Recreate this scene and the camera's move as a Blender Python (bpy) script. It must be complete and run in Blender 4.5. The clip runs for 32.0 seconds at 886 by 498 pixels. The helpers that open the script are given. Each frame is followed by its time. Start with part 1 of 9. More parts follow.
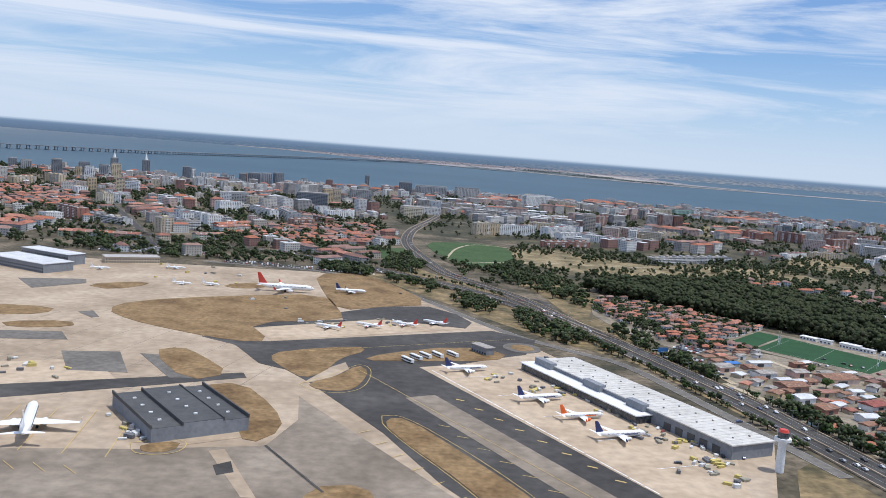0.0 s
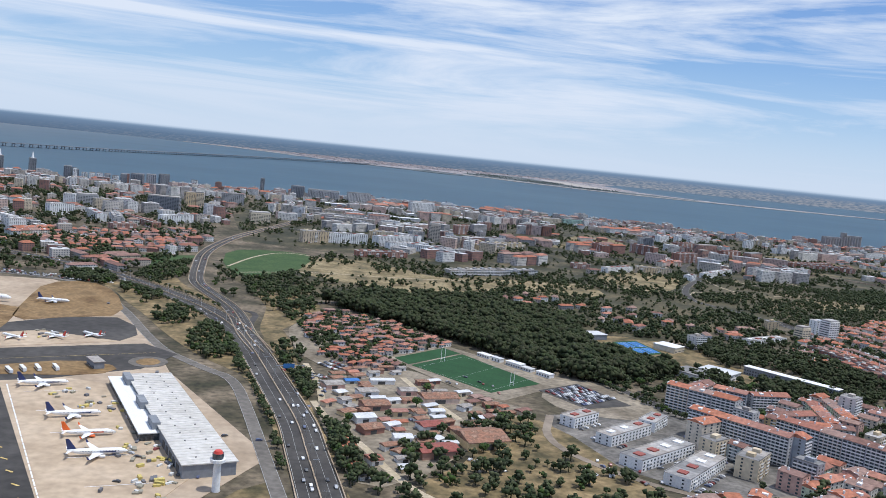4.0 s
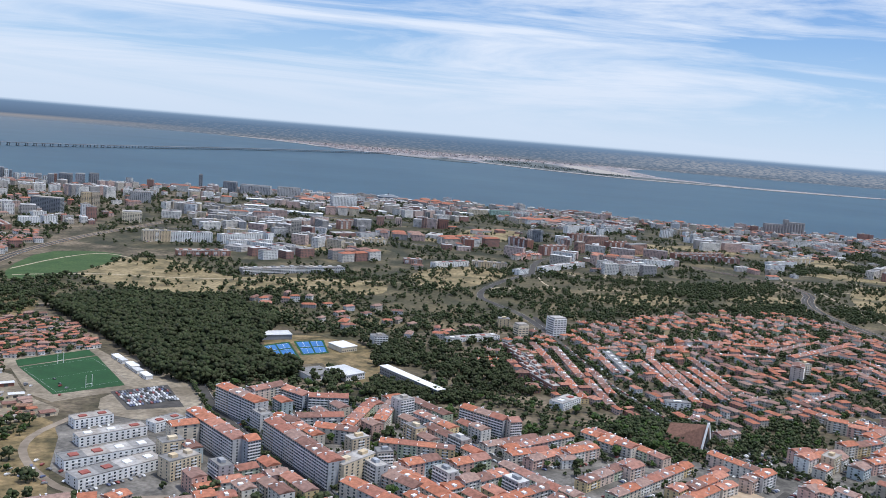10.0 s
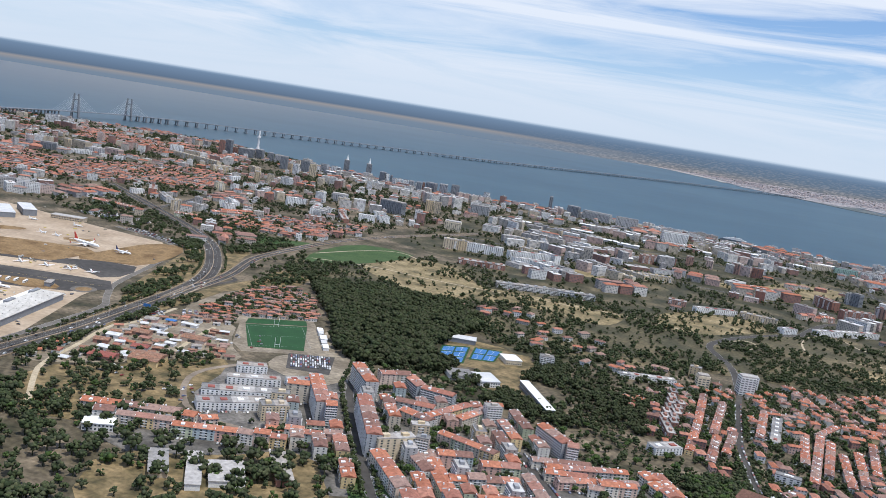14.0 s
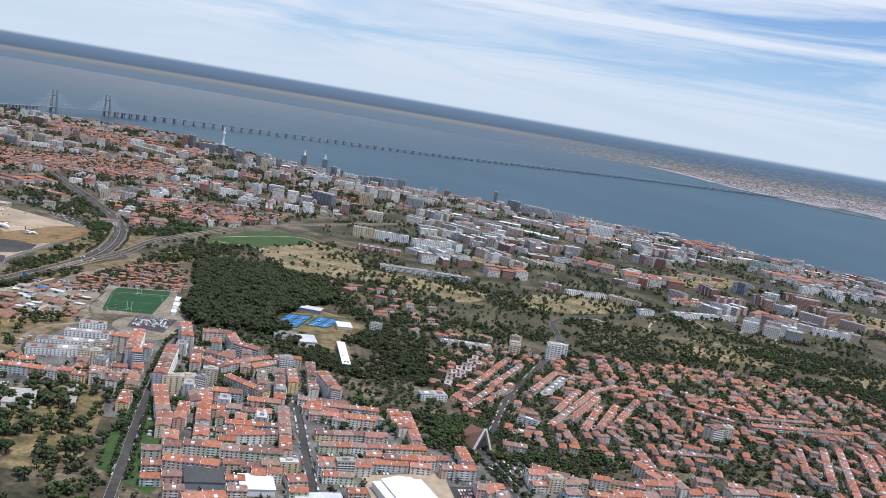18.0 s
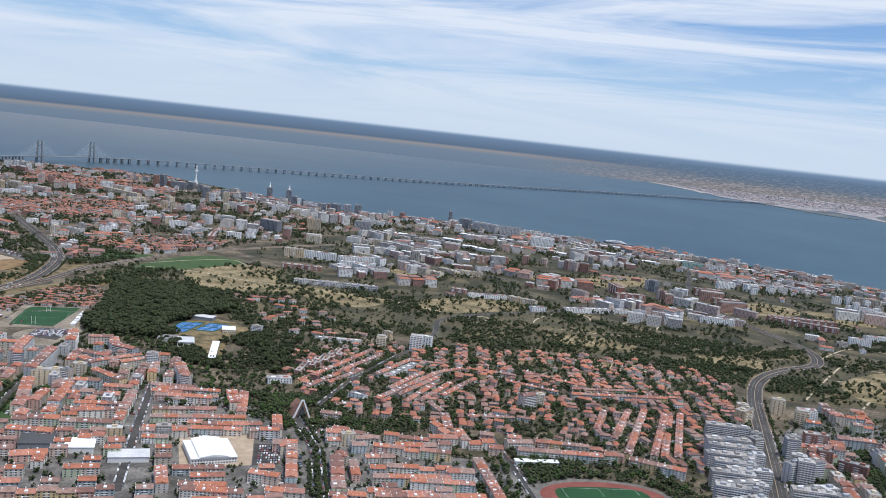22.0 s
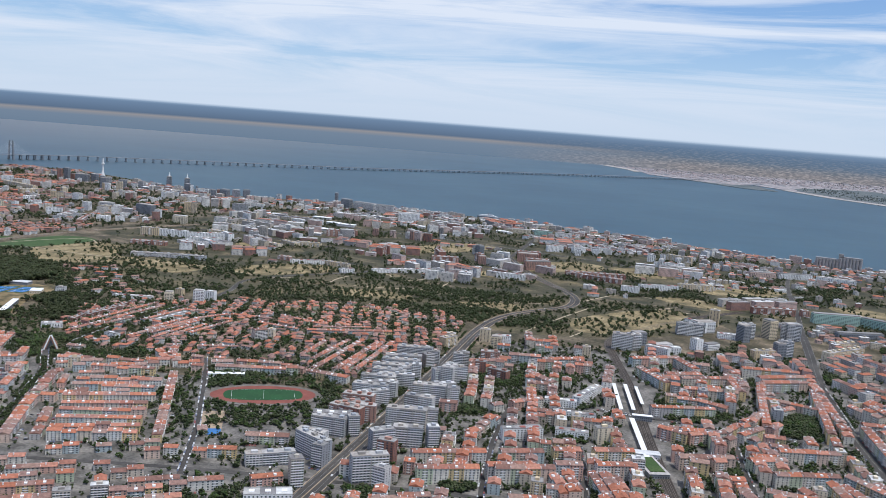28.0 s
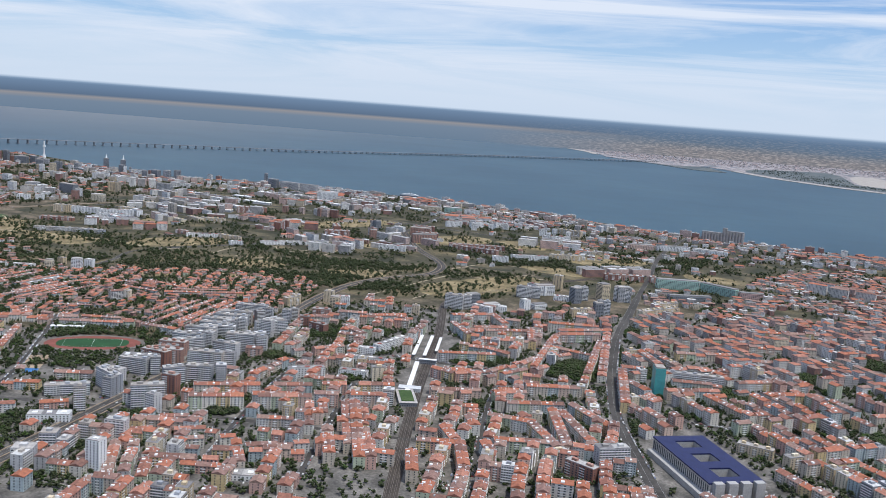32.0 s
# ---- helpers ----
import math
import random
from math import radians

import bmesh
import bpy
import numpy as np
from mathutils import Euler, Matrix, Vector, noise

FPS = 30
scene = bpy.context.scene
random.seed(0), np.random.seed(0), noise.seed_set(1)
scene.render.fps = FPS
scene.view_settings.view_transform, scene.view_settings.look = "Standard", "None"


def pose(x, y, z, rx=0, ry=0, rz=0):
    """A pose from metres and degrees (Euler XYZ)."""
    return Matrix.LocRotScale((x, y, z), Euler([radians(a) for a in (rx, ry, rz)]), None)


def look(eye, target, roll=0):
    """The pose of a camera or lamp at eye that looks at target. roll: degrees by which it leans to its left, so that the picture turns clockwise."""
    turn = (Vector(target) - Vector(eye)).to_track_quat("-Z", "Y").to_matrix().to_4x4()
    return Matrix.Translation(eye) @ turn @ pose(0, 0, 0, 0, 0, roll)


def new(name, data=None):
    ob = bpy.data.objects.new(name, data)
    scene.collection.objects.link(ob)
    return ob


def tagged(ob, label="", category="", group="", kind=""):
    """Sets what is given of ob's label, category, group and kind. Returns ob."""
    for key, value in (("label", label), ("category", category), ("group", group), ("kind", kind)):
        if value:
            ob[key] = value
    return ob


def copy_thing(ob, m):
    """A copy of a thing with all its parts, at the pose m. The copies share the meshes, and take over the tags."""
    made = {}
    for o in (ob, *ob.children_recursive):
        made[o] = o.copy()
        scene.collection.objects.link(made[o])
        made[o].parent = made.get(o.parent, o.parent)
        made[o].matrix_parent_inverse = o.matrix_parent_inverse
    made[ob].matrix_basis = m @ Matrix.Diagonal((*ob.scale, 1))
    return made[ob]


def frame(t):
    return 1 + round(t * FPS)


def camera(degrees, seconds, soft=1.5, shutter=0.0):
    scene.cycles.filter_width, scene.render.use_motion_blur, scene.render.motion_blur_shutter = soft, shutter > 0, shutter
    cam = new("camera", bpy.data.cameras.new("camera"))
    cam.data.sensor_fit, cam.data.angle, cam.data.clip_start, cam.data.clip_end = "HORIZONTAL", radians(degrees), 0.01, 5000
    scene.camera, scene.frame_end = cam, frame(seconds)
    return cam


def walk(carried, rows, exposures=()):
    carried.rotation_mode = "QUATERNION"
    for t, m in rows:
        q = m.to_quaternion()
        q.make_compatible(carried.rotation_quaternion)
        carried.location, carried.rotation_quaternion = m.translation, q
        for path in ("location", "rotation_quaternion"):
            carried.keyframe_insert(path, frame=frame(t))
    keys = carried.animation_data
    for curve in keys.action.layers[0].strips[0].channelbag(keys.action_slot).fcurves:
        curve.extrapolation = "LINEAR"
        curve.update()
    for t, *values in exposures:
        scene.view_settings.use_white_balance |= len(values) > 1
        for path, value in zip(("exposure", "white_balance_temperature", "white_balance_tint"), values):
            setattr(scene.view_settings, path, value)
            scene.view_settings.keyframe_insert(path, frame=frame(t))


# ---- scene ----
cam = camera(53.0, 32.0, 0.8)
METRES, EYE, TILT, LEAN, TURN = 1100.0, 68.0, -6.4, -4.5, 0.0
ROWS = [
    (0.0, 0.0, 0.0, 0.0, 0.0, 0.0, -0.0),
    (0.5, 0.0143, -0.0009, 0.0008, 0.55, -0.08, -1.05),
    (1.0, 0.0285, -0.0025, 0.0017, -0.19, 0.4, -3.97),
    (1.5, 0.0428, -0.0032, 0.0024, -0.42, 0.34, -4.41),
    (2.0, 0.0571, -0.004, 0.0032, -0.11, 0.09, -3.97),
    (2.5, 0.0714, -0.0053, 0.004, -0.16, 0.6, -3.62),
    (3.0, 0.0857, -0.006, 0.0048, -1.33, 0.79, -2.78),
    (3.5, 0.1, -0.0073, 0.0058, -1.63, 0.08, -1.67),
    (5.5, 0.1597, -0.0125, 0.0097, -1.34, 0.77, -0.81),
    (6.0, 0.1745, -0.0141, 0.0107, -1.55, 1.21, -1.04),
    (6.5, 0.1892, -0.0149, 0.0115, -1.52, 1.17, -1.13),
    (7.0, 0.2041, -0.0162, 0.0124, -0.94, 0.95, -0.79),
    (7.5, 0.2188, -0.0173, 0.0134, 0.02, 0.36, -0.24),
    (8.0, 0.2338, -0.0185, 0.0142, 0.36, 0.13, -0.27),
    (8.5, 0.2485, -0.0196, 0.0151, 0.12, -0.12, -0.41),
    (9.0, 0.2638, -0.0214, 0.016, -0.33, -0.05, -0.54),
    (9.5, 0.2787, -0.0224, 0.0171, -0.26, -0.2, -0.45),
    (10.0, 0.2937, -0.0232, 0.0178, 2.55, -0.9, -0.47),
    (10.5, 0.3085, -0.0248, 0.019, 13.62, -1.62, -1.18),
    (11.0, 0.3238, -0.0266, 0.0202, 27.67, -1.25, -3.62),
    (11.5, 0.3388, -0.0279, 0.0214, 32.27, -1.72, -6.53),
    (12.0, 0.3541, -0.0293, 0.0223, 31.6, -2.55, -7.28),
    (12.5, 0.3692, -0.0303, 0.0234, 32.39, -2.47, -6.73),
    (13.0, 0.3842, -0.0313, 0.0245, 31.28, -2.12, -6.81),
    (13.5, 0.399, -0.032, 0.0256, 28.79, -1.4, -7.8),
    (14.0, 0.4145, -0.0335, 0.0266, 29.15, -1.22, -8.4),
    (14.5, 0.43, -0.0349, 0.0277, 29.82, -1.4, -8.85),
    (16.5, 0.4905, -0.0389, 0.0311, 31.95, -1.72, -9.02),
    (17.0, 0.5059, -0.0399, 0.0318, 31.6, -1.81, -8.94),
    (17.5, 0.5214, -0.041, 0.0325, 30.94, -1.71, -9.05),
    (18.0, 0.5368, -0.042, 0.0331, 30.07, -1.45, -8.97),
    (18.5, 0.5521, -0.0428, 0.0331, 29.47, -1.02, -8.38),
    (19.0, 0.5675, -0.0436, 0.0335, 29.01, -0.56, -8.1),
    (19.5, 0.5834, -0.0453, 0.0337, 28.53, -0.54, -8.49),
    (20.0, 0.5986, -0.0452, 0.0334, 29.66, -0.96, -9.16),
    (20.5, 0.6148, -0.047, 0.0332, 31.02, -0.88, -8.78),
    (21.0, 0.6303, -0.0471, 0.0325, 31.34, -0.52, -7.64),
    (21.5, 0.6464, -0.0482, 0.0324, 31.71, -0.04, -6.39),
    (22.0, 0.6625, -0.0494, 0.0319, 31.49, 0.19, -5.75),
    (22.5, 0.6783, -0.0497, 0.0312, 30.96, 0.38, -5.45),
    (23.0, 0.6947, -0.0508, 0.0306, 31.0, 0.67, -5.0),
    (23.5, 0.7108, -0.0515, 0.0299, 31.0, 0.93, -4.86),
    (24.0, 0.727, -0.0517, 0.029, 30.96, 0.77, -4.4),
    (24.5, 0.7435, -0.0528, 0.0283, 30.8, 0.56, -3.96),
    (25.0, 0.7597, -0.0532, 0.0274, 31.0, 0.46, -3.75),
    (25.5, 0.7762, -0.0541, 0.0266, 30.85, 0.23, -3.81),
    (27.5, 0.8432, -0.0571, 0.0245, 30.61, -0.21, -3.72),
    (28.0, 0.8602, -0.0577, 0.0238, 30.17, -0.39, -3.73),
    (28.5, 0.8768, -0.0576, 0.023, 29.44, -0.18, -4.21),
    (29.0, 0.894, -0.0583, 0.0225, 29.27, -0.19, -4.42),
    (29.5, 0.9111, -0.0589, 0.0219, 29.58, -0.59, -4.27),
    (30.0, 0.9272, -0.0596, 0.0214, 29.81, -1.14, -4.06),
    (30.5, 0.9442, -0.0598, 0.0208, 29.89, -1.69, -3.71),
    (31.0, 0.9617, -0.0604, 0.0204, 29.9, -1.24, -3.85),
    (31.5, 0.9793, -0.0612, 0.0197, 28.99, -1.11, -4.01),
    (32.0, 0.9963, -0.0613, 0.0192, 29.38, -1.35, -3.49),
]
walk(cam, [(t, pose(0, 0, EYE, TILT, LEAN, TURN) @ pose(METRES * x, METRES * y, METRES * z, 90 + pitch, roll, yaw)) for t, x, y, z, yaw, pitch, roll in ROWS], [(0, -0.08, 6150, 10), (9.8, -0.02, 6100, 10), (11.2, 0.03, 6310, 10), (18, -0.04, 6240, 10), (25, -0.09, 6150, 10), (32, -0.05, 6220, 10)])
# ---- world, sun, exposure ----
world = bpy.data.worlds.new("sky")
scene.world = world
world.use_nodes = True
SUN_FROM = Vector((0.36, -0.05, 1.0)).normalized()


def sky_nodes():
    nt = world.node_tree
    n, l = nt.nodes, nt.links
    n.clear()
    out, bg = n.new("ShaderNodeOutputWorld"), n.new("ShaderNodeBackground")
    l.new(bg.outputs[0], out.inputs[0])
    sky = n.new("ShaderNodeTexSky")
    sky.sky_type, sky.sun_disc = "NISHITA", False
    sky.sun_elevation = math.asin(SUN_FROM.z)
    sky.sun_rotation = math.atan2(SUN_FROM.x, SUN_FROM.y)
    sky.altitude, sky.air_density, sky.dust_density, sky.ozone_density = 100, 1.0, 0.6, 1.5
    dim = n.new("ShaderNodeVectorMath")
    dim.operation = "MULTIPLY"
    dim.inputs[1].default_value = (0.105, 0.112, 0.125)
    l.new(sky.outputs[0], dim.inputs[0])
    tc = n.new("ShaderNodeTexCoord")
    sep = n.new("ShaderNodeSeparateXYZ")
    l.new(tc.outputs["Generated"], sep.inputs[0])

    def ramp(src, *stops):
        r = n.new("ShaderNodeValToRGB")
        while len(r.color_ramp.elements) < len(stops):
            r.color_ramp.elements.new(0.5)
        for e, (p, c) in zip(r.color_ramp.elements, stops):
            e.position, e.color = p, (*c, 1) if isinstance(c, tuple) else (c, c, c, 1)
        l.new(src, r.inputs[0])
        return r.outputs[0]

    def mix(fac, a, b):
        m = n.new("ShaderNodeMix")
        m.data_type = "RGBA"
        for s, v in ((m.inputs[0], fac), (m.inputs[6], a), (m.inputs[7], b)):
            if isinstance(v, tuple):
                s.default_value = (*v, 1)
            elif isinstance(v, float):
                s.default_value = v
            else:
                l.new(v, s)
        return m.outputs[2]

    # high cirrus in long streaks
    mp = n.new("ShaderNodeMapping")
    mp.inputs["Rotation"].default_value = (radians(2), radians(4), 0)
    mp.inputs["Scale"].default_value = (1.2, 1.2, 13)
    mp.inputs["Location"].default_value = (0.35, 0.1, 0.4)
    l.new(tc.outputs["Generated"], mp.inputs[0])
    streak = n.new("ShaderNodeTexNoise")
    streak.inputs["Scale"].default_value, streak.inputs["Detail"].default_value = 1.5, 11
    streak.inputs["Roughness"].default_value, streak.inputs["Distortion"].default_value = 0.62, 0.8
    l.new(mp.outputs[0], streak.inputs["Vector"])
    cover = ramp(streak.outputs["Fac"], (0.42, 0.0), (0.50, 0.5), (0.60, 1.0))
    clear = mix(ramp(sep.outputs["Z"], (0.0, 0.0), (0.12, 0.45), (0.28, 1.0)), (0.44, 0.69, 0.92), (0.11, 0.25, 0.66))
    blue = mix(0.8, dim.outputs[0], clear)
    cloudy = mix(cover, blue, (0.78, 0.84, 0.94))
    hazy = mix(ramp(sep.outputs["Z"], (0.0, 1.0), (0.03, 0.72), (0.07, 0.22), (0.12, 0.0)), cloudy, (0.66, 0.75, 0.865))
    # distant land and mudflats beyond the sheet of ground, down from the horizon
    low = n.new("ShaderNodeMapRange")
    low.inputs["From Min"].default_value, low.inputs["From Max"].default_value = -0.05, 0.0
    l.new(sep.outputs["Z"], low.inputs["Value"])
    # haze is painted into both ramps: bluer, then paler towards the horizon
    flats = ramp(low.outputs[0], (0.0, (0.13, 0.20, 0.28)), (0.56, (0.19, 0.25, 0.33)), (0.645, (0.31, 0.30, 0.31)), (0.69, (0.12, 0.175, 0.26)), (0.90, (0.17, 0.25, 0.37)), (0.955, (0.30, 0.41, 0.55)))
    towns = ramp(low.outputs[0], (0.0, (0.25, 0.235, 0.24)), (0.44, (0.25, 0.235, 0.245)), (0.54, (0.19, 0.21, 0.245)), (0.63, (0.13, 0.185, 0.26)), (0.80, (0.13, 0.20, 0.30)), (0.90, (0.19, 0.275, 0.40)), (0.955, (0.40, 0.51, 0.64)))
    mp2 = n.new("ShaderNodeMapping")
    mp2.inputs["Scale"].default_value = (230, 230, 1500)
    l.new(tc.outputs["Generated"], mp2.inputs[0])
    speck = n.new("ShaderNodeTexNoise")
    speck.inputs["Scale"].default_value, speck.inputs["Detail"].default_value = 1.0, 5
    l.new(mp2.outputs[0], speck.inputs["Vector"])
    fade = n.new("ShaderNodeMath")
    fade.operation = "MULTIPLY"
    l.new(ramp(speck.outputs["Fac"], (0.50, 0.0), (0.62, 0.75)), fade.inputs[0])
    l.new(ramp(low.outputs[0], (0.0, 1.0), (0.5, 0.9), (0.62, 0.35), (0.78, 0.2), (0.9, 0.0)), fade.inputs[1])
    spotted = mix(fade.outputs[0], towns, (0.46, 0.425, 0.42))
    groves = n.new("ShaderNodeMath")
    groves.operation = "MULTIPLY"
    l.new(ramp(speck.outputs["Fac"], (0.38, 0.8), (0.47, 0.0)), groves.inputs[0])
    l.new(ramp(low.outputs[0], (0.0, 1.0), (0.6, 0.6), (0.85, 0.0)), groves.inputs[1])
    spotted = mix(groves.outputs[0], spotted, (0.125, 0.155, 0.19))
    # low towns behind the lagoon in the south
    south = n.new("ShaderNodeMapRange")
    south.inputs["From Min"].default_value, south.inputs["From Max"].default_value = 0.05, 0.22
    l.new(sep.outputs["X"], south.inputs["Value"])
    strip, pale = n.new("ShaderNodeMath"), n.new("ShaderNodeMath")
    strip.operation = pale.operation = "MULTIPLY"
    l.new(ramp(low.outputs[0], (0.60, 0.0), (0.68, 0.55), (0.80, 0.5), (0.88, 0.0)), strip.inputs[0])
    l.new(south.outputs[0], strip.inputs[1])
    l.new(strip.outputs[0], pale.inputs[0])
    l.new(ramp(speck.outputs["Fac"], (0.42, 0.15), (0.56, 1.0)), pale.inputs[1])
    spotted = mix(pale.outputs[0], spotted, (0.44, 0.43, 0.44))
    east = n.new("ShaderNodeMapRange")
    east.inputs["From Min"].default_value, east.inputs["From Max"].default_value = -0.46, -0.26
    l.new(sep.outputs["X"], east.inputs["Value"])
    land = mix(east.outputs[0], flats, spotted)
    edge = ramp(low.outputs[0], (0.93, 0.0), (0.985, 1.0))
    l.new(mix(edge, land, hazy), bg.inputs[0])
    bg.inputs[1].default_value = 1.0


sky_nodes()
sun = new("sun", bpy.data.lights.new("sun", "SUN"))
sun.data.energy, sun.data.angle, sun.data.color = 3.65, radians(0.53), (1.0, 0.955, 0.88)
sun.matrix_world = look(SUN_FROM * 900, (0, 0, 0))

# ---- materials ----
MATS = {}


def mat(name, cols, size=1.0, rough=0.85, vary="noise", metal=0.0, bump=0.0, grain=0.25, grain_size=None, spec=0.3, windows=None):
    """cols: palette, linear; vary: noise, object or island; size: metres of the large variation; windows: storey height, bay width, glass share."""
    m = bpy.data.materials.new(name)
    m.use_nodes = True
    n, l = m.node_tree.nodes, m.node_tree.links
    b = n["Principled BSDF"]
    b.inputs["Roughness"].default_value, b.inputs["Metallic"].default_value = rough, metal
    b.inputs["Specular IOR Level"].default_value = spec
    geo = n.new("ShaderNodeNewGeometry")

    def noise_at(scale, detail=4.0):
        t = n.new("ShaderNodeTexNoise")
        t.inputs["Scale"].default_value, t.inputs["Detail"].default_value = scale, detail
        l.new(geo.outputs["Position"], t.inputs["Vector"])
        return t.outputs["Fac"]

    r = n.new("ShaderNodeValToRGB")
    el = r.color_ramp.elements
    while len(el) < len(cols):
        el.new(0.5)
    if vary == "noise":
        for i, (e, c) in enumerate(zip(el, cols)):
            e.position, e.color = 0.33 + 0.34 * i / max(1, len(cols) - 1), (*c, 1)
        l.new(noise_at(1 / size, 5.0), r.inputs[0])
    else:
        r.color_ramp.interpolation = "CONSTANT"
        for i, (e, c) in enumerate(zip(el, cols)):
            e.position, e.color = i / len(cols), (*c, 1)
        if vary == "object":
            l.new(n.new("ShaderNodeObjectInfo").outputs["Random"], r.inputs[0])
        else:
            l.new(geo.outputs["Random Per Island"], r.inputs[0])
    fine = n.new("ShaderNodeMapRange")
    fine.inputs["From Min"].default_value, fine.inputs["From Max"].default_value = 0.3, 0.7
    fine.inputs["To Min"].default_value, fine.inputs["To Max"].default_value = 1 - grain, 1 + grain * 0.6
    l.new(noise_at(1 / (grain_size or size * 0.13), 6.0), fine.inputs["Value"])
    mul = n.new("ShaderNodeVectorMath")
    mul.operation = "SCALE"
    l.new(r.outputs[0], mul.inputs[0]), l.new(fine.outputs[0], mul.inputs["Scale"])
    col = mul.outputs[0]
    if windows:
        storey, bay, share = windows

        def calc(op, a, b2=None):
            q = n.new("ShaderNodeMath")
            q.operation = op
            for s, v in zip(q.inputs, (a, b2)):
                if v is None:
                    continue
                if isinstance(v, (int, float)):
                    s.default_value = v
                else:
                    l.new(v, s)
            return q.outputs[0]

        cr = n.new("ShaderNodeVectorMath")
        cr.operation = "CROSS_PRODUCT"
        l.new(geo.outputs["Normal"], cr.inputs[0])
        cr.inputs[1].default_value = (0, 0, 1)
        dt = n.new("ShaderNodeVectorMath")
        dt.operation = "DOT_PRODUCT"
        l.new(cr.outputs[0], dt.inputs[0]), l.new(geo.outputs["Position"], dt.inputs[1])
        sp = n.new("ShaderNodeSeparateXYZ")
        l.new(geo.outputs["Position"], sp.inputs[0])
        nz = n.new("ShaderNodeSeparateXYZ")
        l.new(geo.outputs["Normal"], nz.inputs[0])
        up = calc("FRACT", calc("DIVIDE", sp.outputs["Z"], storey))
        across = calc("FRACT", calc("DIVIDE", dt.outputs["Value"], bay))
        band = calc("LESS_THAN", calc("ABSOLUTE", calc("SUBTRACT", up, 0.55)), 0.24)
        pane = calc("LESS_THAN", calc("ABSOLUTE", calc("SUBTRACT", across, 0.5)), share / 2)
        flat = calc("LESS_THAN", calc("ABSOLUTE", nz.outputs["Z"]), 0.5)
        mask = calc("MULTIPLY", calc("MULTIPLY", band, pane), flat)
        mx = n.new("ShaderNodeMix")
        mx.data_type = "RGBA"
        l.new(mask, mx.inputs[0]), l.new(col, mx.inputs[6])
        mx.inputs[7].default_value = (0.07, 0.085, 0.10, 1)
        col = mx.outputs[2]
    l.new(col, b.inputs["Base Color"])
    if bump:
        bp = n.new("ShaderNodeBump")
        bp.inputs["Strength"].default_value, bp.inputs["Distance"].default_value = min(1, bump), bump
        l.new(noise_at(1 / (grain_size or size * 0.13), 6.0), bp.inputs["Height"])
        l.new(bp.outputs[0], b.inputs["Normal"])
    MATS[name] = m
    return m


mat("urban_ground", [(0.044, 0.042, 0.022), (0.082, 0.069, 0.041), (0.138, 0.111, 0.073), (0.22, 0.174, 0.118)], 22, grain=0.55, grain_size=2.5)
mat("scrub_ground", [(0.042, 0.043, 0.022), (0.07, 0.064, 0.034), (0.115, 0.096, 0.052), (0.185, 0.148, 0.082)], 40, grain=0.5, grain_size=3)
mat("estate_scrub", [(0.030, 0.033, 0.017), (0.048, 0.047, 0.025), (0.082, 0.072, 0.04), (0.15, 0.122, 0.072)], 26, grain=0.5, grain_size=3)
mat("straw_grass", [(0.10, 0.088, 0.045), (0.19, 0.15, 0.076), (0.27, 0.212, 0.112), (0.33, 0.265, 0.15)], 17, grain=0.45, grain_size=2.5)
mat("airfield_grass", [(0.15, 0.09, 0.038), (0.215, 0.135, 0.06), (0.275, 0.18, 0.085), (0.18, 0.115, 0.052)], 14, grain=0.35, grain_size=1.5)
mat("concrete", [(0.32, 0.245, 0.17), (0.405, 0.315, 0.225), (0.47, 0.375, 0.275)], 26, grain=0.2, grain_size=3)
mat("worn_concrete", [(0.185, 0.15, 0.113), (0.24, 0.196, 0.15), (0.305, 0.252, 0.195)], 22, grain=0.25, grain_size=3)
mat("beige_concrete", [(0.40, 0.305, 0.21), (0.475, 0.37, 0.26), (0.53, 0.42, 0.305)], 20, grain=0.2, grain_size=3)
mat("asphalt", [(0.050, 0.046, 0.042), (0.066, 0.061, 0.056), (0.092, 0.085, 0.077)], 25, grain=0.3, grain_size=3)
mat("pale_asphalt", [(0.135, 0.122, 0.106), (0.185, 0.168, 0.146)], 20, grain=0.3, grain_size=2)
mat("sand_path", [(0.40, 0.33, 0.22), (0.50, 0.42, 0.30)], 10)
mat("white_paint", [(0.75, 0.75, 0.74), (0.82, 0.82, 0.80)], 4, rough=0.5, grain=0.12)
mat("lane_paint", [(0.34, 0.34, 0.33), (0.48, 0.48, 0.46)], 6, grain=0.3, grain_size=1)
mat("yellow_paint", [(0.55, 0.40, 0.13), (0.62, 0.47, 0.20)], 2, grain=0.25)
mat("turf", [(0.016, 0.060, 0.020), (0.022, 0.080, 0.026)], 9, grain=0.2)
mat("lawn", [(0.035, 0.075, 0.02), (0.06, 0.10, 0.03)], 12, grain=0.3)
mat("court_blue", [(0.045, 0.15, 0.36), (0.055, 0.18, 0.42)], 8, grain=0.1)
mat("track_red", [(0.19, 0.06, 0.045), (0.24, 0.08, 0.06)], 8, grain=0.15)
mat("water", [(0.013, 0.050, 0.073), (0.020, 0.063, 0.089), (0.029, 0.076, 0.100)], 420, rough=0.42, spec=0.28, grain=0.12, grain_size=60)
# paler grey westwards: silt, with brighter sky reflection painted into the same colour
water_nodes = MATS["water"].node_tree
silt_and_sheen, spot, place = water_nodes.nodes.new("ShaderNodeMix"), water_nodes.nodes.new("ShaderNodeMapRange"), water_nodes.nodes.new("ShaderNodeSeparateXYZ")
silt_and_sheen.data_type, spot.interpolation_type = "RGBA", "SMOOTHSTEP"
spot.inputs["From Min"].default_value, spot.inputs["From Max"].default_value, spot.inputs["To Max"].default_value = -300, -3600, 0.85
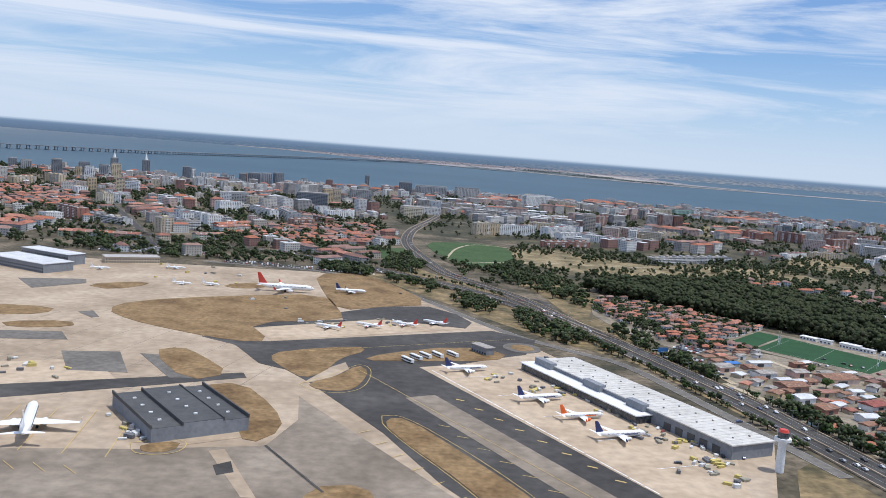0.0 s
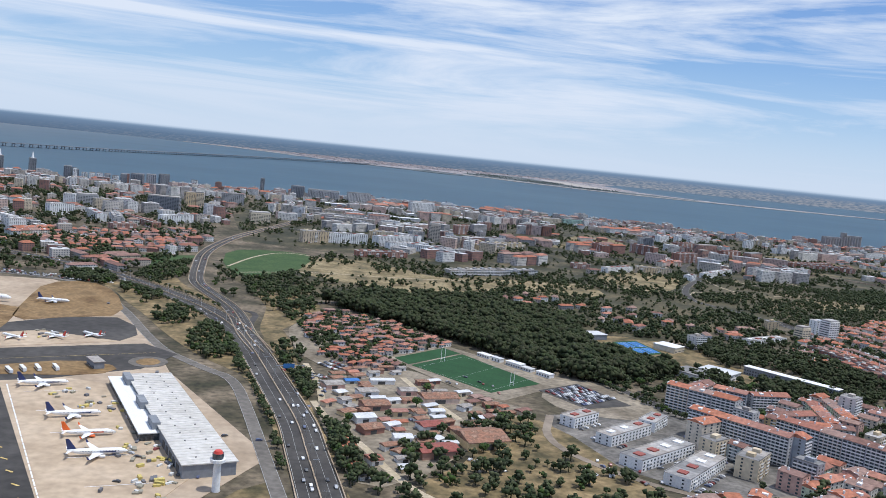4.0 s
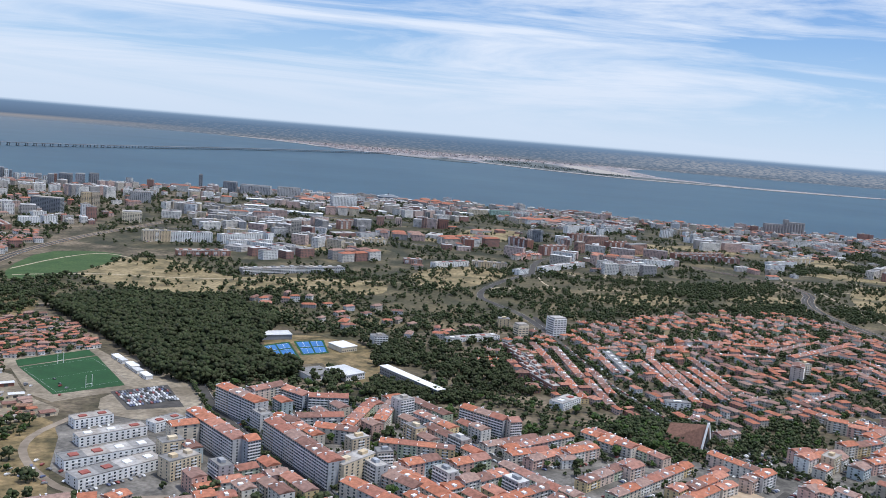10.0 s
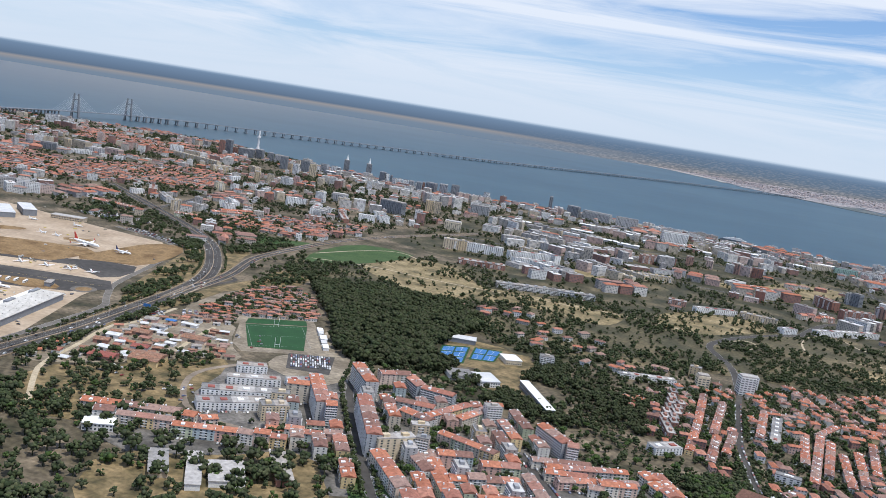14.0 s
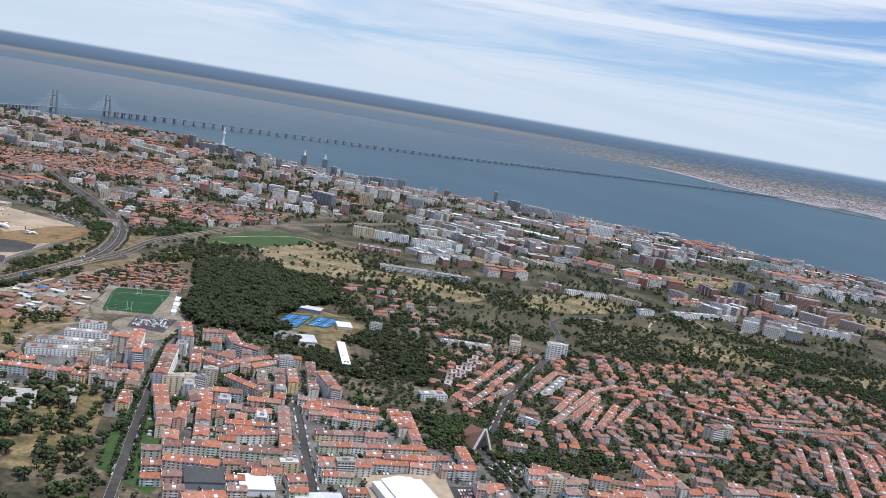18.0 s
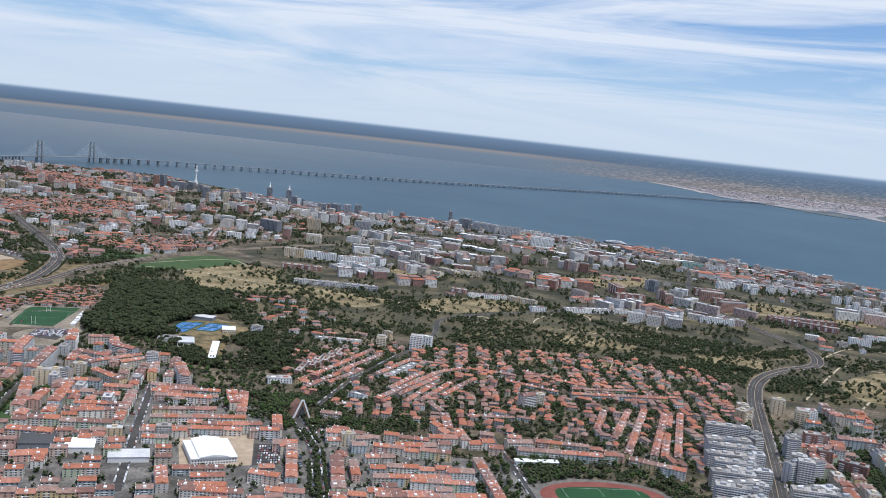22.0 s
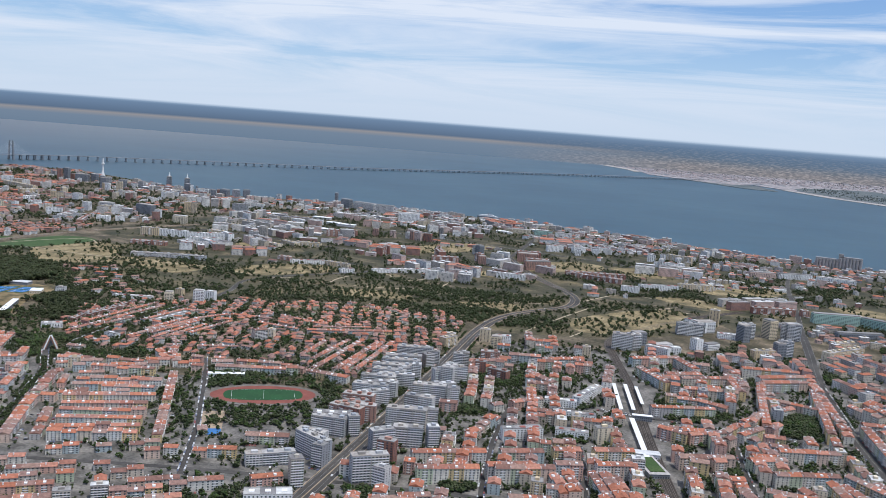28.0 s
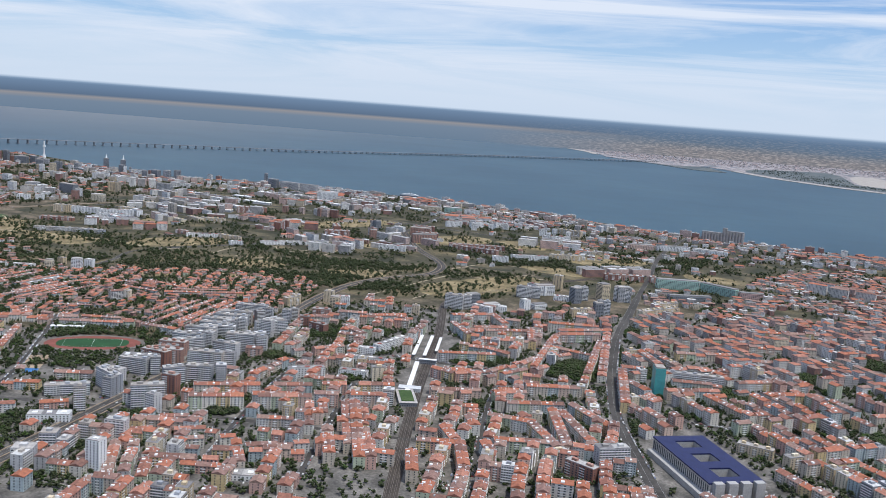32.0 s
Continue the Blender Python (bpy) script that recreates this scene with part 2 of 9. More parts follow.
silt_and_sheen.inputs[7].default_value = (0.125, 0.13, 0.13, 1)
water_paint = water_nodes.nodes["Principled BSDF"].inputs["Base Color"]
water_nodes.links.new(water_paint.links[0].from_socket, silt_and_sheen.inputs[6])
water_nodes.links.new(water_nodes.nodes["Geometry"].outputs["Position"], place.inputs[0])
water_nodes.links.new(place.outputs["X"], spot.inputs["Value"])
water_nodes.links.new(spot.outputs[0], silt_and_sheen.inputs[0])
water_nodes.links.new(silt_and_sheen.outputs[2], water_paint)
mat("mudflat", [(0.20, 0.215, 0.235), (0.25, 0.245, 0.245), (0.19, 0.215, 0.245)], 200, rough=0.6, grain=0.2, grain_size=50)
# far shore ground, greyed and paled to carry haze in its colour
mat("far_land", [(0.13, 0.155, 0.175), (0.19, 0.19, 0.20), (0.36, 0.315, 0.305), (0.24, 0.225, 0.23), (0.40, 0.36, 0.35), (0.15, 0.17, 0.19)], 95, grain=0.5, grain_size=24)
# far woods and scrub go blue-grey: distance haze put into the base colour
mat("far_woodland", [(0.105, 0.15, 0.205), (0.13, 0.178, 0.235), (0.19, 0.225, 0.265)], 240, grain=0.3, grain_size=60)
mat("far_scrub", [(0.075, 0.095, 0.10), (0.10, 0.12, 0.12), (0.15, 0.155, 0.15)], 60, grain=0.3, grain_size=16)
mat("pale_sand", [(0.33, 0.30, 0.27), (0.41, 0.375, 0.335)], 30, grain=0.2)
mat("foliage", [(0.032, 0.046, 0.020), (0.044, 0.060, 0.026), (0.062, 0.080, 0.034), (0.052, 0.062, 0.034), (0.078, 0.088, 0.044)], 2, vary="island", grain=0.45, grain_size=0.7, spec=0.15)
mat("pine_foliage", [(0.030, 0.040, 0.018), (0.040, 0.051, 0.023), (0.054, 0.064, 0.030), (0.048, 0.052, 0.028)], 3, vary="island", grain=0.4, grain_size=0.8, spec=0.12)
# leaves of the far trees, greyed by haze painted into the colour
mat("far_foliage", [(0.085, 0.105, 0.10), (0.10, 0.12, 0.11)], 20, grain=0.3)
mat("light_foliage", [(0.05, 0.085, 0.022), (0.065, 0.10, 0.03), (0.045, 0.07, 0.028)], 2, vary="island", grain=0.4, grain_size=0.7, spec=0.15)
mat("bark", [(0.06, 0.045, 0.032), (0.10, 0.075, 0.055)], 1)
mat("roof_tile", [(0.42, 0.165, 0.10), (0.32, 0.14, 0.10), (0.45, 0.205, 0.14), (0.34, 0.175, 0.135), (0.22, 0.12, 0.095), (0.43, 0.175, 0.105), (0.31, 0.205, 0.17), (0.38, 0.145, 0.085)], 3, vary="object", grain=0.35, grain_size=1.2)
mat("roof_tile_far", [(0.377, 0.147, 0.092), (0.285, 0.129, 0.092), (0.405, 0.189, 0.133), (0.202, 0.11, 0.087), (0.294, 0.189, 0.152), (0.35, 0.133, 0.078), (0.258, 0.156, 0.129)], 3, vary="island", grain=0.35, grain_size=1.5)
mat("plaster", [(0.74, 0.70, 0.62), (0.62, 0.55, 0.45), (0.72, 0.56, 0.31), (0.66, 0.43, 0.36), (0.78, 0.76, 0.71), (0.52, 0.50, 0.48), (0.68, 0.61, 0.52), (0.48, 0.55, 0.56), (0.54, 0.59, 0.43), (0.70, 0.55, 0.46)], 3, vary="object", grain=0.2, grain_size=1.5)
mat("plaster_joined", [(0.63, 0.594, 0.522), (0.522, 0.459, 0.378), (0.612, 0.477, 0.261), (0.558, 0.36, 0.297), (0.666, 0.648, 0.603), (0.432, 0.414, 0.396), (0.576, 0.513, 0.432), (0.405, 0.468, 0.477), (0.459, 0.504, 0.369), (0.594, 0.459, 0.378)], 3, vary="island", grain=0.2, grain_size=1.5)
mat("plaster_far", [(0.60, 0.565, 0.52), (0.50, 0.45, 0.39), (0.72, 0.71, 0.69), (0.54, 0.39, 0.34), (0.58, 0.50, 0.38), (0.36, 0.345, 0.335), (0.70, 0.68, 0.64), (0.58, 0.45, 0.40), (0.30, 0.17, 0.14), (0.66, 0.66, 0.66)], 3, vary="island", grain=0.2, grain_size=6, windows=(1.35, 1.5, 0.42))
mat("flat_roof", [(0.30, 0.29, 0.28), (0.42, 0.40, 0.38), (0.22, 0.215, 0.21), (0.36, 0.33, 0.30)], 3, vary="object", grain=0.3, grain_size=1.5)
mat("flat_roof_far", [(0.281, 0.272, 0.264), (0.408, 0.399, 0.383), (0.204, 0.196, 0.196), (0.561, 0.561, 0.552)], 3, vary="island", grain=0.3, grain_size=3)
mat("terminal_roof", [(0.52, 0.495, 0.45), (0.58, 0.555, 0.51), (0.63, 0.605, 0.56)], 9, rough=0.6, grain=0.18, grain_size=2)
mat("white_wall", [(0.74, 0.74, 0.73), (0.80, 0.80, 0.79)], 4, vary="object", grain=0.12)
mat("glass", [(0.045, 0.055, 0.065), (0.07, 0.08, 0.09), (0.10, 0.115, 0.125)], 1.2, rough=0.25, spec=0.5, grain=0.4, grain_size=0.6)
mat("metal_roof", [(0.52, 0.53, 0.53), (0.60, 0.60, 0.60), (0.66, 0.66, 0.65)], 6, rough=0.55, grain=0.15)
mat("slate_roof", [(0.070, 0.070, 0.070), (0.095, 0.094, 0.092)], 12, rough=0.7, grain=0.2)
mat("slate_wall", [(0.20, 0.215, 0.24), (0.25, 0.265, 0.285)], 8, grain=0.15)
mat("brown_roof", [(0.20, 0.105, 0.08), (0.26, 0.14, 0.10), (0.16, 0.10, 0.08)], 6, vary="object", grain=0.3)

# ---- building blocks ----


def part(name, bm, material, parent=None, label="", kind=""):
    me = bpy.data.meshes.new(name)
    bm.to_mesh(me)
    bm.free()
    mats = material if isinstance(material, (list, tuple)) else [material]
    for m in mats:
        me.materials.append(MATS[m])
    ob = new(name, me)
    if parent is not None:
        ob.parent = parent
    return tagged(ob, label, kind=kind)


def mesh_part(name, verts, faces, material, parent=None, label="", kind="", slots=None):
    me = bpy.data.meshes.new(name)
    me.from_pydata(verts, [], faces)
    mats = material if isinstance(material, (list, tuple)) else [material]
    for m in mats:
        me.materials.append(MATS[m])
    if slots is not None:
        me.polygons.foreach_set("material_index", slots)
    ob = new(name, me)
    if parent is not None:
        ob.parent = parent
    return tagged(ob, label, kind=kind)


def box(bm, x0, y0, z0, x1, y1, z1):
    v = [bm.verts.new(p) for p in ((x0, y0, z0), (x1, y0, z0), (x1, y1, z0), (x0, y1, z0), (x0, y0, z1), (x1, y0, z1), (x1, y1, z1), (x0, y1, z1))]
    for f in ((3, 2, 1, 0), (4, 5, 6, 7), (0, 1, 5, 4), (1, 2, 6, 5), (2, 3, 7, 6), (3, 0, 4, 7)):
        bm.faces.new([v[i] for i in f])
    return v


def slab(name, pts, z, material, label, category, kind="structure", thick=0.25, rounds=0):
    """A flat area of ground with a low edge; rounds: how often its corners are cut to round them."""
    p = [Vector(q) for q in pts]
    for _ in range(rounds):
        p = [q for a, b in zip(p, p[1:] + p[:1]) for q in (a.lerp(b, 0.25), a.lerp(b, 0.75))]
    bm = bmesh.new()
    top = [bm.verts.new((q.x, q.y, z)) for q in p]
    low = [bm.verts.new((q.x, q.y, z - thick)) for q in p]
    f = bm.faces.new(top)
    if f.normal.z < 0 or sum(a.x * b.y - b.x * a.y for a, b in zip(p, p[1:] + p[:1])) < 0:
        f.normal_flip()
    for i in range(len(p)):
        j = (i + 1) % len(p)
        bm.faces.new((top[i], low[i], low[j], top[j]))
    f.normal_update()
    bmesh.ops.triangulate(bm, faces=[f])
    return tagged(part(name, bm, material), label, category, kind=kind)


def smooth(pts, rounds=2):
    p = [Vector(q) for q in pts]
    for _ in range(rounds):
        p = [p[0]] + [q for a, b in zip(p, p[1:]) for q in (a.lerp(b, 0.25), a.lerp(b, 0.75))] + [p[-1]]
    return p


def ribbon(bm, pts, width, z, offset=0.0, thick=0.2):
    p = smooth(pts)
    rows = []
    for i, q in enumerate(p):
        d = (p[min(i + 1, len(p) - 1)] - p[max(i - 1, 0)]).normalized()
        s = Vector((d.y, -d.x))
        a, b = q + s * (offset - width / 2), q + s * (offset + width / 2)
        rows.append([bm.verts.new((c.x, c.y, h)) for c, h in ((a, z - thick), (a, z), (b, z), (b, z - thick))])
    for r0, r1 in zip(rows, rows[1:]):
        for k in range(3):
            bm.faces.new((r0[k], r1[k], r1[k + 1], r0[k + 1]))
    bmesh.ops.recalc_face_normals(bm, faces=bm.faces)


ROADS = []


def road(name, pts, width, z, material, label, lines=0, keep=1.0):
    bm = bmesh.new()
    ribbon(bm, pts, width, z)
    ob = tagged(part(name, bm, material), label, "road", kind="structure")
    if keep:
        ROADS.append((np.array([(q.x, q.y) for q in smooth(pts, 1)]), width / 2 + keep))
    if lines:
        bm = bmesh.new()
        for k in range(lines):
            off = (k - (lines - 1) / 2) * width * 0.94 / max(1, lines - 1)
            inner = 0 < k < lines - 1
            ribbon(bm, pts, 0.07 if inner else 0.10, z + 0.02, off, 0.02)
        part("lane_line", bm, "lane_paint", ob, "worn white lane lines", kind="stuff")
    if lines == 5:
        for off, wide in ((-width / 2 - 0.3, 0.3), (0.0, 0.35), (width / 2 + 0.3, 0.3)):
            bm = bmesh.new()
            ribbon(bm, pts, wide, z + 0.42, off, 0.42)
            part("barrier", bm, "concrete", ob, "low pale concrete crash barrier")
    return ob


def inside(p, poly):
    x, y = p
    c = False
    for (x0, y0), (x1, y1) in zip(poly, poly[1:] + poly[:1]):
        if (y0 > y) != (y1 > y) and x < (x1 - x0) * (y - y0) / (y1 - y0) + x0:
            c = not c
    return c


def near_road(p, extra=0.0):
    q = np.array(p)
    for pts, keep in ROADS:
        lo, hi = pts.min(0) - keep - extra, pts.max(0) + keep + extra
        if (q < lo).any() or (q > hi).any():
            continue
        a, b = pts[:-1], pts[1:]
        ab = b - a
        t = np.clip(((q - a) * ab).sum(1) / np.maximum((ab * ab).sum(1), 1e-9), 0, 1)
        if (np.linalg.norm(a + t[:, None] * ab - q, axis=1) < keep + extra).any():
            return True
    return False


BLOCKED = []


def free(p, extra=0.0):
    return not near_road(p, extra) and not any(inside(p, b) for b in BLOCKED)
# ---- ground and water ----
COAST = [(-7000, 700), (-2400, 820), (-1500, 930), (-1150, 985), (-1010, 1160), (-800, 1285), (-527, 1250), (-281, 1235), (-100, 1372), (25, 1405), (250, 1447), (500, 1440), (720, 1420), (1030, 1447), (2000, 1500), (7000, 1700)]
slab("ground", COAST + [(7000, -3000), (-7000, -3000)], 0.0, "urban_ground", "grey-brown city ground with dusty soil and paving", "ground", thick=2.5)
slab("water", [(-7000, 500), (7000, 500), (7000, 9000), (-7000, 9000)], -1.2, "water", "calm blue-grey estuary water", "water", thick=1.0)
slab("far_shore", [(-2600, 6250), (-1720, 5650), (-1614, 5490), (-1099, 4980), (-845, 4790), (-540, 4440), (-430, 4250), (-337, 4065), (-87, 3900), (60, 3830), (149, 4010), (317, 3850), (529, 3570), (748, 3390), (924, 3310), (1219, 3340), (1423, 3320), (1804, 3390), (2500, 3420), (2500, 3500), (1800, 3480), (1300, 3470), (1080, 3800), (1050, 4500), (1400, 5500), (2400, 7400), (2900, 7250), (3300, 6450), (7000, 5500), (7000, 9000), (-2600, 9000)], 0.2, "far_land", "low far shore with pale towns and dark woods, haze in its colour", "ground", thick=2.0)
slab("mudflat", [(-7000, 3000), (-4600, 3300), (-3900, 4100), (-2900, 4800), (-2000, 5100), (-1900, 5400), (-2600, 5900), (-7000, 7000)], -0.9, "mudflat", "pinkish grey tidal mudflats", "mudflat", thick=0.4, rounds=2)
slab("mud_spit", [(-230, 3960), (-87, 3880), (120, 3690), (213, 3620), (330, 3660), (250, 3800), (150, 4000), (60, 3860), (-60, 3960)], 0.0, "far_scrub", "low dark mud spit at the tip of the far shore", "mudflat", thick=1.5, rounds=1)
slab("far_woodland", [(-2600, 6600), (-1815, 6583), (-1476, 6948), (-1011, 7502), (-458, 7816), (42, 8300), (900, 8500), (1900, 7900), (3000, 7600), (7000, 6200), (7000, 9000), (-2600, 9000)], 0.4, "far_woodland", "dark woods and fields far inland, haze in their colour", "ground", thick=0.5, rounds=1)
slab("far_scrub", [(330, 3900), (529, 3640), (748, 3450), (924, 3370), (1200, 3380), (1250, 3440), (900, 3632), (796, 3681), (767, 3864), (637, 4589), (484, 4479), (318, 4172)], 0.4, "far_scrub", "dark pine scrub behind the far beach, haze in its colour", "woodland", thick=0.5, rounds=1)
slab("far_scrub", [(-1700, 5760), (-1500, 5560), (-1300, 5400), (-1250, 5560), (-1600, 6000)], 0.4, "far_scrub", "dark pine scrub behind the far beach, haze in its colour", "woodland", thick=0.5, rounds=1)
slab("far_sand", [(695, 4494), (857, 4484), (960, 3640), (906, 3632), (796, 3700)], 0.45, "pale_sand", "bare sandy ground on the far shore", "beach", thick=0.5, rounds=1)
for pts in ([(-1614, 5500), (-1099, 4990), (-845, 4800), (-540, 4450), (-440, 4240), (-470, 4240), (-570, 4420), (-860, 4750), (-1115, 4930), (-1640, 5430)], [(317, 3860), (529, 3585), (748, 3405), (924, 3325), (1219, 3352), (1423, 3332), (1804, 3400), (1804, 3370), (1423, 3300), (1219, 3318), (920, 3290), (740, 3365), (515, 3545), (300, 3825)]):
    slab("beach", pts, 0.3, "pale_sand", "pale sand beach on the far shore", "beach", thick=1.6)

# ---- open land ----
VALLEY = [(-5, 560), (40, 480), (90, 470), (170, 505), (225, 455), (262, 440), (330, 520), (372, 545), (410, 560), (470, 620), (560, 650), (610, 610), (660, 640), (720, 690), (760, 790), (700, 850), (620, 830), (520, 760), (440, 760), (360, 790), (270, 700), (170, 650), (100, 690), (20, 620)]
slab("scrubland", VALLEY, 0.05, "scrub_ground", "dry valley with dark scrub and bleached grass", "scrubland", rounds=1)
mat("verge_grass", [(0.075, 0.064, 0.03), (0.18, 0.135, 0.066), (0.30, 0.218, 0.112)], 9, grain=0.4, grain_size=2)
mat("ballast", [(0.040, 0.033, 0.028), (0.058, 0.048, 0.04), (0.08, 0.068, 0.056)], 10, grain=0.3, grain_size=1)
mat("dusty_yard", [(0.17, 0.14, 0.10), (0.25, 0.21, 0.155), (0.33, 0.28, 0.21)], 14, grain=0.35, grain_size=2)
STRAW = ([(36, 602), (50, 640), (63, 651), (96, 650), (112, 635), (146, 600), (166, 612), (198, 625), (223, 632), (259, 640), (262, 578), (227, 580), (189, 575), (157, 541), (133, 519), (98, 533), (76, 544), (54, 560)], [(268, 685), (292, 735), (336, 757), (356, 730), (328, 660), (305, 630), (282, 635)], [(310, 1087), (376, 1106), (373, 1007), (327, 920), (290, 894)], [(481, 1057), (548, 1074), (562, 1001), (455, 895)], [(636, 727), (701, 863), (734, 805), (704, 690), (659, 664)], [(526, 1052), (662, 1138), (707, 1101), (620, 1046)], [(659, 1037), (772, 1126), (776, 1023), (706, 961)], [(400, 640), (450, 690), (500, 680), (440, 620)], [(520, 690), (570, 740), (600, 710), (560, 680)])
for k, pts in enumerate(STRAW):
    slab("straw_field", pts, 0.115 + 0.004 * k, "straw_grass", "bleached dry grass clearing", "field", rounds=2)
slab("sandy_yard", [(465, 596), (520, 622), (520, 590), (470, 575)], 0.165, "sand_path", "bare sandy yard at the edge of the valley", "yard", rounds=1)
slab("green_slope", [(4, 560), (-10, 640), (20, 662), (54, 655), (52, 560), (30, 515)], 0.12, "lawn", "green irrigated slope beside the road", "lawn", rounds=1)
slab("sports_lawn", [(-61, 565), (-19, 595), (-20, 538), (-44, 531)], 0.12, "lawn", "faded green playing field", "lawn")
slab("dry_plot", [(150, 240), (128, 210), (160, 170), (215, 195), (196, 232), (178, 280), (160, 290)], 0.06, "verge_grass", "dry vacant plot with low scrub", "field", rounds=1)
slab("park_lawn", [(285, 225), (330, 175), (360, 175), (345, 200), (300, 240)], 0.06, "lawn", "patchy park lawn between houses", "lawn")

for k, pts in enumerate(([(66, 366), (74, 405), (84, 440), (70, 480), (50, 478), (54, 440), (57, 415), (60, 385)], [(93, 236), (83, 268), (70, 304), (60, 314), (46, 328), (22, 364), (8, 390), (-8, 414), (-26, 446), (-40, 460), (-28, 470), (0, 440), (28, 408), (44, 380), (57, 350), (69, 316), (79, 290), (90, 256)], [(60, 374), (46, 398), (30, 426), (10, 455), (-20, 480), (-20, 500), (-8, 500), (0, 480), (20, 452), (36, 425), (50, 388)], [(100, 215), (112, 225), (100, 262), (88, 315), (74, 380), (64, 395), (64, 368), (78, 310), (92, 255)], [(60, 420), (78, 408), (84, 445), (60, 480), (40, 478)])):
    slab("dry_verge", pts, 0.045 + 0.005 * k, "verge_grass", "dry grass verge along the motorway", "verge", rounds=1)
for k, pts in enumerate(([(112, 214), (123, 180), (150, 150), (160, 110), (128, 110), (125, 160)], [(93, 214), (101, 190), (109, 160), (114, 110), (80, 105), (74, 160)])):
    slab("dry_verge", pts, 0.03 + 0.004 * k, "verge_grass", "dry grass verge along the motorway", "verge", rounds=1)
slab("village_ground", [(87, 331), (72, 385), (74, 405), (84, 440), (110, 428), (144, 389), (123, 363), (128, 334), (110, 332)], 0.085, "dusty_yard", "dusty pale lanes between village houses", "yard", rounds=1)
slab("yard_ground", [(104, 330), (126, 340), (150, 308), (176, 292), (160, 280), (140, 228), (118, 205), (108, 235), (96, 285)], 0.078, "dusty_yard", "dusty pale yards between sheds", "yard", rounds=1)
for pts in ([(140, 800), (230, 830), (260, 780), (180, 740)], [(420, 860), (520, 930), (600, 900), (520, 840)], [(650, 900), (760, 960), (840, 900), (740, 860)], [(250, 930), (330, 990), (380, 930), (300, 880)], [(560, 1050), (660, 1090), (700, 1020), (600, 990)], [(60, 900), (130, 960), (160, 900), (100, 860)], [(820, 1030), (930, 1060), (960, 980), (860, 960)]):
    slab("dry_plain", pts, 0.06, "scrub_ground", "dry brown open land between housing estates", "field", rounds=2)
    slab("straw_patch", [(a * 0.6 + pts[0][0] * 0.4, b * 0.6 + pts[0][1] * 0.4) for a, b in pts], 0.1, "straw_grass", "bleached grass patch", "field", rounds=2)

slab("estate_ground", [(-10, 700), (90, 690), (170, 650), (270, 705), (360, 795), (440, 770), (520, 770), (620, 840), (700, 860), (770, 800), (1000, 880), (1500, 900), (1900, 1430), (1030, 1405), (720, 1380), (500, 1400), (250, 1405), (25, 1352), (-100, 1290), (-60, 900)], 0.03, "estate_scrub", "olive-brown open ground between housing estates", "ground")

slab("school_lawn", [(215, 175), (245, 200), (262, 235), (300, 200), (330, 165), (290, 130), (240, 140)], 0.055, "verge_grass", "patchy lawn round the school wings", "lawn", rounds=1)

# ---- roads ----
road("motorway", [(118, 160), (106, 212), (101, 232), (96, 254), (87, 281), (77, 310), (65, 345), (53, 375), (38, 403), (18, 430), (-8, 458), (-38, 486), (-65, 505), (-100, 524), (-180, 560), (-320, 620)], 11.5, 0.14, "asphalt", "busy dark asphalt dual carriageway", 5)
road("link_road", [(70, 340), (58, 368), (49, 398), (38, 428), (20, 460), (6, 487), (-2, 520), (-10, 560), (-18, 600), (-22, 650), (-21, 720), (-14, 780), (-4, 850), (10, 1000), (20, 1240)], 8, 0.16, "asphalt", "curving four-lane link road", 5)
road("slip_road", [(99, 198), (90, 227), (79, 263), (67, 299), (55, 308), (42, 321), (33, 330), (18, 356), (4, 383), (-10, 407), (-28, 438), (-43, 453), (-66, 462), (-120, 462)], 4, 0.12, "pale_asphalt", "grey airport service road", 2)
road("slip_road", [(33.5 + 5.6 * math.cos(k * 0.3927), 310 + 6.4 * math.sin(k * 0.3927)) for k in range(17)], 2.6, 0.26, "pale_asphalt", "ring lane of a small roundabout", 0)
slab("grass_island", [(33.5 + 4.2 * math.cos(k * 0.5236), 310 + 5.0 * math.sin(k * 0.5236)) for k in range(12)], 0.28, "airfield_grass", "dry grass in the middle of the roundabout", "grass island")
road("slip_road", [(66, 354), (59, 373), (54, 395), (54, 412), (50, 420), (44, 421)], 3, 0.13, "asphalt", "short curving slip road", 0)
road("valley_road", [(372, 500), (356, 560), (338, 588), (326, 610), (332, 650), (350, 700), (372, 740)], 5, 0.14, "asphalt", "asphalt road winding through the valley", 2)
road("avenue", [(728, 140), (714, 195), (700, 250), (678, 334), (648, 442), (622, 530), (601, 600), (590, 660), (598, 715), (622, 765), (600, 830), (515, 900), (430, 1010)], 10, 0.15, "asphalt", "wide tree-lined city avenue", 5)
road("avenue", [(1010, 320), (980, 372), (935, 451), (905, 530), (868, 650), (850, 740), (830, 830)], 8, 0.15, "asphalt", "narrow straight avenue between tenements", 3)
road("avenue", [(322, 300), (350, 271), (377, 243), (430, 190)], 4.5, 0.15, "asphalt", "straight residential avenue", 2)
road("avenue", [(205, 350), (228, 305), (268, 257), (305, 215), (345, 172), (390, 120)], 3.8, 0.15, "asphalt", "tree-lined residential avenue", 2)
road("street", [(411, 346), (392, 400), (375, 480), (364, 555)], 3.5, 0.15, "asphalt", "tree-lined residential street", 0)
road("street", [(505, 380), (540, 345), (600, 280), (640, 230)], 3.5, 0.15, "asphalt", "straight street beside terraces", 2)
road("street", [(415, 320), (455, 290), (500, 240), (540, 190)], 5.0, 0.15, "asphalt", "church avenue with trees", 0)
road("street", [(178, 290), (172, 262), (186, 240), (210, 222), (240, 230)], 2.8, 0.15, "worn_concrete", "pale dusty estate street", 0)
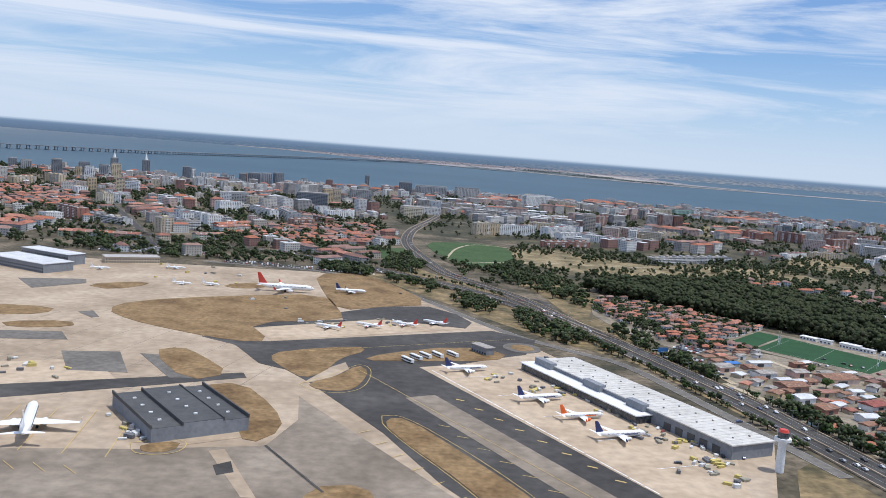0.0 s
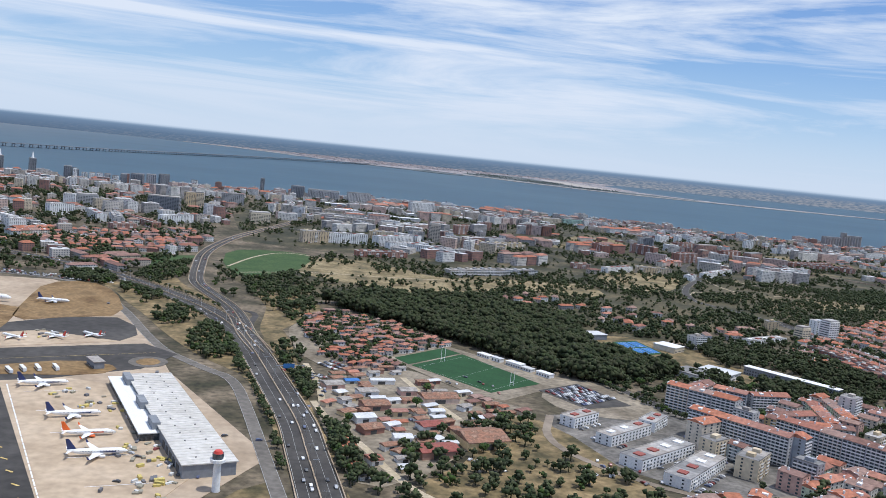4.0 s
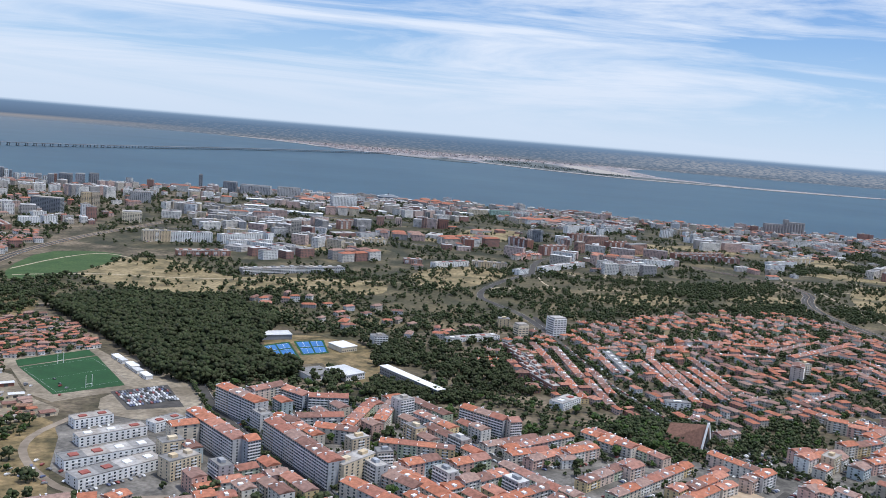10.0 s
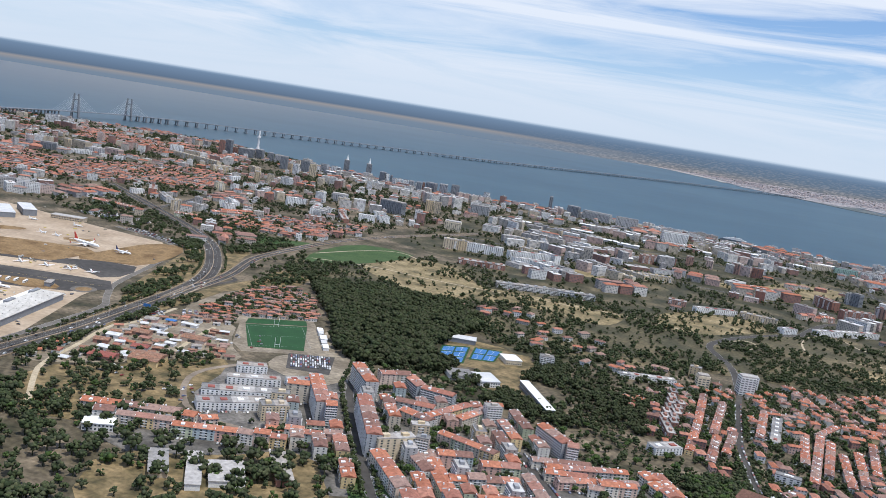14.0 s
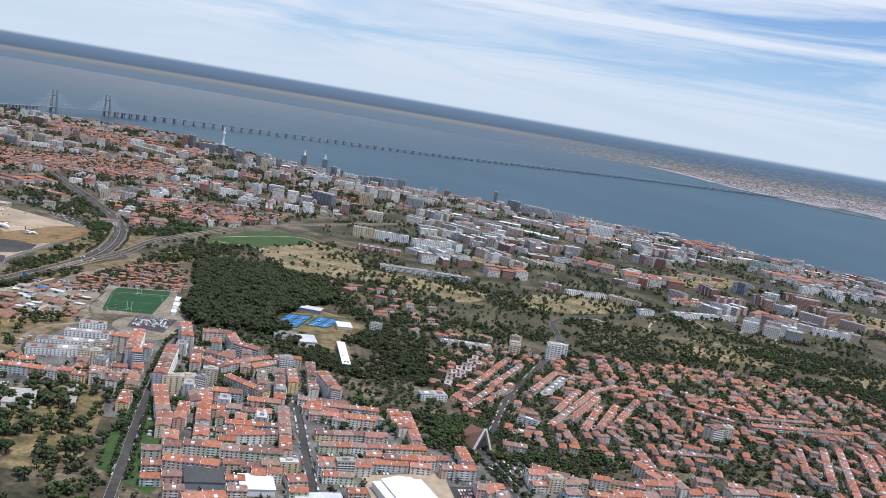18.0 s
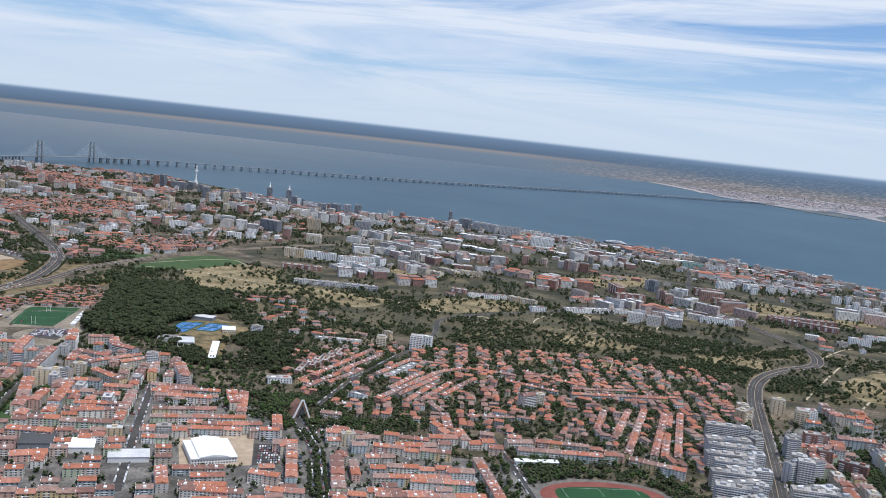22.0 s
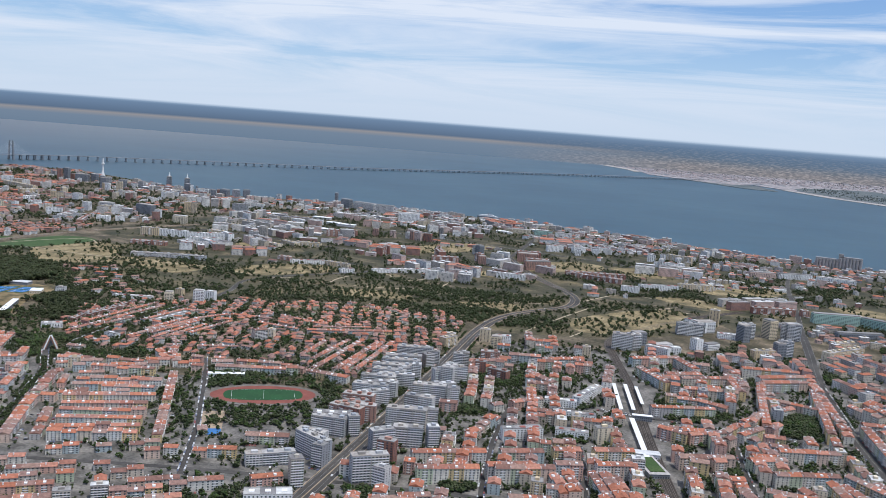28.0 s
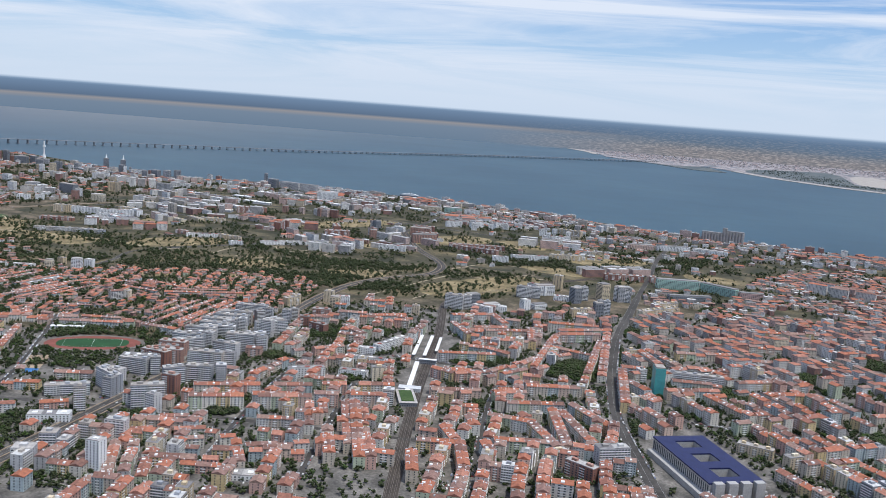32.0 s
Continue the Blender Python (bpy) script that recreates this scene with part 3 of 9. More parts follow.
road("railway", [(915, 215), (886, 271), (828, 385), (795, 455), (760, 535), (722, 608), (704, 640), (696, 668), (701, 705), (712, 760), (730, 830), (760, 900)], 7.0, 0.12, "ballast", "ballasted railway cutting through the city", 0)
for pts in ([(790, 250), (760, 310), (735, 370), (715, 430)], [(840, 260), (806, 330), (775, 400)], [(900, 330), (870, 400), (845, 470)], [(760, 470), (800, 480), (880, 500), (950, 530)], [(560, 190), (640, 240), (760, 300), (860, 340)], [(990, 560), (1060, 600), (1160, 650)], [(960, 470), (1060, 500), (1180, 540)]):
    road("street", pts, 3.5, 0.14, "asphalt", "narrow city street with parked cars", 0)

for pts in ([(389, 668), (377, 704), (379, 757), (404, 767), (420, 736), (442, 762), (440, 794), (460, 824), (476, 753)], [(413, 680), (444, 696), (471, 724), (495, 727), (511, 744)], [(340, 618), (352, 626), (355, 654), (344, 664), (334, 640)], [(631, 634), (632, 722), (635, 804), (667, 783), (701, 863)], [(668, 646), (673, 735), (692, 793), (718, 843)], [(669, 890), (630, 889), (618, 824), (616, 780)], [(480, 740), (520, 720), (560, 730), (590, 760)], [(20, 540), (60, 570), (120, 580), (190, 610), (260, 640), (310, 640)], [(640, 720), (680, 740), (720, 780)], [(8, 560), (14, 620), (30, 660), (66, 640)]):
    road("footpath", pts, 1.6, 0.13, "sand_path", "pale sandy footpath across dry grass", 0, 0)
for pts in ([(97, 281), (103, 264), (115, 244), (129, 213), (141, 201), (164, 182)], [(88, 330), (97, 300), (100, 281)], [(126, 322), (134, 300), (146, 275)]):
    road("dirt_lane", pts, 2.4, 0.125, "sand_path", "bare sandy lane between sheds and scrub", 0, 0.3)
for pts in ([(430, 1010), (400, 1120), (360, 1250), (330, 1420)], [(-5, 830), (120, 860), (240, 870), (400, 900), (500, 910)], [(372, 740), (380, 830), (420, 900)], [(830, 830), (800, 980), (760, 1150), (740, 1380)], [(-60, 700), (-200, 760), (-400, 800), (-700, 840)], [(-150, 480), (-220, 640), (-330, 860), (-440, 1120)], [(60, 1050), (240, 1080), (420, 1100), (700, 1100)]):
    road("city_road", pts, 5.5, 0.14, "asphalt", "grey city road between estates", 2)

# ---- airport ----
slab("apron", [(-330, 160), (-60, 120), (62, 140), (92, 225), (44, 300), (24, 345), (0, 392), (-30, 436), (-60, 455), (-133, 445), (-200, 440), (-330, 420)], 0.10, "concrete", "pale worn concrete airport apron", "apron")
slab("taxiway", [(-76, 291), (-64, 291), (-53, 290.5), (24, 337), (40, 325), (34, 300), (22, 290), (0, 268), (52, 180), (64, 150), (40, 120), (5, 175), (-9, 205), (-33, 245), (-41, 256), (-50, 261), (-62, 282)], 0.16, "asphalt", "dark asphalt taxiway", "taxiway")
slab("worn_taxiway", [(-33, 230), (-28, 222), (10, 165), (28, 120), (-120, 110), (-110, 172), (-60, 182), (-34, 190), (-30, 210)], 0.15, "worn_concrete", "grey worn concrete taxiway", "taxiway")
slab("taxiway_strip", [(-5, 236), (3, 241), (41, 175), (58, 140), (50, 136), (31, 173)], 0.20, "worn_concrete", "pale grey strip along the taxiway", "taxiway")
slab("stand_apron", [(-2, 271), (15, 281), (34, 278), (50, 250), (76, 207), (70, 178), (62, 172), (51, 177)], 0.20, "beige_concrete", "beige stained concrete aircraft stands", "apron")
slab("taxiway", [(-66, 318), (-33, 336), (-36, 351), (-20, 371), (-1, 379), (11, 366), (17, 350), (14, 337.5), (-19, 343.5), (-62.5, 310)], 0.17, "asphalt", "dark asphalt lane round the small stands", "taxiway")
slab("concrete_path", [(-34, 243), (-29, 262), (-25, 270), (-23, 262), (-28, 248)], 0.215, "concrete", "pale concrete wedge between taxiways", "apron")
slab("stand_apron", [(-62, 309), (-19, 342), (13, 336), (-52, 291.5)], 0.20, "beige_concrete", "pale concrete stands for small aircraft", "apron")
for pts in ([(-9, 216), (-4, 218), (11, 193), (23, 172), (30, 155), (20, 150), (12, 172), (-8, 207)], [(-119, 322), (-116, 341), (-88, 366), (-47, 390), (-36, 353), (-33, 335), (-66, 318), (-52, 290.5), (-64, 287), (-87, 297), (-105, 307)], [(-60, 446), (-43, 460), (-22, 440), (1, 384), (-19, 371), (-37, 354), (-48, 392)], [(-49, 269), (-46, 279), (-23, 294), (-20, 287), (-27, 276), (-30, 255), (-35, 248), (-41, 256)], [(-33, 243), (-25, 254), (-21, 268), (-17, 262), (-18, 246), (-21, 238), (-29, 237)], [(-84, 266), (-77, 274), (-69, 266), (-55, 247), (-65, 236)], [(-61, 232), (-50, 239), (-37, 218), (-32, 202), (-38, 189), (-45, 206)], [(-160, 316), (-136, 319), (-134, 307), (-150, 298)], [(-146, 368), (-130, 385), (-121, 383), (-131, 361)], [(-95, 393), (-78, 410), (-72, 399), (-85, 386)], [(-142, 290), (-122, 299), (-117, 290), (-135, 282)], [(-21, 274), (-14, 286), (10, 305), (28, 300), (23, 287), (-5, 278)], [(-60, 185), (-52, 189), (-52, 182), (-58, 180)], [(-22, 168), (-10, 172), (-6, 158), (-20, 150)]):
    slab("grass_island", pts, 0.24, "airfield_grass", "brown dry grass island between taxiways", "grass island", rounds=1)
RINGS = ([(-9, 216), (-4, 218), (11, 193), (23, 172), (30, 155), (20, 150), (12, 172), (-8, 207)], [(-33, 243), (-25, 254), (-21, 268), (-17, 262), (-18, 246), (-21, 238), (-29, 237)], [(-60, 185), (-52, 189), (-52, 182), (-58, 180)])
for pts in RINGS:
    cx, cy = sum(a for a, b in pts) / len(pts), sum(b for a, b in pts) / len(pts)
    ring = []
    for a, b in pts:
        r = math.hypot(a - cx, b - cy)
        ring.append((cx + (a - cx) * (r + 2.2) / r, cy + (b - cy) * (r + 2.2) / r))
    bm = bmesh.new()
    ribbon(bm, ring + ring[:1], 0.16, 0.27, 0, 0.02)
    tagged(part("edge_line", bm, "yellow_paint"), "thin yellow line round a grass island", "marking", kind="structure")
for pts in ([(-108, 258), (-92, 262), (-82, 240), (-98, 238)], [(-175, 372), (-150, 382), (-146, 372), (-160, 352)], [(-126, 314), (-118, 306), (-116, 308), (-122, 318)], [(-86, 262), (-78, 262), (-62, 240), (-70, 238)], [(-160, 272), (-118, 282), (-112, 272), (-150, 262)]):
    slab("asphalt_patch", pts, 0.18, "pale_asphalt", "grey asphalt repair on the apron", "asphalt patch")

slab("service_lane", [(-114, 217), (-52, 249), (-50, 244), (-108, 206)], 0.17, "asphalt", "dark asphalt lane behind the hangar", "taxiway")
slab("concrete_path", [(-45, 184), (-42, 186), (-30, 161), (-33, 161)], 0.19, "concrete", "pale strip of newer concrete slabs", "apron")
slab("concrete_path", [(-60, 190), (-42, 203), (-36, 197), (-56, 183)], 0.185, "concrete", "pale concrete forecourt of the hangar", "apron")
slab("asphalt_patch", [(-42, 176), (-39, 179), (-37, 173), (-40, 171)], 0.215, "asphalt", "dark asphalt repair on the pale strip", "asphalt patch")
slab("concrete_path", [(-120, 240), (-96, 252), (-82, 232), (-112, 216)], 0.165, "beige_concrete", "bleached beige concrete stand", "apron")

# ---- large forms ----


def far_mesh(name, items, label, category, paints=("plaster_far", "roof_tile_far", "flat_roof_far")):
    """Many distant buildings in one mesh. items: x, y, angle, width, depth, height, roof rise (0: flat)."""
    v, f, s = [], [], []
    for x, y, a, w, d, h, rise in items:
        c, sn = math.cos(a), math.sin(a)

        def put(px, py, pz):
            v.append((x + c * px - sn * py, y + sn * px + c * py, pz))
            return len(v) - 1
        lo = [put(px * w / 2, py * d / 2, -0.2) for px, py in ((-1, -1), (1, -1), (1, 1), (-1, 1))]
        hi = [put(px * w / 2, py * d / 2, h) for px, py in ((-1, -1), (1, -1), (1, 1), (-1, 1))]
        for i in range(4):
            j = (i + 1) % 4
            f.append((lo[i], lo[j], hi[j], hi[i])), s.append(0)
        o = 0.25 if rise else 0.0
        up = [put(px * (w / 2 + o), py * (d / 2 + o), h + 0.02) for px, py in ((-1, -1), (1, -1), (1, 1), (-1, 1))]
        if rise:
            r0, r1 = put(-w / 2 + d * 0.3, 0, h + rise), put(w / 2 - d * 0.3, 0, h + rise)
            f.extend(((up[0], up[1], r1, r0), (up[2], up[3], r0, r1), (up[1], up[2], r1), (up[3], up[0], r0))), s.extend((1, 1, 1, 1))
        else:
            t = [put(px * (w / 2 - 0.2), py * (d / 2 - 0.2), h + 0.12) for px, py in ((-1, -1), (1, -1), (1, 1), (-1, 1))]
            f.append(tuple(t)), s.append(2)
            for i in range(4):
                j = (i + 1) % 4
                f.append((up[i], up[j], t[j], t[i])), s.append(2)
            k = min(w, d) * 0.18
            q = [put(px * k, py * k, h + zz) for zz in (0.3, 1.3) for px, py in ((-1, -1), (1, -1), (1, 1), (-1, 1))]
            f.append(tuple(q[4:])), s.append(2)
            for i in range(4):
                j = (i + 1) % 4
                f.append((q[i], q[j], q[4 + j], q[4 + i])), s.append(0)
    return tagged(mesh_part(name, v, f, list(paints), slots=s), label, category, kind="stuff")


def tree_mesh(rng, clumps, radius, tall, flat=0.75):
    """A crown of small uneven lumps of leaves, eight faces each, with gaps between them."""
    v, f = [], []
    for k in range(clumps):
        a, u = rng.uniform(0, 6.283), rng.uniform(0, 1) ** 0.5
        z = rng.uniform(-1, 1)
        rr = radius * (1 - 0.5 * z * z) * u * 0.85
        c = Vector((math.cos(a) * rr, math.sin(a) * rr, tall + z * radius * flat * 0.6))
        size, turn, b = radius * rng.uniform(0.32, 0.55), Euler((rng.uniform(-0.6, 0.6), rng.uniform(-0.6, 0.6), rng.uniform(0, 3))), len(v)
        for q in ((1, 0, 0), (0, 1, 0), (-1, 0, 0), (0, -1, 0), (0, 0, 0.85), (0, 0, -0.7)):
            p = Vector(q) * size * rng.uniform(0.75, 1.25)
            p.rotate(turn)
            v.append(tuple(p + c))
        for n in range(4):
            m = (n + 1) % 4
            f.extend(((b + n, b + m, b + 4), (b + m, b + n, b + 5)))
    b = len(v)
    v.extend((math.cos(k * 2.094) * r, math.sin(k * 2.094) * r, z) for z, r in ((-0.1, 0.13), (tall, 0.06)) for k in range(3))
    for n in range(3):
        m = (n + 1) % 3
        f.extend(((b + n, b + m, b + 3 + m), (b + n, b + 3 + m, b + 3 + n)))
    return v, f


def forest(name, places, protos, material, label):
    vs, fs, base = [], [], 0
    for x, y, size, turn, k in places:
        v, f = protos[k]
        c, s = math.cos(turn) * size, math.sin(turn) * size
        m = np.array([[c, s, 0], [-s, c, 0], [0, 0, size]])
        vs.append(v @ m + (x, y, 0))
        fs.append(f + base)
        base += len(v)
    if not vs:
        return None
    v, f = np.concatenate(vs), np.concatenate(fs)
    me = bpy.data.meshes.new(name)
    me.vertices.add(len(v)), me.loops.add(f.size), me.polygons.add(len(f))
    me.vertices.foreach_set("co", v.astype(np.float32).ravel())
    me.loops.foreach_set("vertex_index", f.astype(np.int32).ravel())
    me.polygons.foreach_set("loop_start", np.arange(0, f.size, 3, dtype=np.int32))
    me.update(calc_edges=True)
    me.materials.append(MATS[material])
    return tagged(new(name, me), label, "trees", kind="stuff")


rng = np.random.default_rng(5)
TREES = [tuple(np.array(a) for a in tree_mesh(rng, n, 1.0, h)) for n, h in ((14, 1.3), (15, 1.2), (17, 1.5), (13, 1.1))]
CLUMPS = [tuple(np.array(a) for a in tree_mesh(rng, n, 1.0, h)) for n, h in ((8, 1.0), (7, 0.9), (9, 1.1), (7, 0.8))]
TUFTS = [tuple(np.array(a) for a in tree_mesh(rng, n, 1.0, h, 0.9)) for n, h in ((5, 0.8), (5, 0.8), (6, 0.9), (5, 0.7))]

FOREST = [(80, 462), (96, 482), (130, 500), (172, 512), (205, 490), (214, 462), (214, 442), (216, 405), (232, 380), (246, 374), (238, 360), (222, 352), (208, 340), (186, 350), (154, 390), (110, 434)]


def scatter(rng, poly, n, size=(1.6, 3.2), extra=0.0, check=True):
    xs, ys = [p[0] for p in poly], [p[1] for p in poly]
    out = []
    while n > 0:
        n -= 1
        p = (rng.uniform(min(xs), max(xs)), rng.uniform(min(ys), max(ys)))
        if inside(p, poly) and (not check or free(p, extra)):
            out.append((*p, rng.uniform(*size), rng.uniform(0, 6.28), int(rng.integers(4))))
    return out
# ---- houses ----
ST = 1.35


def high(x):
    """Storeys are lower in the older quarters than in the dense city further along."""
    return 0.78 + 0.2 * min(1.0, max(0.0, (x - 600) / 100))


OCC = {}
SPOTS = []
WARE_YARD, WARE_LOT = [(428, 226), (399, 251), (421, 282), (448, 252)], [(448, 252), (430, 273), (437, 282), (456, 262)]
CLEAR = [WARE_YARD, WARE_LOT, [(421, 306), (444, 333), (452, 310), (435, 291)], [(442, 296), (449, 304), (497, 250), (489, 241)], [(389, 221), (405, 236), (436, 206), (423, 190)]]


def taken(x, y, r):
    for i in range(int((x - r - 8) // 16), int((x + r + 8) // 16) + 1):
        for j in range(int((y - r - 8) // 16), int((y + r + 8) // 16) + 1):
            for a, b, q in OCC.get((i, j), ()):
                if (a - x) ** 2 + (b - y) ** 2 < (r + q) ** 2:
                    return True
    return False


def occupy(x, y, r):
    OCC.setdefault((int(x // 16), int(y // 16)), []).append((x, y, r))


def gable(bm, w, d, z, rise, over=0.3, hip=0.0):
    """A pitched roof with thickness; hip: how far the ridge stops short of each end."""
    x, y, t = w / 2 + over, d / 2 + over, 0.16
    lo = [bm.verts.new(p) for p in ((-x, -y, z - t), (x, -y, z - t), (x, y, z - t), (-x, y, z - t))]
    up = [bm.verts.new(p) for p in ((-x, -y, z), (x, -y, z), (x, y, z), (-x, y, z))]
    r0, r1 = bm.verts.new((-x + hip, 0, z + rise)), bm.verts.new((x - hip, 0, z + rise))
    bm.faces.new(lo[::-1])
    for i in range(4):
        bm.faces.new((lo[i], lo[(i + 1) % 4], up[(i + 1) % 4], up[i]))
    bm.faces.new((up[0], up[1], r1, r0)), bm.faces.new((up[2], up[3], r0, r1))
    bm.faces.new((up[1], up[2], r1)), bm.faces.new((up[3], up[0], r0))


def windows(bm, w, d, storeys, side, bays, wide=0.62, tall=0.72, proud=0.03):
    """Panes of one long side, each with depth, in storeys and bays."""
    y = side * d / 2
    for s in range(storeys):
        for k in range(bays):
            x = -w / 2 + (k + 0.5) * w / bays
            z = s * ST + 0.42
            a, b = sorted((y, y + side * proud))
            box(bm, x - wide / 2, a, z, x + wide / 2, b, z + tall)


def balconies(bm, w, d, storeys, side, x0, x1, deep=0.45):
    y = side * d / 2
    for s in range(1, storeys):
        a, b = sorted((y, y + side * deep))
        box(bm, x0, a, s * ST - 0.06, x1, b, s * ST + 0.04)
        c, e = sorted((y + side * deep, y + side * (deep - 0.07)))
        box(bm, x0, c, s * ST + 0.04, x1, e, s * ST + 0.45)


STYLES = {
    "tile": ("terrace_house", "plaster", "roof_tile", "pale rendered terrace house with an orange tile roof"),
    "bluish": ("apartment_block", "blue_grey_wall", "roof_tile", "blue-grey apartment block with an orange tile roof"),
    "white": ("estate_block", "white_wall", "flat_roof", "white estate block with a flat grey roof"),
    "beige": ("tenement", "beige_wall", "flat_roof", "beige and ochre apartment block with a flat roof"),
    "slab": ("tower_block", "grey_wall", "flat_roof", "tall pale grey apartment slab with balconies"),
    "brick": ("brick_block", "brick_wall", "flat_roof", "red-brown brick apartment block with white floor bands"),
}
WALLS = {
    "blue_grey_wall": [(0.38, 0.40, 0.42), (0.45, 0.45, 0.45), (0.52, 0.48, 0.43), (0.35, 0.38, 0.42), (0.58, 0.50, 0.40)],
    "beige_wall": [(0.58, 0.46, 0.30), (0.62, 0.52, 0.37), (0.66, 0.58, 0.44), (0.55, 0.46, 0.34)],
    "grey_wall": [(0.40, 0.405, 0.41), (0.50, 0.49, 0.48), (0.30, 0.31, 0.33), (0.56, 0.55, 0.54), (0.44, 0.40, 0.35), (0.30, 0.28, 0.26), (0.36, 0.38, 0.41)],
    "pink_wall": [(0.56, 0.38, 0.33), (0.60, 0.45, 0.39), (0.52, 0.36, 0.33)],
    "brick_wall": [(0.27, 0.13, 0.10), (0.33, 0.17, 0.13), (0.40, 0.24, 0.19)],
}
for key, cols in WALLS.items():
    mat(key, cols, 3, vary="object", grain=0.18, grain_size=1.5)
    mat(key + "_joined", cols, 3, vary="island", grain=0.18, grain_size=1.5)
mat("red_metal", [(0.27, 0.085, 0.07), (0.33, 0.11, 0.09)], 2, grain=0.15)
PROTO = {}


def chimney(bm, x, y, z0, z1, a=0.25, b=0.2):
    """A stack that widens to a cap, in one piece."""
    rings = []
    for z, k in ((z0, 1.0), (z1 - 0.12, 1.0), (z1 - 0.1, 1.25), (z1, 1.25)):
        rings.append([bm.verts.new((x + sx * a * k, y + sy * b * k, z)) for sx, sy in ((-1, -1), (1, -1), (1, 1), (-1, 1))])
    for r0, r1 in zip(rings, rings[1:]):
        for i in range(4):
            bm.faces.new((r0[i], r0[(i + 1) % 4], r1[(i + 1) % 4], r1[i]))
    bm.faces.new(rings[-1])


def house_module(style, storeys, depth, kind):
    """One house of a street front: walls, roof, panes on all sides, balconies, chimneys."""
    name, wall, roof, label = STYLES[style]
    w, d, h = 7.5, float(depth), storeys * ST + 0.35
    bm = bmesh.new()
    box(bm, -w / 2, -d / 2, -0.2, w / 2, d / 2, h)
    root = tagged(part(name, bm, wall), label, "house" if style == "tile" else "apartment block")
    if roof == "roof_tile":
        bm = bmesh.new()
        gable(bm, w - 0.5, d, h, d * (0.2 if kind else 0.24), 0.28, 0.0)
        part("roof", bm, roof, root, "orange clay tile roof")
        bm = bmesh.new()
        box(bm, -w / 2 - 0.02, -d / 2, h, -w / 2 + 0.16, d / 2, h + d * 0.13)
        part("party_wall", bm, "white_wall", root, "white party wall above the tiles")
        bm = bmesh.new()
        chimney(bm, -w / 2 + 1.4 + kind, (-1) ** kind * d * 0.2, h + 0.3, h + 1.65)
        part("chimney", bm, "white_wall", root)
        if kind == 2:
            bm = bmesh.new()
            box(bm, -0.6, -d / 2 + 0.5, h, 0.7, -d / 2 + 2.1, h + 1.05)
            part("dormer", bm, "white_wall", root)
    else:
        bm = bmesh.new()
        box(bm, -w / 2, -d / 2, h, w / 2, d / 2, h + 0.08)
        for y0, y1 in ((-d / 2, -d / 2 + 0.14), (d / 2 - 0.14, d / 2)):
            box(bm, -w / 2, y0, h + 0.08, w / 2, y1, h + 0.45)
        part("roof", bm, roof, root, "flat roof with a low parapet")
        bm = bmesh.new()
        k = 0.55 if style == "white" else 1.35
        box(bm, -1.3 + (kind == 2) * 0.2, -d * 0.17, h + 0.08, 1.3 + (kind == 2) * 0.5, d * 0.17, h + k)
        red = kind == 2 and style == "white"
        part("roof_house", bm, "red_metal" if red else wall, root, "red sheet-metal stair head" if red else "rooftop lift house")
    bm = bmesh.new()
    bays = {"slab": 5, "white": 4, "bluish": 5}.get(style, 4 if kind != 1 else 3)
    wide = {"slab": 0.95, "bluish": 1.05, "brick": 0.8}.get(style, 0.72)
    for side in (-1, 1):
        windows(bm, w, d, storeys, side, bays, wide)
    for sx in (-1, 1):
        for s in range(storeys):
            for y in (-d * 0.22, d * 0.22):
                a, b = sorted((sx * w / 2, sx * (w / 2 + 0.03)))
                box(bm, a, y - 0.3, s * ST + 0.45, b, y + 0.3, s * ST + 1.1)
    part("glazing", bm, "glass", root, "dark window panes", kind="stuff")
    if kind != 1 or style in ("slab", "bluish", "brick"):
        bm = bmesh.new()
        for side in (-1, 1):
            if style in ("slab", "bluish"):
                balconies(bm, w, d, storeys, side, -w / 2 + 0.3, w / 2 - 0.3)
            elif style == "brick":
                balconies(bm, w, d, storeys, side, -w / 2 + 0.4, -0.5, 0.3)
            else:
                balconies(bm, w, d, storeys, side, -1.2, 1.2, 0.35)
        part("balcony_tier", bm, "white_wall", root, "rendered balconies", kind="stuff")
    return root


COUNT, JOIN, JOINED_CACHE = {}, {}, {}


def join_module(ob, m):
    """Adds a house to the joined rest, material by material."""
    for o in (ob, *ob.children):
        me = o.data
        if me.name not in JOINED_CACHE:
            v = np.empty(len(me.vertices) * 3, np.float32)
            me.vertices.foreach_get("co", v)
            JOINED_CACHE[me.name] = v.reshape(-1, 3), [tuple(p.vertices) for p in me.polygons if o.name[:7] != "glazing" or p.area > 0.15]
        v, f = JOINED_CACHE[me.name]
        key = me.materials[0].name
        vs, fs, n = JOIN.setdefault(key, ([], [], [0]))
        mm = np.array(m)
        vs.append(v @ mm[:3, :3].T + mm[:3, 3])
        fs.extend([tuple(i + n[0] for i in p) for p in f])
        n[0] += len(v)


def module_at(style, storeys, depth, x, y, angle, sx):
    key = (style, storeys, depth, int(rng.integers(3)))
    m = pose(x, y, 0, 0, 0, math.degrees(angle)) @ Matrix.Diagonal((sx, 1, high(x), 1))
    COUNT[style] = COUNT.get(style, 0) + 1
    if key in PROTO:
        if COUNT[style] > {"tile": 270, "bluish": 150}.get(style, 95):
            join_module(PROTO[key], m)
            return None
        ob = copy_thing(PROTO[key], m)
    else:
        ob = PROTO[key] = house_module(*key)
    ob.matrix_basis = m
    return tagged(ob, group="street fronts")


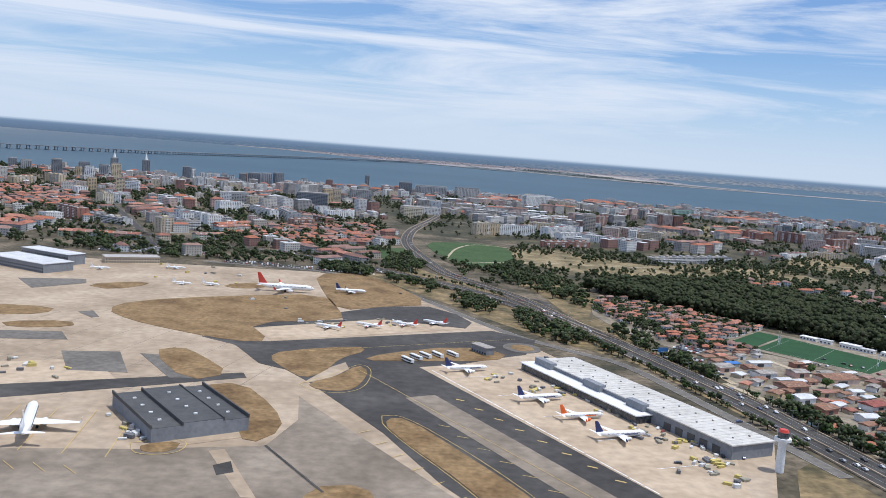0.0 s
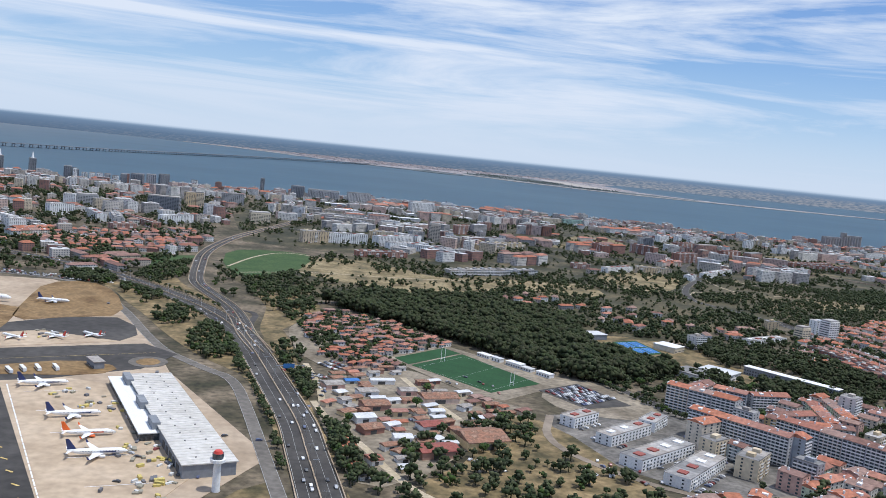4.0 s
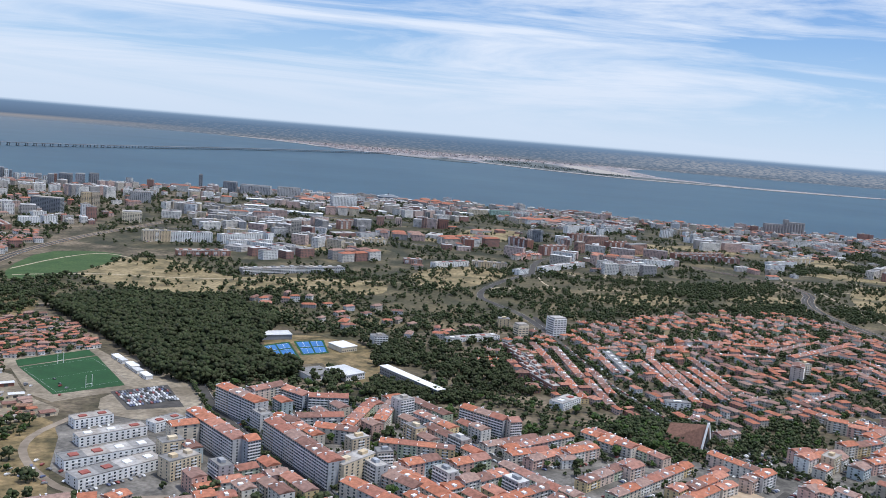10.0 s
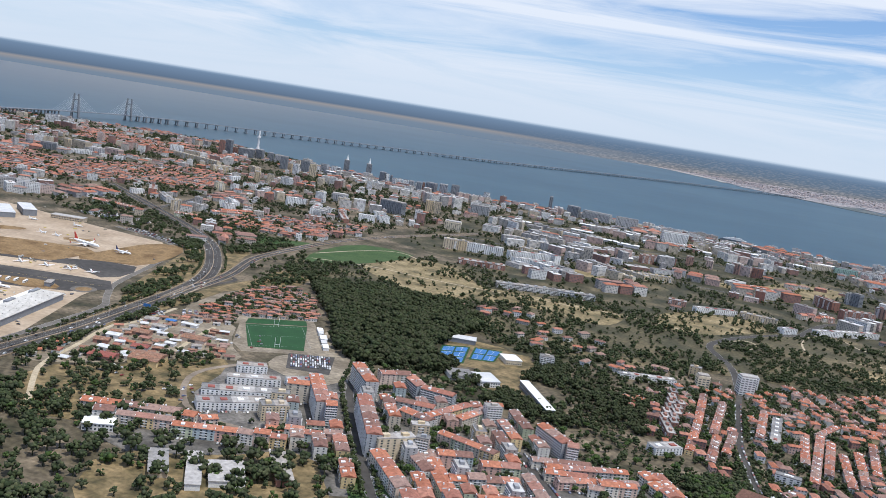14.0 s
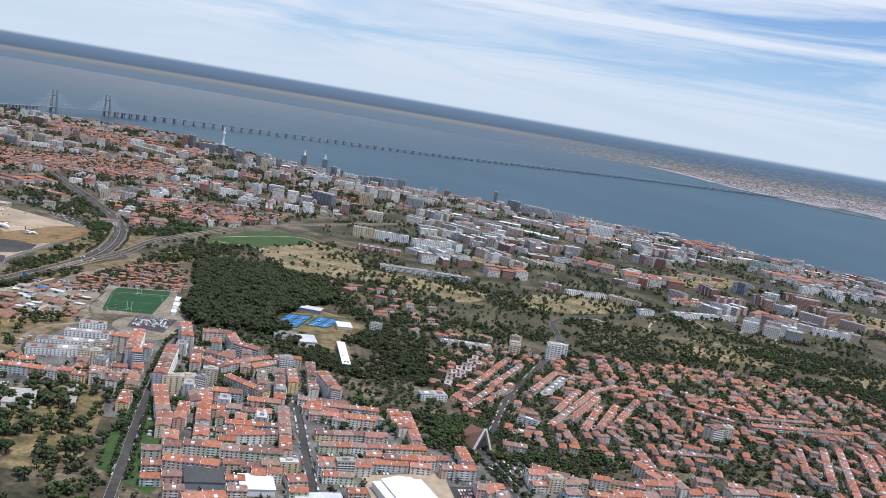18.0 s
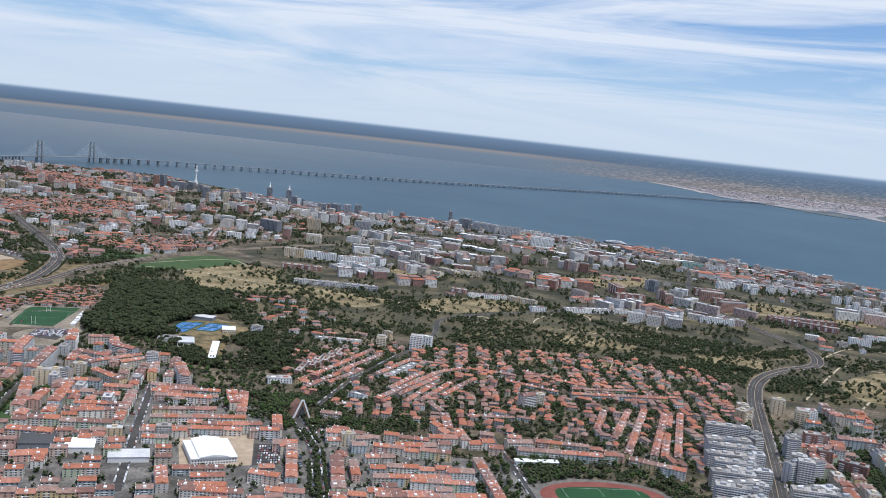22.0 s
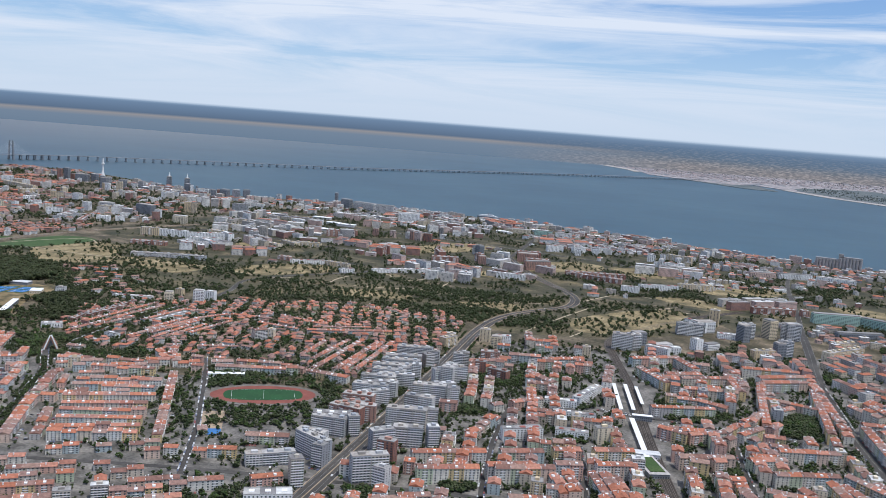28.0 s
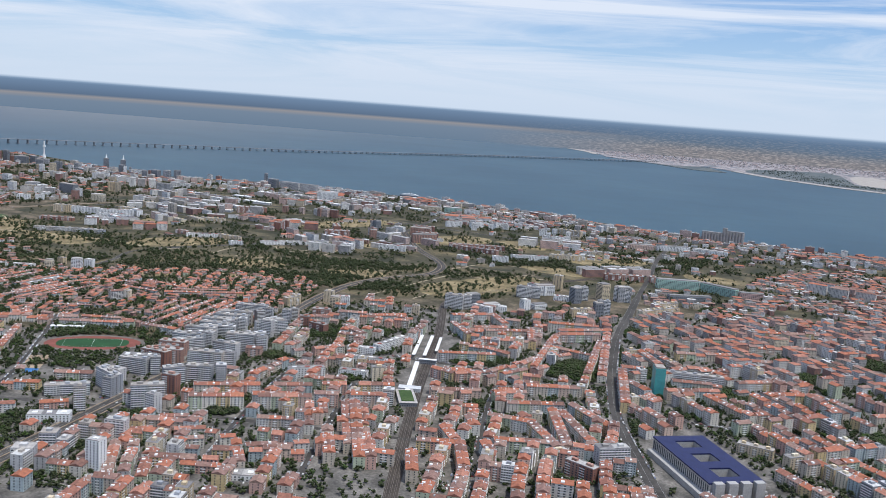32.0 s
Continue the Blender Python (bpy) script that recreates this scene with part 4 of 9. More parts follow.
def joined_rest():
    twins = {"plaster": "plaster_joined", "roof_tile": "roof_tile_far", "flat_roof": "flat_roof_far", **{k: k + "_joined" for k in WALLS}}
    names = {"glass": "house_glazing", "roof_tile": "house_roofs"}
    for key, (vs, fs, n) in JOIN.items():
        ob = mesh_part(names.get(key, "house_" + key), np.concatenate(vs).tolist(), fs, twins.get(key, key))
        tagged(ob, "more terrace houses of the dense city quarter", "houses", kind="stuff")


def row(style, a, b, storeys, depth):
    a, b = Vector(a), Vector(b)
    d = b - a
    length = max(d.length, 5.0)
    n = max(1, round(length / 7.5))
    ang = math.atan2(d.y, d.x)
    for k in range(n):
        p = a.lerp(b, (k + 0.5) / n)
        if taken(p.x, p.y, 1.6) or near_road((p.x, p.y), 0.5) or any(inside((p.x, p.y), z) for z in CLEAR):
            continue
        st = storeys
        if style == "tile" and storeys == 4 and rng.uniform() < 0.3:
            st = int(rng.integers(3, 6))
        module_at(style, st, depth, p.x, p.y, ang, length / n / 7.5 * 0.998)
        occupy(p.x, p.y, 2.9)
        for side in (-1, 1):
            if rng.uniform() < 0.4:
                SPOTS.append((p.x - math.sin(ang) * side * (depth / 2 + 1.9), p.y + math.cos(ang) * side * (depth / 2 + 1.9), ang, side))


rng = np.random.default_rng(21)
row("tile", (337, 290), (364, 313), 3, 5)
row("tile", (346, 281), (371, 305), 3, 5)
row("tile", (363, 265), (385, 290), 3, 5)
row("tile", (372, 256), (405, 292), 3, 5)
row("tile", (374, 322), (403, 290), 3, 5)
row("tile", (387, 298), (391, 301), 3, 5)
row("tile", (382, 243), (409, 271), 3, 5)
row("tile", (410, 271), (424, 283), 3, 5)
row("tile", (426, 280), (433, 287), 4, 5)
row("tile", (416, 304), (431, 288), 4, 5)
row("tile", (434, 269), (449, 283), 4, 5)
row("tile", (447, 281), (477, 247), 4, 5)
row("tile", (459, 239), (478, 248), 4, 5)
row("tile", (392, 234), (401, 243), 3, 5)
row("tile", (388, 223), (397, 231), 2, 6)
row("tile", (429, 214), (444, 202), 4, 5)
row("tile", (448, 207), (463, 221), 4, 5)
row("tile", (457, 290), (487, 261), 4, 5)
row("tile", (449, 311), (472, 322), 4, 5)
row("tile", (452, 312), (493, 337), 4, 5)
row("tile", (477, 309), (511, 330), 4, 5)
row("tile", (492, 286), (522, 312), 4, 5)
row("tile", (501, 276), (528, 302), 4, 5)
row("tile", (509, 261), (537, 288), 4, 5)
row("tile", (498, 248), (512, 257), 4, 5)
row("tile", (477, 230), (491, 240), 4, 5)
row("tile", (452, 205), (473, 221), 4, 5)
row("tile", (482, 286), (494, 273), 3, 4)
row("white", (182, 279), (192, 289), 3, 6)
row("white", (191, 263), (208, 280), 3, 6)
row("white", (206, 277), (217, 293), 3, 6)
row("white", (195, 243), (217, 264), 3, 8)
row("white", (205, 230), (223, 253), 3, 8)
row("tile", (221, 268), (229, 274), 8, 6)
row("beige", (229, 242), (236, 251), 6, 7)
row("beige", (222, 257), (228, 262), 6, 6)
row("bluish", (225, 283), (249, 258), 9, 6)
row("bluish", (250, 258), (253, 261), 9, 6)
row("bluish", (255, 258), (256, 265), 8, 6)
row("tile", (179, 195), (211, 216), 3, 6)
row("tile", (213, 216), (218, 218), 4, 6)
row("tile", (193, 189), (199, 194), 5, 6)
row("tile", (200, 194), (218, 206), 4, 5)
row("tile", (220, 203), (240, 217), 4, 5)
row("tile", (222, 215), (229, 227), 4, 5)
row("tile", (240, 217), (256, 227), 4, 5)
row("tile", (236, 226), (267, 248), 4, 5)
row("bluish", (226, 315), (246, 298), 9, 6)
row("tile", (236, 319), (246, 331), 7, 6)
row("bluish", (246, 331), (259, 322), 6, 6)
row("bluish", (259, 322), (275, 325), 6, 6)
row("bluish", (254, 280), (283, 246), 9, 6)
row("beige", (283, 247), (292, 261), 8, 6)
row("slab", (294, 259), (299, 261), 9, 5)
row("tile", (259, 299), (276, 305), 5, 6)
row("tile", (268, 291), (284, 289), 5, 6)
row("tile", (279, 292), (284, 322), 5, 5)
row("tile", (290, 301), (293, 328), 5, 5)
row("slab", (295, 317), (300, 322), 9, 6)
row("tile", (299, 322), (324, 296), 5, 5)
row("tile", (293, 281), (320, 280), 5, 5)
row("tile", (287, 243), (312, 223), 5, 6)
row("tile", (297, 255), (310, 245), 4, 6)
row("tile", (303, 261), (314, 270), 5, 6)
row("tile", (319, 268), (331, 278), 4, 6)
row("tile", (317, 246), (337, 265), 4, 6)
row("bluish", (322, 320), (339, 308), 8, 6)
row("bluish", (339, 307), (343, 309), 8, 6)
row("tile", (330, 292), (357, 312), 3, 5)
row("tile", (339, 285), (361, 299), 3, 5)
row("tile", (346, 280), (363, 288), 3, 5)
row("tile", (298, 239), (324, 212), 5, 6)
row("tile", (317, 225), (334, 207), 4, 6)
row("tile", (299, 261), (339, 219), 4, 6)
row("tile", (335, 203), (357, 223), 4, 6)
row("tile", (357, 223), (370, 235), 4, 6)
row("tile", (345, 194), (362, 207), 4, 6)
row("tile", (324, 249), (339, 267), 4, 5)
row("tile", (333, 239), (351, 256), 4, 5)
row("tile", (342, 230), (356, 250), 4, 5)
row("tile", (337, 273), (370, 237), 4, 5)
row("tile", (336, 292), (360, 312), 4, 5)
row("tile", (348, 280), (372, 299), 4, 5)
row("tile", (362, 262), (386, 285), 4, 5)
row("tile", (368, 257), (404, 288), 4, 5)
row("tile", (345, 279), (376, 245), 4, 5)
row("tile", (378, 243), (415, 283), 4, 5)
row("tile", (370, 316), (399, 292), 4, 6)
row("tile", (392, 230), (402, 243), 4, 6)
row("tile", (373, 213), (382, 221), 4, 6)
row("tile", (372, 178), (381, 191), 3, 7)
row("tile", (386, 219), (395, 232), 3, 7)
row("tile", (450, 304), (473, 325), 4, 6)
row("tile", (473, 325), (501, 352), 4, 6)
row("tile", (431, 265), (446, 278), 4, 6)
row("tile", (446, 277), (455, 270), 4, 6)
row("tile", (469, 301), (505, 339), 4, 6)
row("tile", (481, 360), (496, 353), 4, 5)
row("tile", (495, 363), (508, 351), 4, 5)
row("tile", (508, 352), (533, 378), 4, 6)
row("tile", (495, 284), (532, 317), 4, 6)
row("tile", (504, 276), (540, 304), 4, 5)
row("tile", (498, 249), (513, 260), 4, 5)
row("tile", (514, 260), (551, 295), 4, 5)
row("tile", (525, 251), (559, 282), 4, 5)
row("tile", (533, 244), (569, 272), 4, 5)
row("tile", (542, 235), (576, 263), 4, 5)
row("tile", (552, 224), (584, 255), 4, 5)
row("tile", (558, 218), (591, 247), 4, 5)
row("tile", (474, 283), (515, 235), 4, 6)
row("tile", (518, 232), (547, 201), 4, 6)
row("tile", (525, 333), (564, 291), 4, 5)
row("tile", (567, 288), (602, 250), 4, 5)
row("tile", (526, 242), (542, 226), 3, 5)
row("tile", (547, 222), (555, 213), 3, 5)
row("tile", (520, 353), (576, 394), 4, 6)
row("tile", (582, 397), (611, 403), 4, 6)
row("tile", (583, 296), (613, 268), 3, 8)
row("slab", (599, 480), (623, 490), 9, 7)
row("slab", (611, 442), (635, 453), 9, 7)
row("slab", (621, 417), (641, 425), 9, 7)
row("slab", (631, 381), (652, 388), 9, 7)
row("brick", (637, 363), (655, 369), 8, 7)
row("brick", (644, 342), (664, 344), 8, 7)
row("slab", (649, 319), (668, 324), 8, 7)
row("slab", (657, 296), (673, 299), 8, 7)
row("slab", (638, 481), (650, 487), 10, 7)
row("slab", (650, 441), (666, 446), 11, 7)
row("slab", (663, 400), (682, 408), 10, 7)
row("slab", (670, 381), (687, 385), 9, 7)
row("slab", (677, 350), (698, 359), 10, 7)
row("slab", (694, 331), (708, 339), 8, 7)
row("beige", (618, 574), (626, 577), 9, 7)
row("brick", (662, 484), (669, 487), 8, 6)
row("slab", (709, 636), (725, 641), 10, 7)
row("slab", (735, 735), (756, 746), 8, 7)
row("white", (739, 633), (758, 632), 7, 7)
row("white", (762, 691), (769, 686), 7, 7)
row("slab", (680, 281), (692, 283), 9, 7)
row("beige", (686, 289), (686, 311), 7, 6)
row("slab", (692, 251), (700, 255), 10, 7)
row("brick", (703, 304), (712, 306), 10, 6)
row("slab", (713, 276), (727, 277), 9, 6)
row("tile", (716, 315), (769, 362), 5, 6)
row("tile", (731, 296), (784, 342), 6, 6)
row("tile", (730, 257), (755, 271), 4, 6)
row("tile", (785, 339), (809, 308), 4, 5)
row("tile", (793, 341), (828, 298), 4, 5)
row("tile", (801, 353), (841, 300), 4, 5)
row("tile", (811, 357), (848, 306), 4, 5)
row("tile", (779, 300), (796, 311), 4, 5)
row("tile", (807, 262), (828, 280), 4, 6)
row("tile", (785, 248), (799, 257), 4, 6)
row("tile", (775, 227), (794, 239), 4, 6)
row("tile", (806, 447), (824, 445), 5, 5)
row("tile", (824, 445), (840, 465), 5, 5)
row("tile", (840, 465), (846, 500), 5, 5)
row("tile", (790, 482), (824, 507), 5, 5)
row("tile", (840, 572), (858, 499), 5, 5)
row("tile", (859, 496), (844, 452), 5, 5)
row("tile", (870, 603), (900, 486), 5, 5)
row("tile", (884, 597), (918, 482), 5, 5)
row("tile", (846, 558), (879, 557), 5, 5)
row("tile", (872, 455), (902, 474), 5, 6)
row("tile", (907, 544), (922, 552), 5, 6)
row("slab", (938, 552), (975, 566), 6, 6)
row("tile", (949, 511), (978, 536), 5, 6)
row("tile", (829, 405), (854, 425), 5, 6)
row("tile", (856, 431), (873, 442), 5, 6)
row("tile", (774, 568), (795, 586), 5, 6)
row("tile", (754, 570), (784, 544), 5, 6)
row("slab", (724, 190), (732, 196), 6, 8)
row("slab", (711, 205), (724, 215), 6, 8)
row("white", (310, 462), (338, 482), 2, 6)
row("tile", (508, 487), (558, 534), 3, 5)
row("slab", (271, 434), (278, 438), 6, 6)
row("white", (370, 515), (378, 518), 8, 6)
row("beige", (339, 509), (346, 510), 6, 5)
row("white", (92, 760), (121, 794), 8, 8)
row("white", (47, 748), (83, 767), 8, 8)
row("beige", (31, 736), (51, 748), 9, 8)
row("white", (103, 748), (136, 774), 5, 8)
row("brick", (82, 676), (119, 698), 4, 9)
row("slab", (151, 617), (186, 644), 4, 7)
row("slab", (186, 644), (220, 663), 4, 7)
row("beige", (185, 836), (213, 830), 5, 9)
row("beige", (202, 840), (232, 856), 5, 9)
row("brick", (261, 739), (276, 743), 4, 7)
row("white", (287, 729), (315, 758), 4, 7)
row("beige", (320, 754), (351, 756), 5, 7)
row("white", (358, 729), (379, 764), 4, 7)
row("white", (381, 759), (424, 818), 4, 7)
row("tile", (359, 823), (406, 868), 4, 7)
row("slab", (381, 1000), (392, 999), 11, 8)
row("brick", (414, 945), (424, 944), 10, 8)
row("brick", (432, 1031), (459, 1047), 8, 9)
row("brick", (469, 977), (495, 994), 8, 9)
row("white", (489, 856), (520, 870), 6, 8)
row("brick", (537, 949), (600, 988), 5, 8)
row("white", (467, 1143), (477, 1163), 8, 7)
row("white", (492, 1177), (502, 1198), 8, 7)
row("white", (436, 1121), (453, 1140), 8, 7)
row("white", (569, 1174), (579, 1178), 9, 7)
row("white", (592, 1132), (628, 1151), 6, 8)
row("beige", (584, 1216), (622, 1213), 8, 8)
row("slab", (121, 840), (133, 848), 8, 8)
row("beige", (-181, 576), (-175, 583), 9, 8)
row("slab", (-179, 600), (-171, 593), 7, 8)
row("slab", (-173, 598), (-164, 608), 6, 8)
row("white", (-197, 668), (-188, 667), 7, 8)
row("white", (-187, 667), (-171, 654), 7, 8)
row("white", (-165, 630), (-157, 639), 8, 8)
row("tile", (-153, 613), (-139, 643), 4, 7)
row("tile", (-151, 553), (-136, 566), 3, 7)
row("tile", (-222, 522), (-177, 531), 3, 7)
row("slab", (-247, 626), (-197, 594), 4, 8)
row("brick", (-266, 631), (-243, 609), 8, 8)
row("beige", (-281, 737), (-276, 746), 9, 9)
row("white", (-281, 765), (-274, 767), 7, 8)
row("white", (-162, 782), (-128, 725), 6, 8)
row("slab", (-134, 763), (-114, 715), 7, 8)
row("brick", (-122, 771), (-89, 734), 4, 8)
row("white", (-112, 821), (-104, 832), 6, 8)
row("white", (-86, 791), (-78, 801), 7, 8)
row("beige", (-419, 871), (-410, 899), 8, 9)
row("beige", (-420, 954), (-400, 944), 9, 9)
row("white", (-335, 819), (-330, 829), 7, 8)
row("beige", (32, 878), (61, 887), 6, 8)
row("slab", (64, 911), (82, 875), 7, 8)
row("beige", (84, 803), (109, 808), 8, 8)
row("white", (108, 807), (130, 797), 8, 8)
row("white", (121, 755), (155, 743), 5, 8)
row("brick", (169, 949), (199, 981), 9, 8)
row("beige", (178, 804), (209, 802), 5, 9)
row("brick", (311, 894), (316, 866), 10, 9)
row("brick", (360, 939), (380, 917), 9, 9)
row("brick", (389, 876), (415, 897), 9, 9)
row("white", (-275, 591), (-261, 614), 4, 8)
row("slab", (-315, 504), (-313, 528), 4, 8)
row("tile", (-149, 597), (-133, 622), 4, 7)
row("white", (-187, 647), (-174, 658), 7, 8)
row("white", (-297, 803), (-283, 813), 6, 8)
row("white", (-187, 753), (-173, 770), 9, 8)
row("white", (-97, 769), (-83, 780), 7, 8)
row("brick", (-115, 699), (-101, 714), 4, 8)
row("beige", (-567, 938), (-461, 929), 7, 9)
row("white", (-561, 736), (-534, 776), 5, 9)

row("brick", (364, 380), (354, 400), 3, 4)
row("brick", (363, 388), (352, 408), 3, 4)
row("brick", (361, 397), (350, 418), 3, 4)
row("brick", (359, 405), (349, 427), 3, 4)
row("brick", (358, 414), (347, 437), 3, 4)
row("brick", (356, 423), (345, 447), 3, 4)
row("brick", (355, 433), (343, 457), 3, 4)
row("white", (362, 354), (371, 366), 3, 7)
row("tile", (376, 367), (369, 410), 2, 4)
row("tile", (369, 410), (358, 469), 2, 4)
row("tile", (387, 361), (381, 401), 2, 4)
row("tile", (379, 401), (370, 464), 2, 4)
row("tile", (390, 379), (386, 416), 2, 4)
row("tile", (385, 414), (378, 471), 2, 4)
row("tile", (398, 373), (396, 402), 2, 4)
row("tile", (398, 418), (391, 471), 2, 4)
row("tile", (392, 468), (406, 477), 2, 4)
row("white", (405, 420), (399, 465), 2, 5)
row("white", (413, 372), (424, 373), 3, 5)
row("tile", (422, 400), (415, 449), 2, 4)
row("tile", (429, 377), (422, 455), 2, 4)
row("tile", (421, 454), (427, 482), 2, 4)
row("tile", (433, 394), (428, 448), 2, 4)
row("tile", (444, 386), (435, 433), 2, 4)
row("tile", (449, 394), (441, 444), 2, 4)
row("tile", (452, 415), (446, 467), 2, 4)
row("tile", (454, 398), (470, 388), 2, 4)
row("tile", (474, 383), (490, 362), 3, 5)
row("tile", (488, 366), (503, 354), 4, 5)
row("tile", (425, 330), (435, 336), 3, 5)
row("tile", (420, 349), (425, 359), 2, 4)
row("beige", (500, 450), (505, 452), 8, 6)
row("bluish", (495, 439), (499, 449), 8, 6)
row("tile", (483, 394), (504, 414), 2, 4)
row("tile", (459, 514), (503, 515), 2, 4)
row("tile", (463, 481), (499, 487), 2, 4)
row("tile", (502, 502), (536, 536), 2, 4)
row("tile", (429, 485), (461, 499), 2, 4)
row("tile", (548, 435), (537, 474), 2, 4)
row("tile", (562, 426), (548, 489), 2, 4)
row("tile", (577, 408), (555, 498), 2, 4)
row("tile", (589, 417), (568, 500), 2, 4)
row("tile", (594, 420), (570, 504), 2, 4)
row("tile", (600, 425), (575, 510), 2, 4)
row("tile", (571, 397), (609, 403), 4, 5)
row("tile", (508, 365), (565, 401), 4, 5)
row("beige", (607, 532), (615, 575), 7, 7)
row("slab", (599, 480), (622, 490), 9, 7)
row("slab", (607, 452), (629, 465), 9, 7)
row("slab", (614, 426), (637, 439), 9, 7)
row("slab", (624, 399), (644, 409), 9, 7)
row("slab", (630, 378), (651, 392), 9, 7)
row("brick", (634, 362), (655, 374), 8, 7)
row("brick", (640, 341), (660, 352), 8, 7)
row("white", (646, 322), (664, 333), 8, 7)
row("slab", (636, 490), (650, 497), 9, 6)
row("slab", (644, 457), (660, 461), 9, 6)
row("slab", (663, 396), (681, 404), 9, 7)
row("slab", (668, 372), (686, 385), 9, 7)
row("brick", (649, 517), (662, 523), 7, 6)
row("tile", (656, 493), (671, 489), 5, 6)
row("slab", (659, 316), (672, 330), 9, 6)
row("slab", (662, 292), (698, 283), 9, 6)
row("brick", (649, 344), (667, 354), 8, 6)
row("slab", (709, 277), (723, 285), 10, 7)
row("brick", (645, 364), (664, 376), 8, 6)
row("slab", (647, 395), (659, 399), 9, 6)
row("slab", (629, 412), (649, 424), 8, 6)
row("slab", (635, 443), (652, 451), 9, 6)
row("slab", (685, 358), (701, 367), 9, 6)
row("slab", (670, 402), (689, 413), 9, 6)
row("slab", (701, 331), (715, 344), 9, 6)
row("slab", (624, 486), (642, 494), 8, 6)
row("beige", (601, 549), (621, 558), 7, 6)
row("white", (636, 566), (647, 572), 8, 6)
row("slab", (732, 238), (742, 242), 8, 6)
row("white", (758, 206), (765, 208), 12, 6)
row("tile", (729, 295), (756, 322), 6, 6)
row("tile", (756, 322), (783, 346), 6, 6)
row("tile", (782, 347), (816, 374), 6, 6)
row("tile", (735, 335), (771, 366), 5, 6)
row("tile", (772, 368), (807, 397), 5, 6)
row("white", (736, 379), (753, 396), 5, 6)
row("tile", (710, 416), (728, 451), 4, 6)
row("tile", (724, 362), (721, 402), 4, 6)
row("white", (728, 457), (747, 465), 3, 6)
row("white", (742, 438), (767, 447), 3, 6)
row("white", (757, 407), (775, 414), 3, 6)
row("white", (745, 469), (746, 507), 4, 6)
row("beige", (780, 411), (787, 418), 7, 6)
row("tile", (655, 497), (671, 515), 5, 6)
row("tile", (665, 532), (686, 543), 5, 6)
row("tile", (690, 536), (713, 561), 5, 6)
row("tile", (697, 498), (723, 485), 5, 6)
row("brick", (674, 483), (689, 482), 6, 6)
row("tile", (740, 592), (766, 621), 5, 6)
row("tile", (766, 621), (789, 598), 5, 6)
row("tile", (762, 554), (785, 569), 4, 6)
row("tile", (818, 451), (836, 463), 5, 6)
row("tile", (836, 463), (848, 489), 5, 6)
row("tile", (848, 489), (850, 526), 5, 6)
row("tile", (850, 526), (836, 595), 5, 6)
row("tile", (790, 515), (810, 523), 4, 6)
row("tile", (810, 523), (830, 520), 4, 6)
row("tile", (855, 468), (863, 510), 4, 6)
row("tile", (831, 610), (862, 643), 5, 6)
row("tile", (863, 640), (903, 515), 4, 6)
row("tile", (858, 540), (867, 558), 4, 6)
row("tile", (846, 412), (878, 442), 5, 6)
row("tile", (852, 392), (872, 404), 4, 6)
row("tile", (877, 415), (906, 436), 5, 6)
row("tile", (866, 327), (886, 338), 5, 6)
row("tile", (885, 340), (903, 312), 5, 6)
row("tile", (872, 312), (886, 290), 5, 6)
row("tile", (867, 355), (882, 341), 5, 6)
row("tile", (871, 378), (906, 337), 5, 6)
row("tile", (878, 389), (906, 394), 5, 6)
row("tile", (898, 355), (927, 372), 5, 6)
row("tile", (893, 403), (931, 367), 5, 6)
row("tile", (904, 423), (935, 371), 5, 6)
row("tile", (910, 423), (944, 386), 5, 6)
row("tile", (910, 440), (943, 418), 5, 6)
row("beige", (931, 355), (937, 364), 6, 6)
row("slab", (952, 368), (965, 380), 9, 7)
row("brick", (942, 353), (959, 349), 6, 6)
row("tile", (893, 645), (918, 640), 5, 6)
row("tile", (905, 599), (928, 571), 5, 6)
row("tile", (910, 538), (947, 436), 5, 6)
row("tile", (918, 667), (959, 709), 4, 6)
row("tile", (927, 618), (965, 647), 4, 6)
row("tile", (938, 579), (972, 597), 4, 6)
row("tile", (945, 541), (976, 556), 4, 6)
row("tile", (958, 741), (1020, 784), 4, 6)
row("tile", (963, 683), (1017, 719), 4, 6)
row("tile", (967, 632), (1025, 664), 4, 6)
row("tile", (1004, 551), (1034, 573), 5, 6)
row("tile", (984, 565), (1003, 584), 5, 6)
row("beige", (999, 482), (1015, 481), 4, 6)
row("beige", (1009, 447), (1029, 447), 4, 6)
row("beige", (1022, 488), (1040, 493), 4, 6)
row("tile", (727, 257), (750, 278), 4, 5)
row("tile", (740, 246), (747, 255), 3, 5)
row("tile", (756, 261), (767, 273), 3, 5)
row("tile", (773, 254), (789, 272), 4, 5)
row("tile", (781, 245), (803, 260), 4, 5)
row("tile", (793, 268), (814, 248), 4, 5)
row("tile", (801, 266), (823, 290), 4, 5)
row("tile", (807, 258), (831, 277), 4, 5)
row("tile", (778, 228), (803, 245), 4, 5)
row("tile", (756, 235), (781, 206), 4, 5)
row("tile", (775, 226), (789, 209), 3, 5)
row("tile", (747, 231), (777, 199), 3, 5)
row("white", (813, 240), (826, 248), 2, 8)
row("tile", (791, 232), (811, 243), 3, 5)
row("tile", (789, 340), (832, 289), 5, 6)
row("tile", (796, 340), (842, 282), 5, 6)
row("tile", (801, 350), (838, 299), 4, 6)
row("tile", (806, 355), (857, 287), 5, 6)
row("tile", (813, 356), (861, 291), 5, 6)
row("brick", (806, 362), (815, 370), 7, 6)
row("slab", (813, 375), (819, 378), 8, 6)
row("tile", (616, 242), (645, 263), 4, 5)
row("tile", (650, 214), (666, 232), 4, 5)
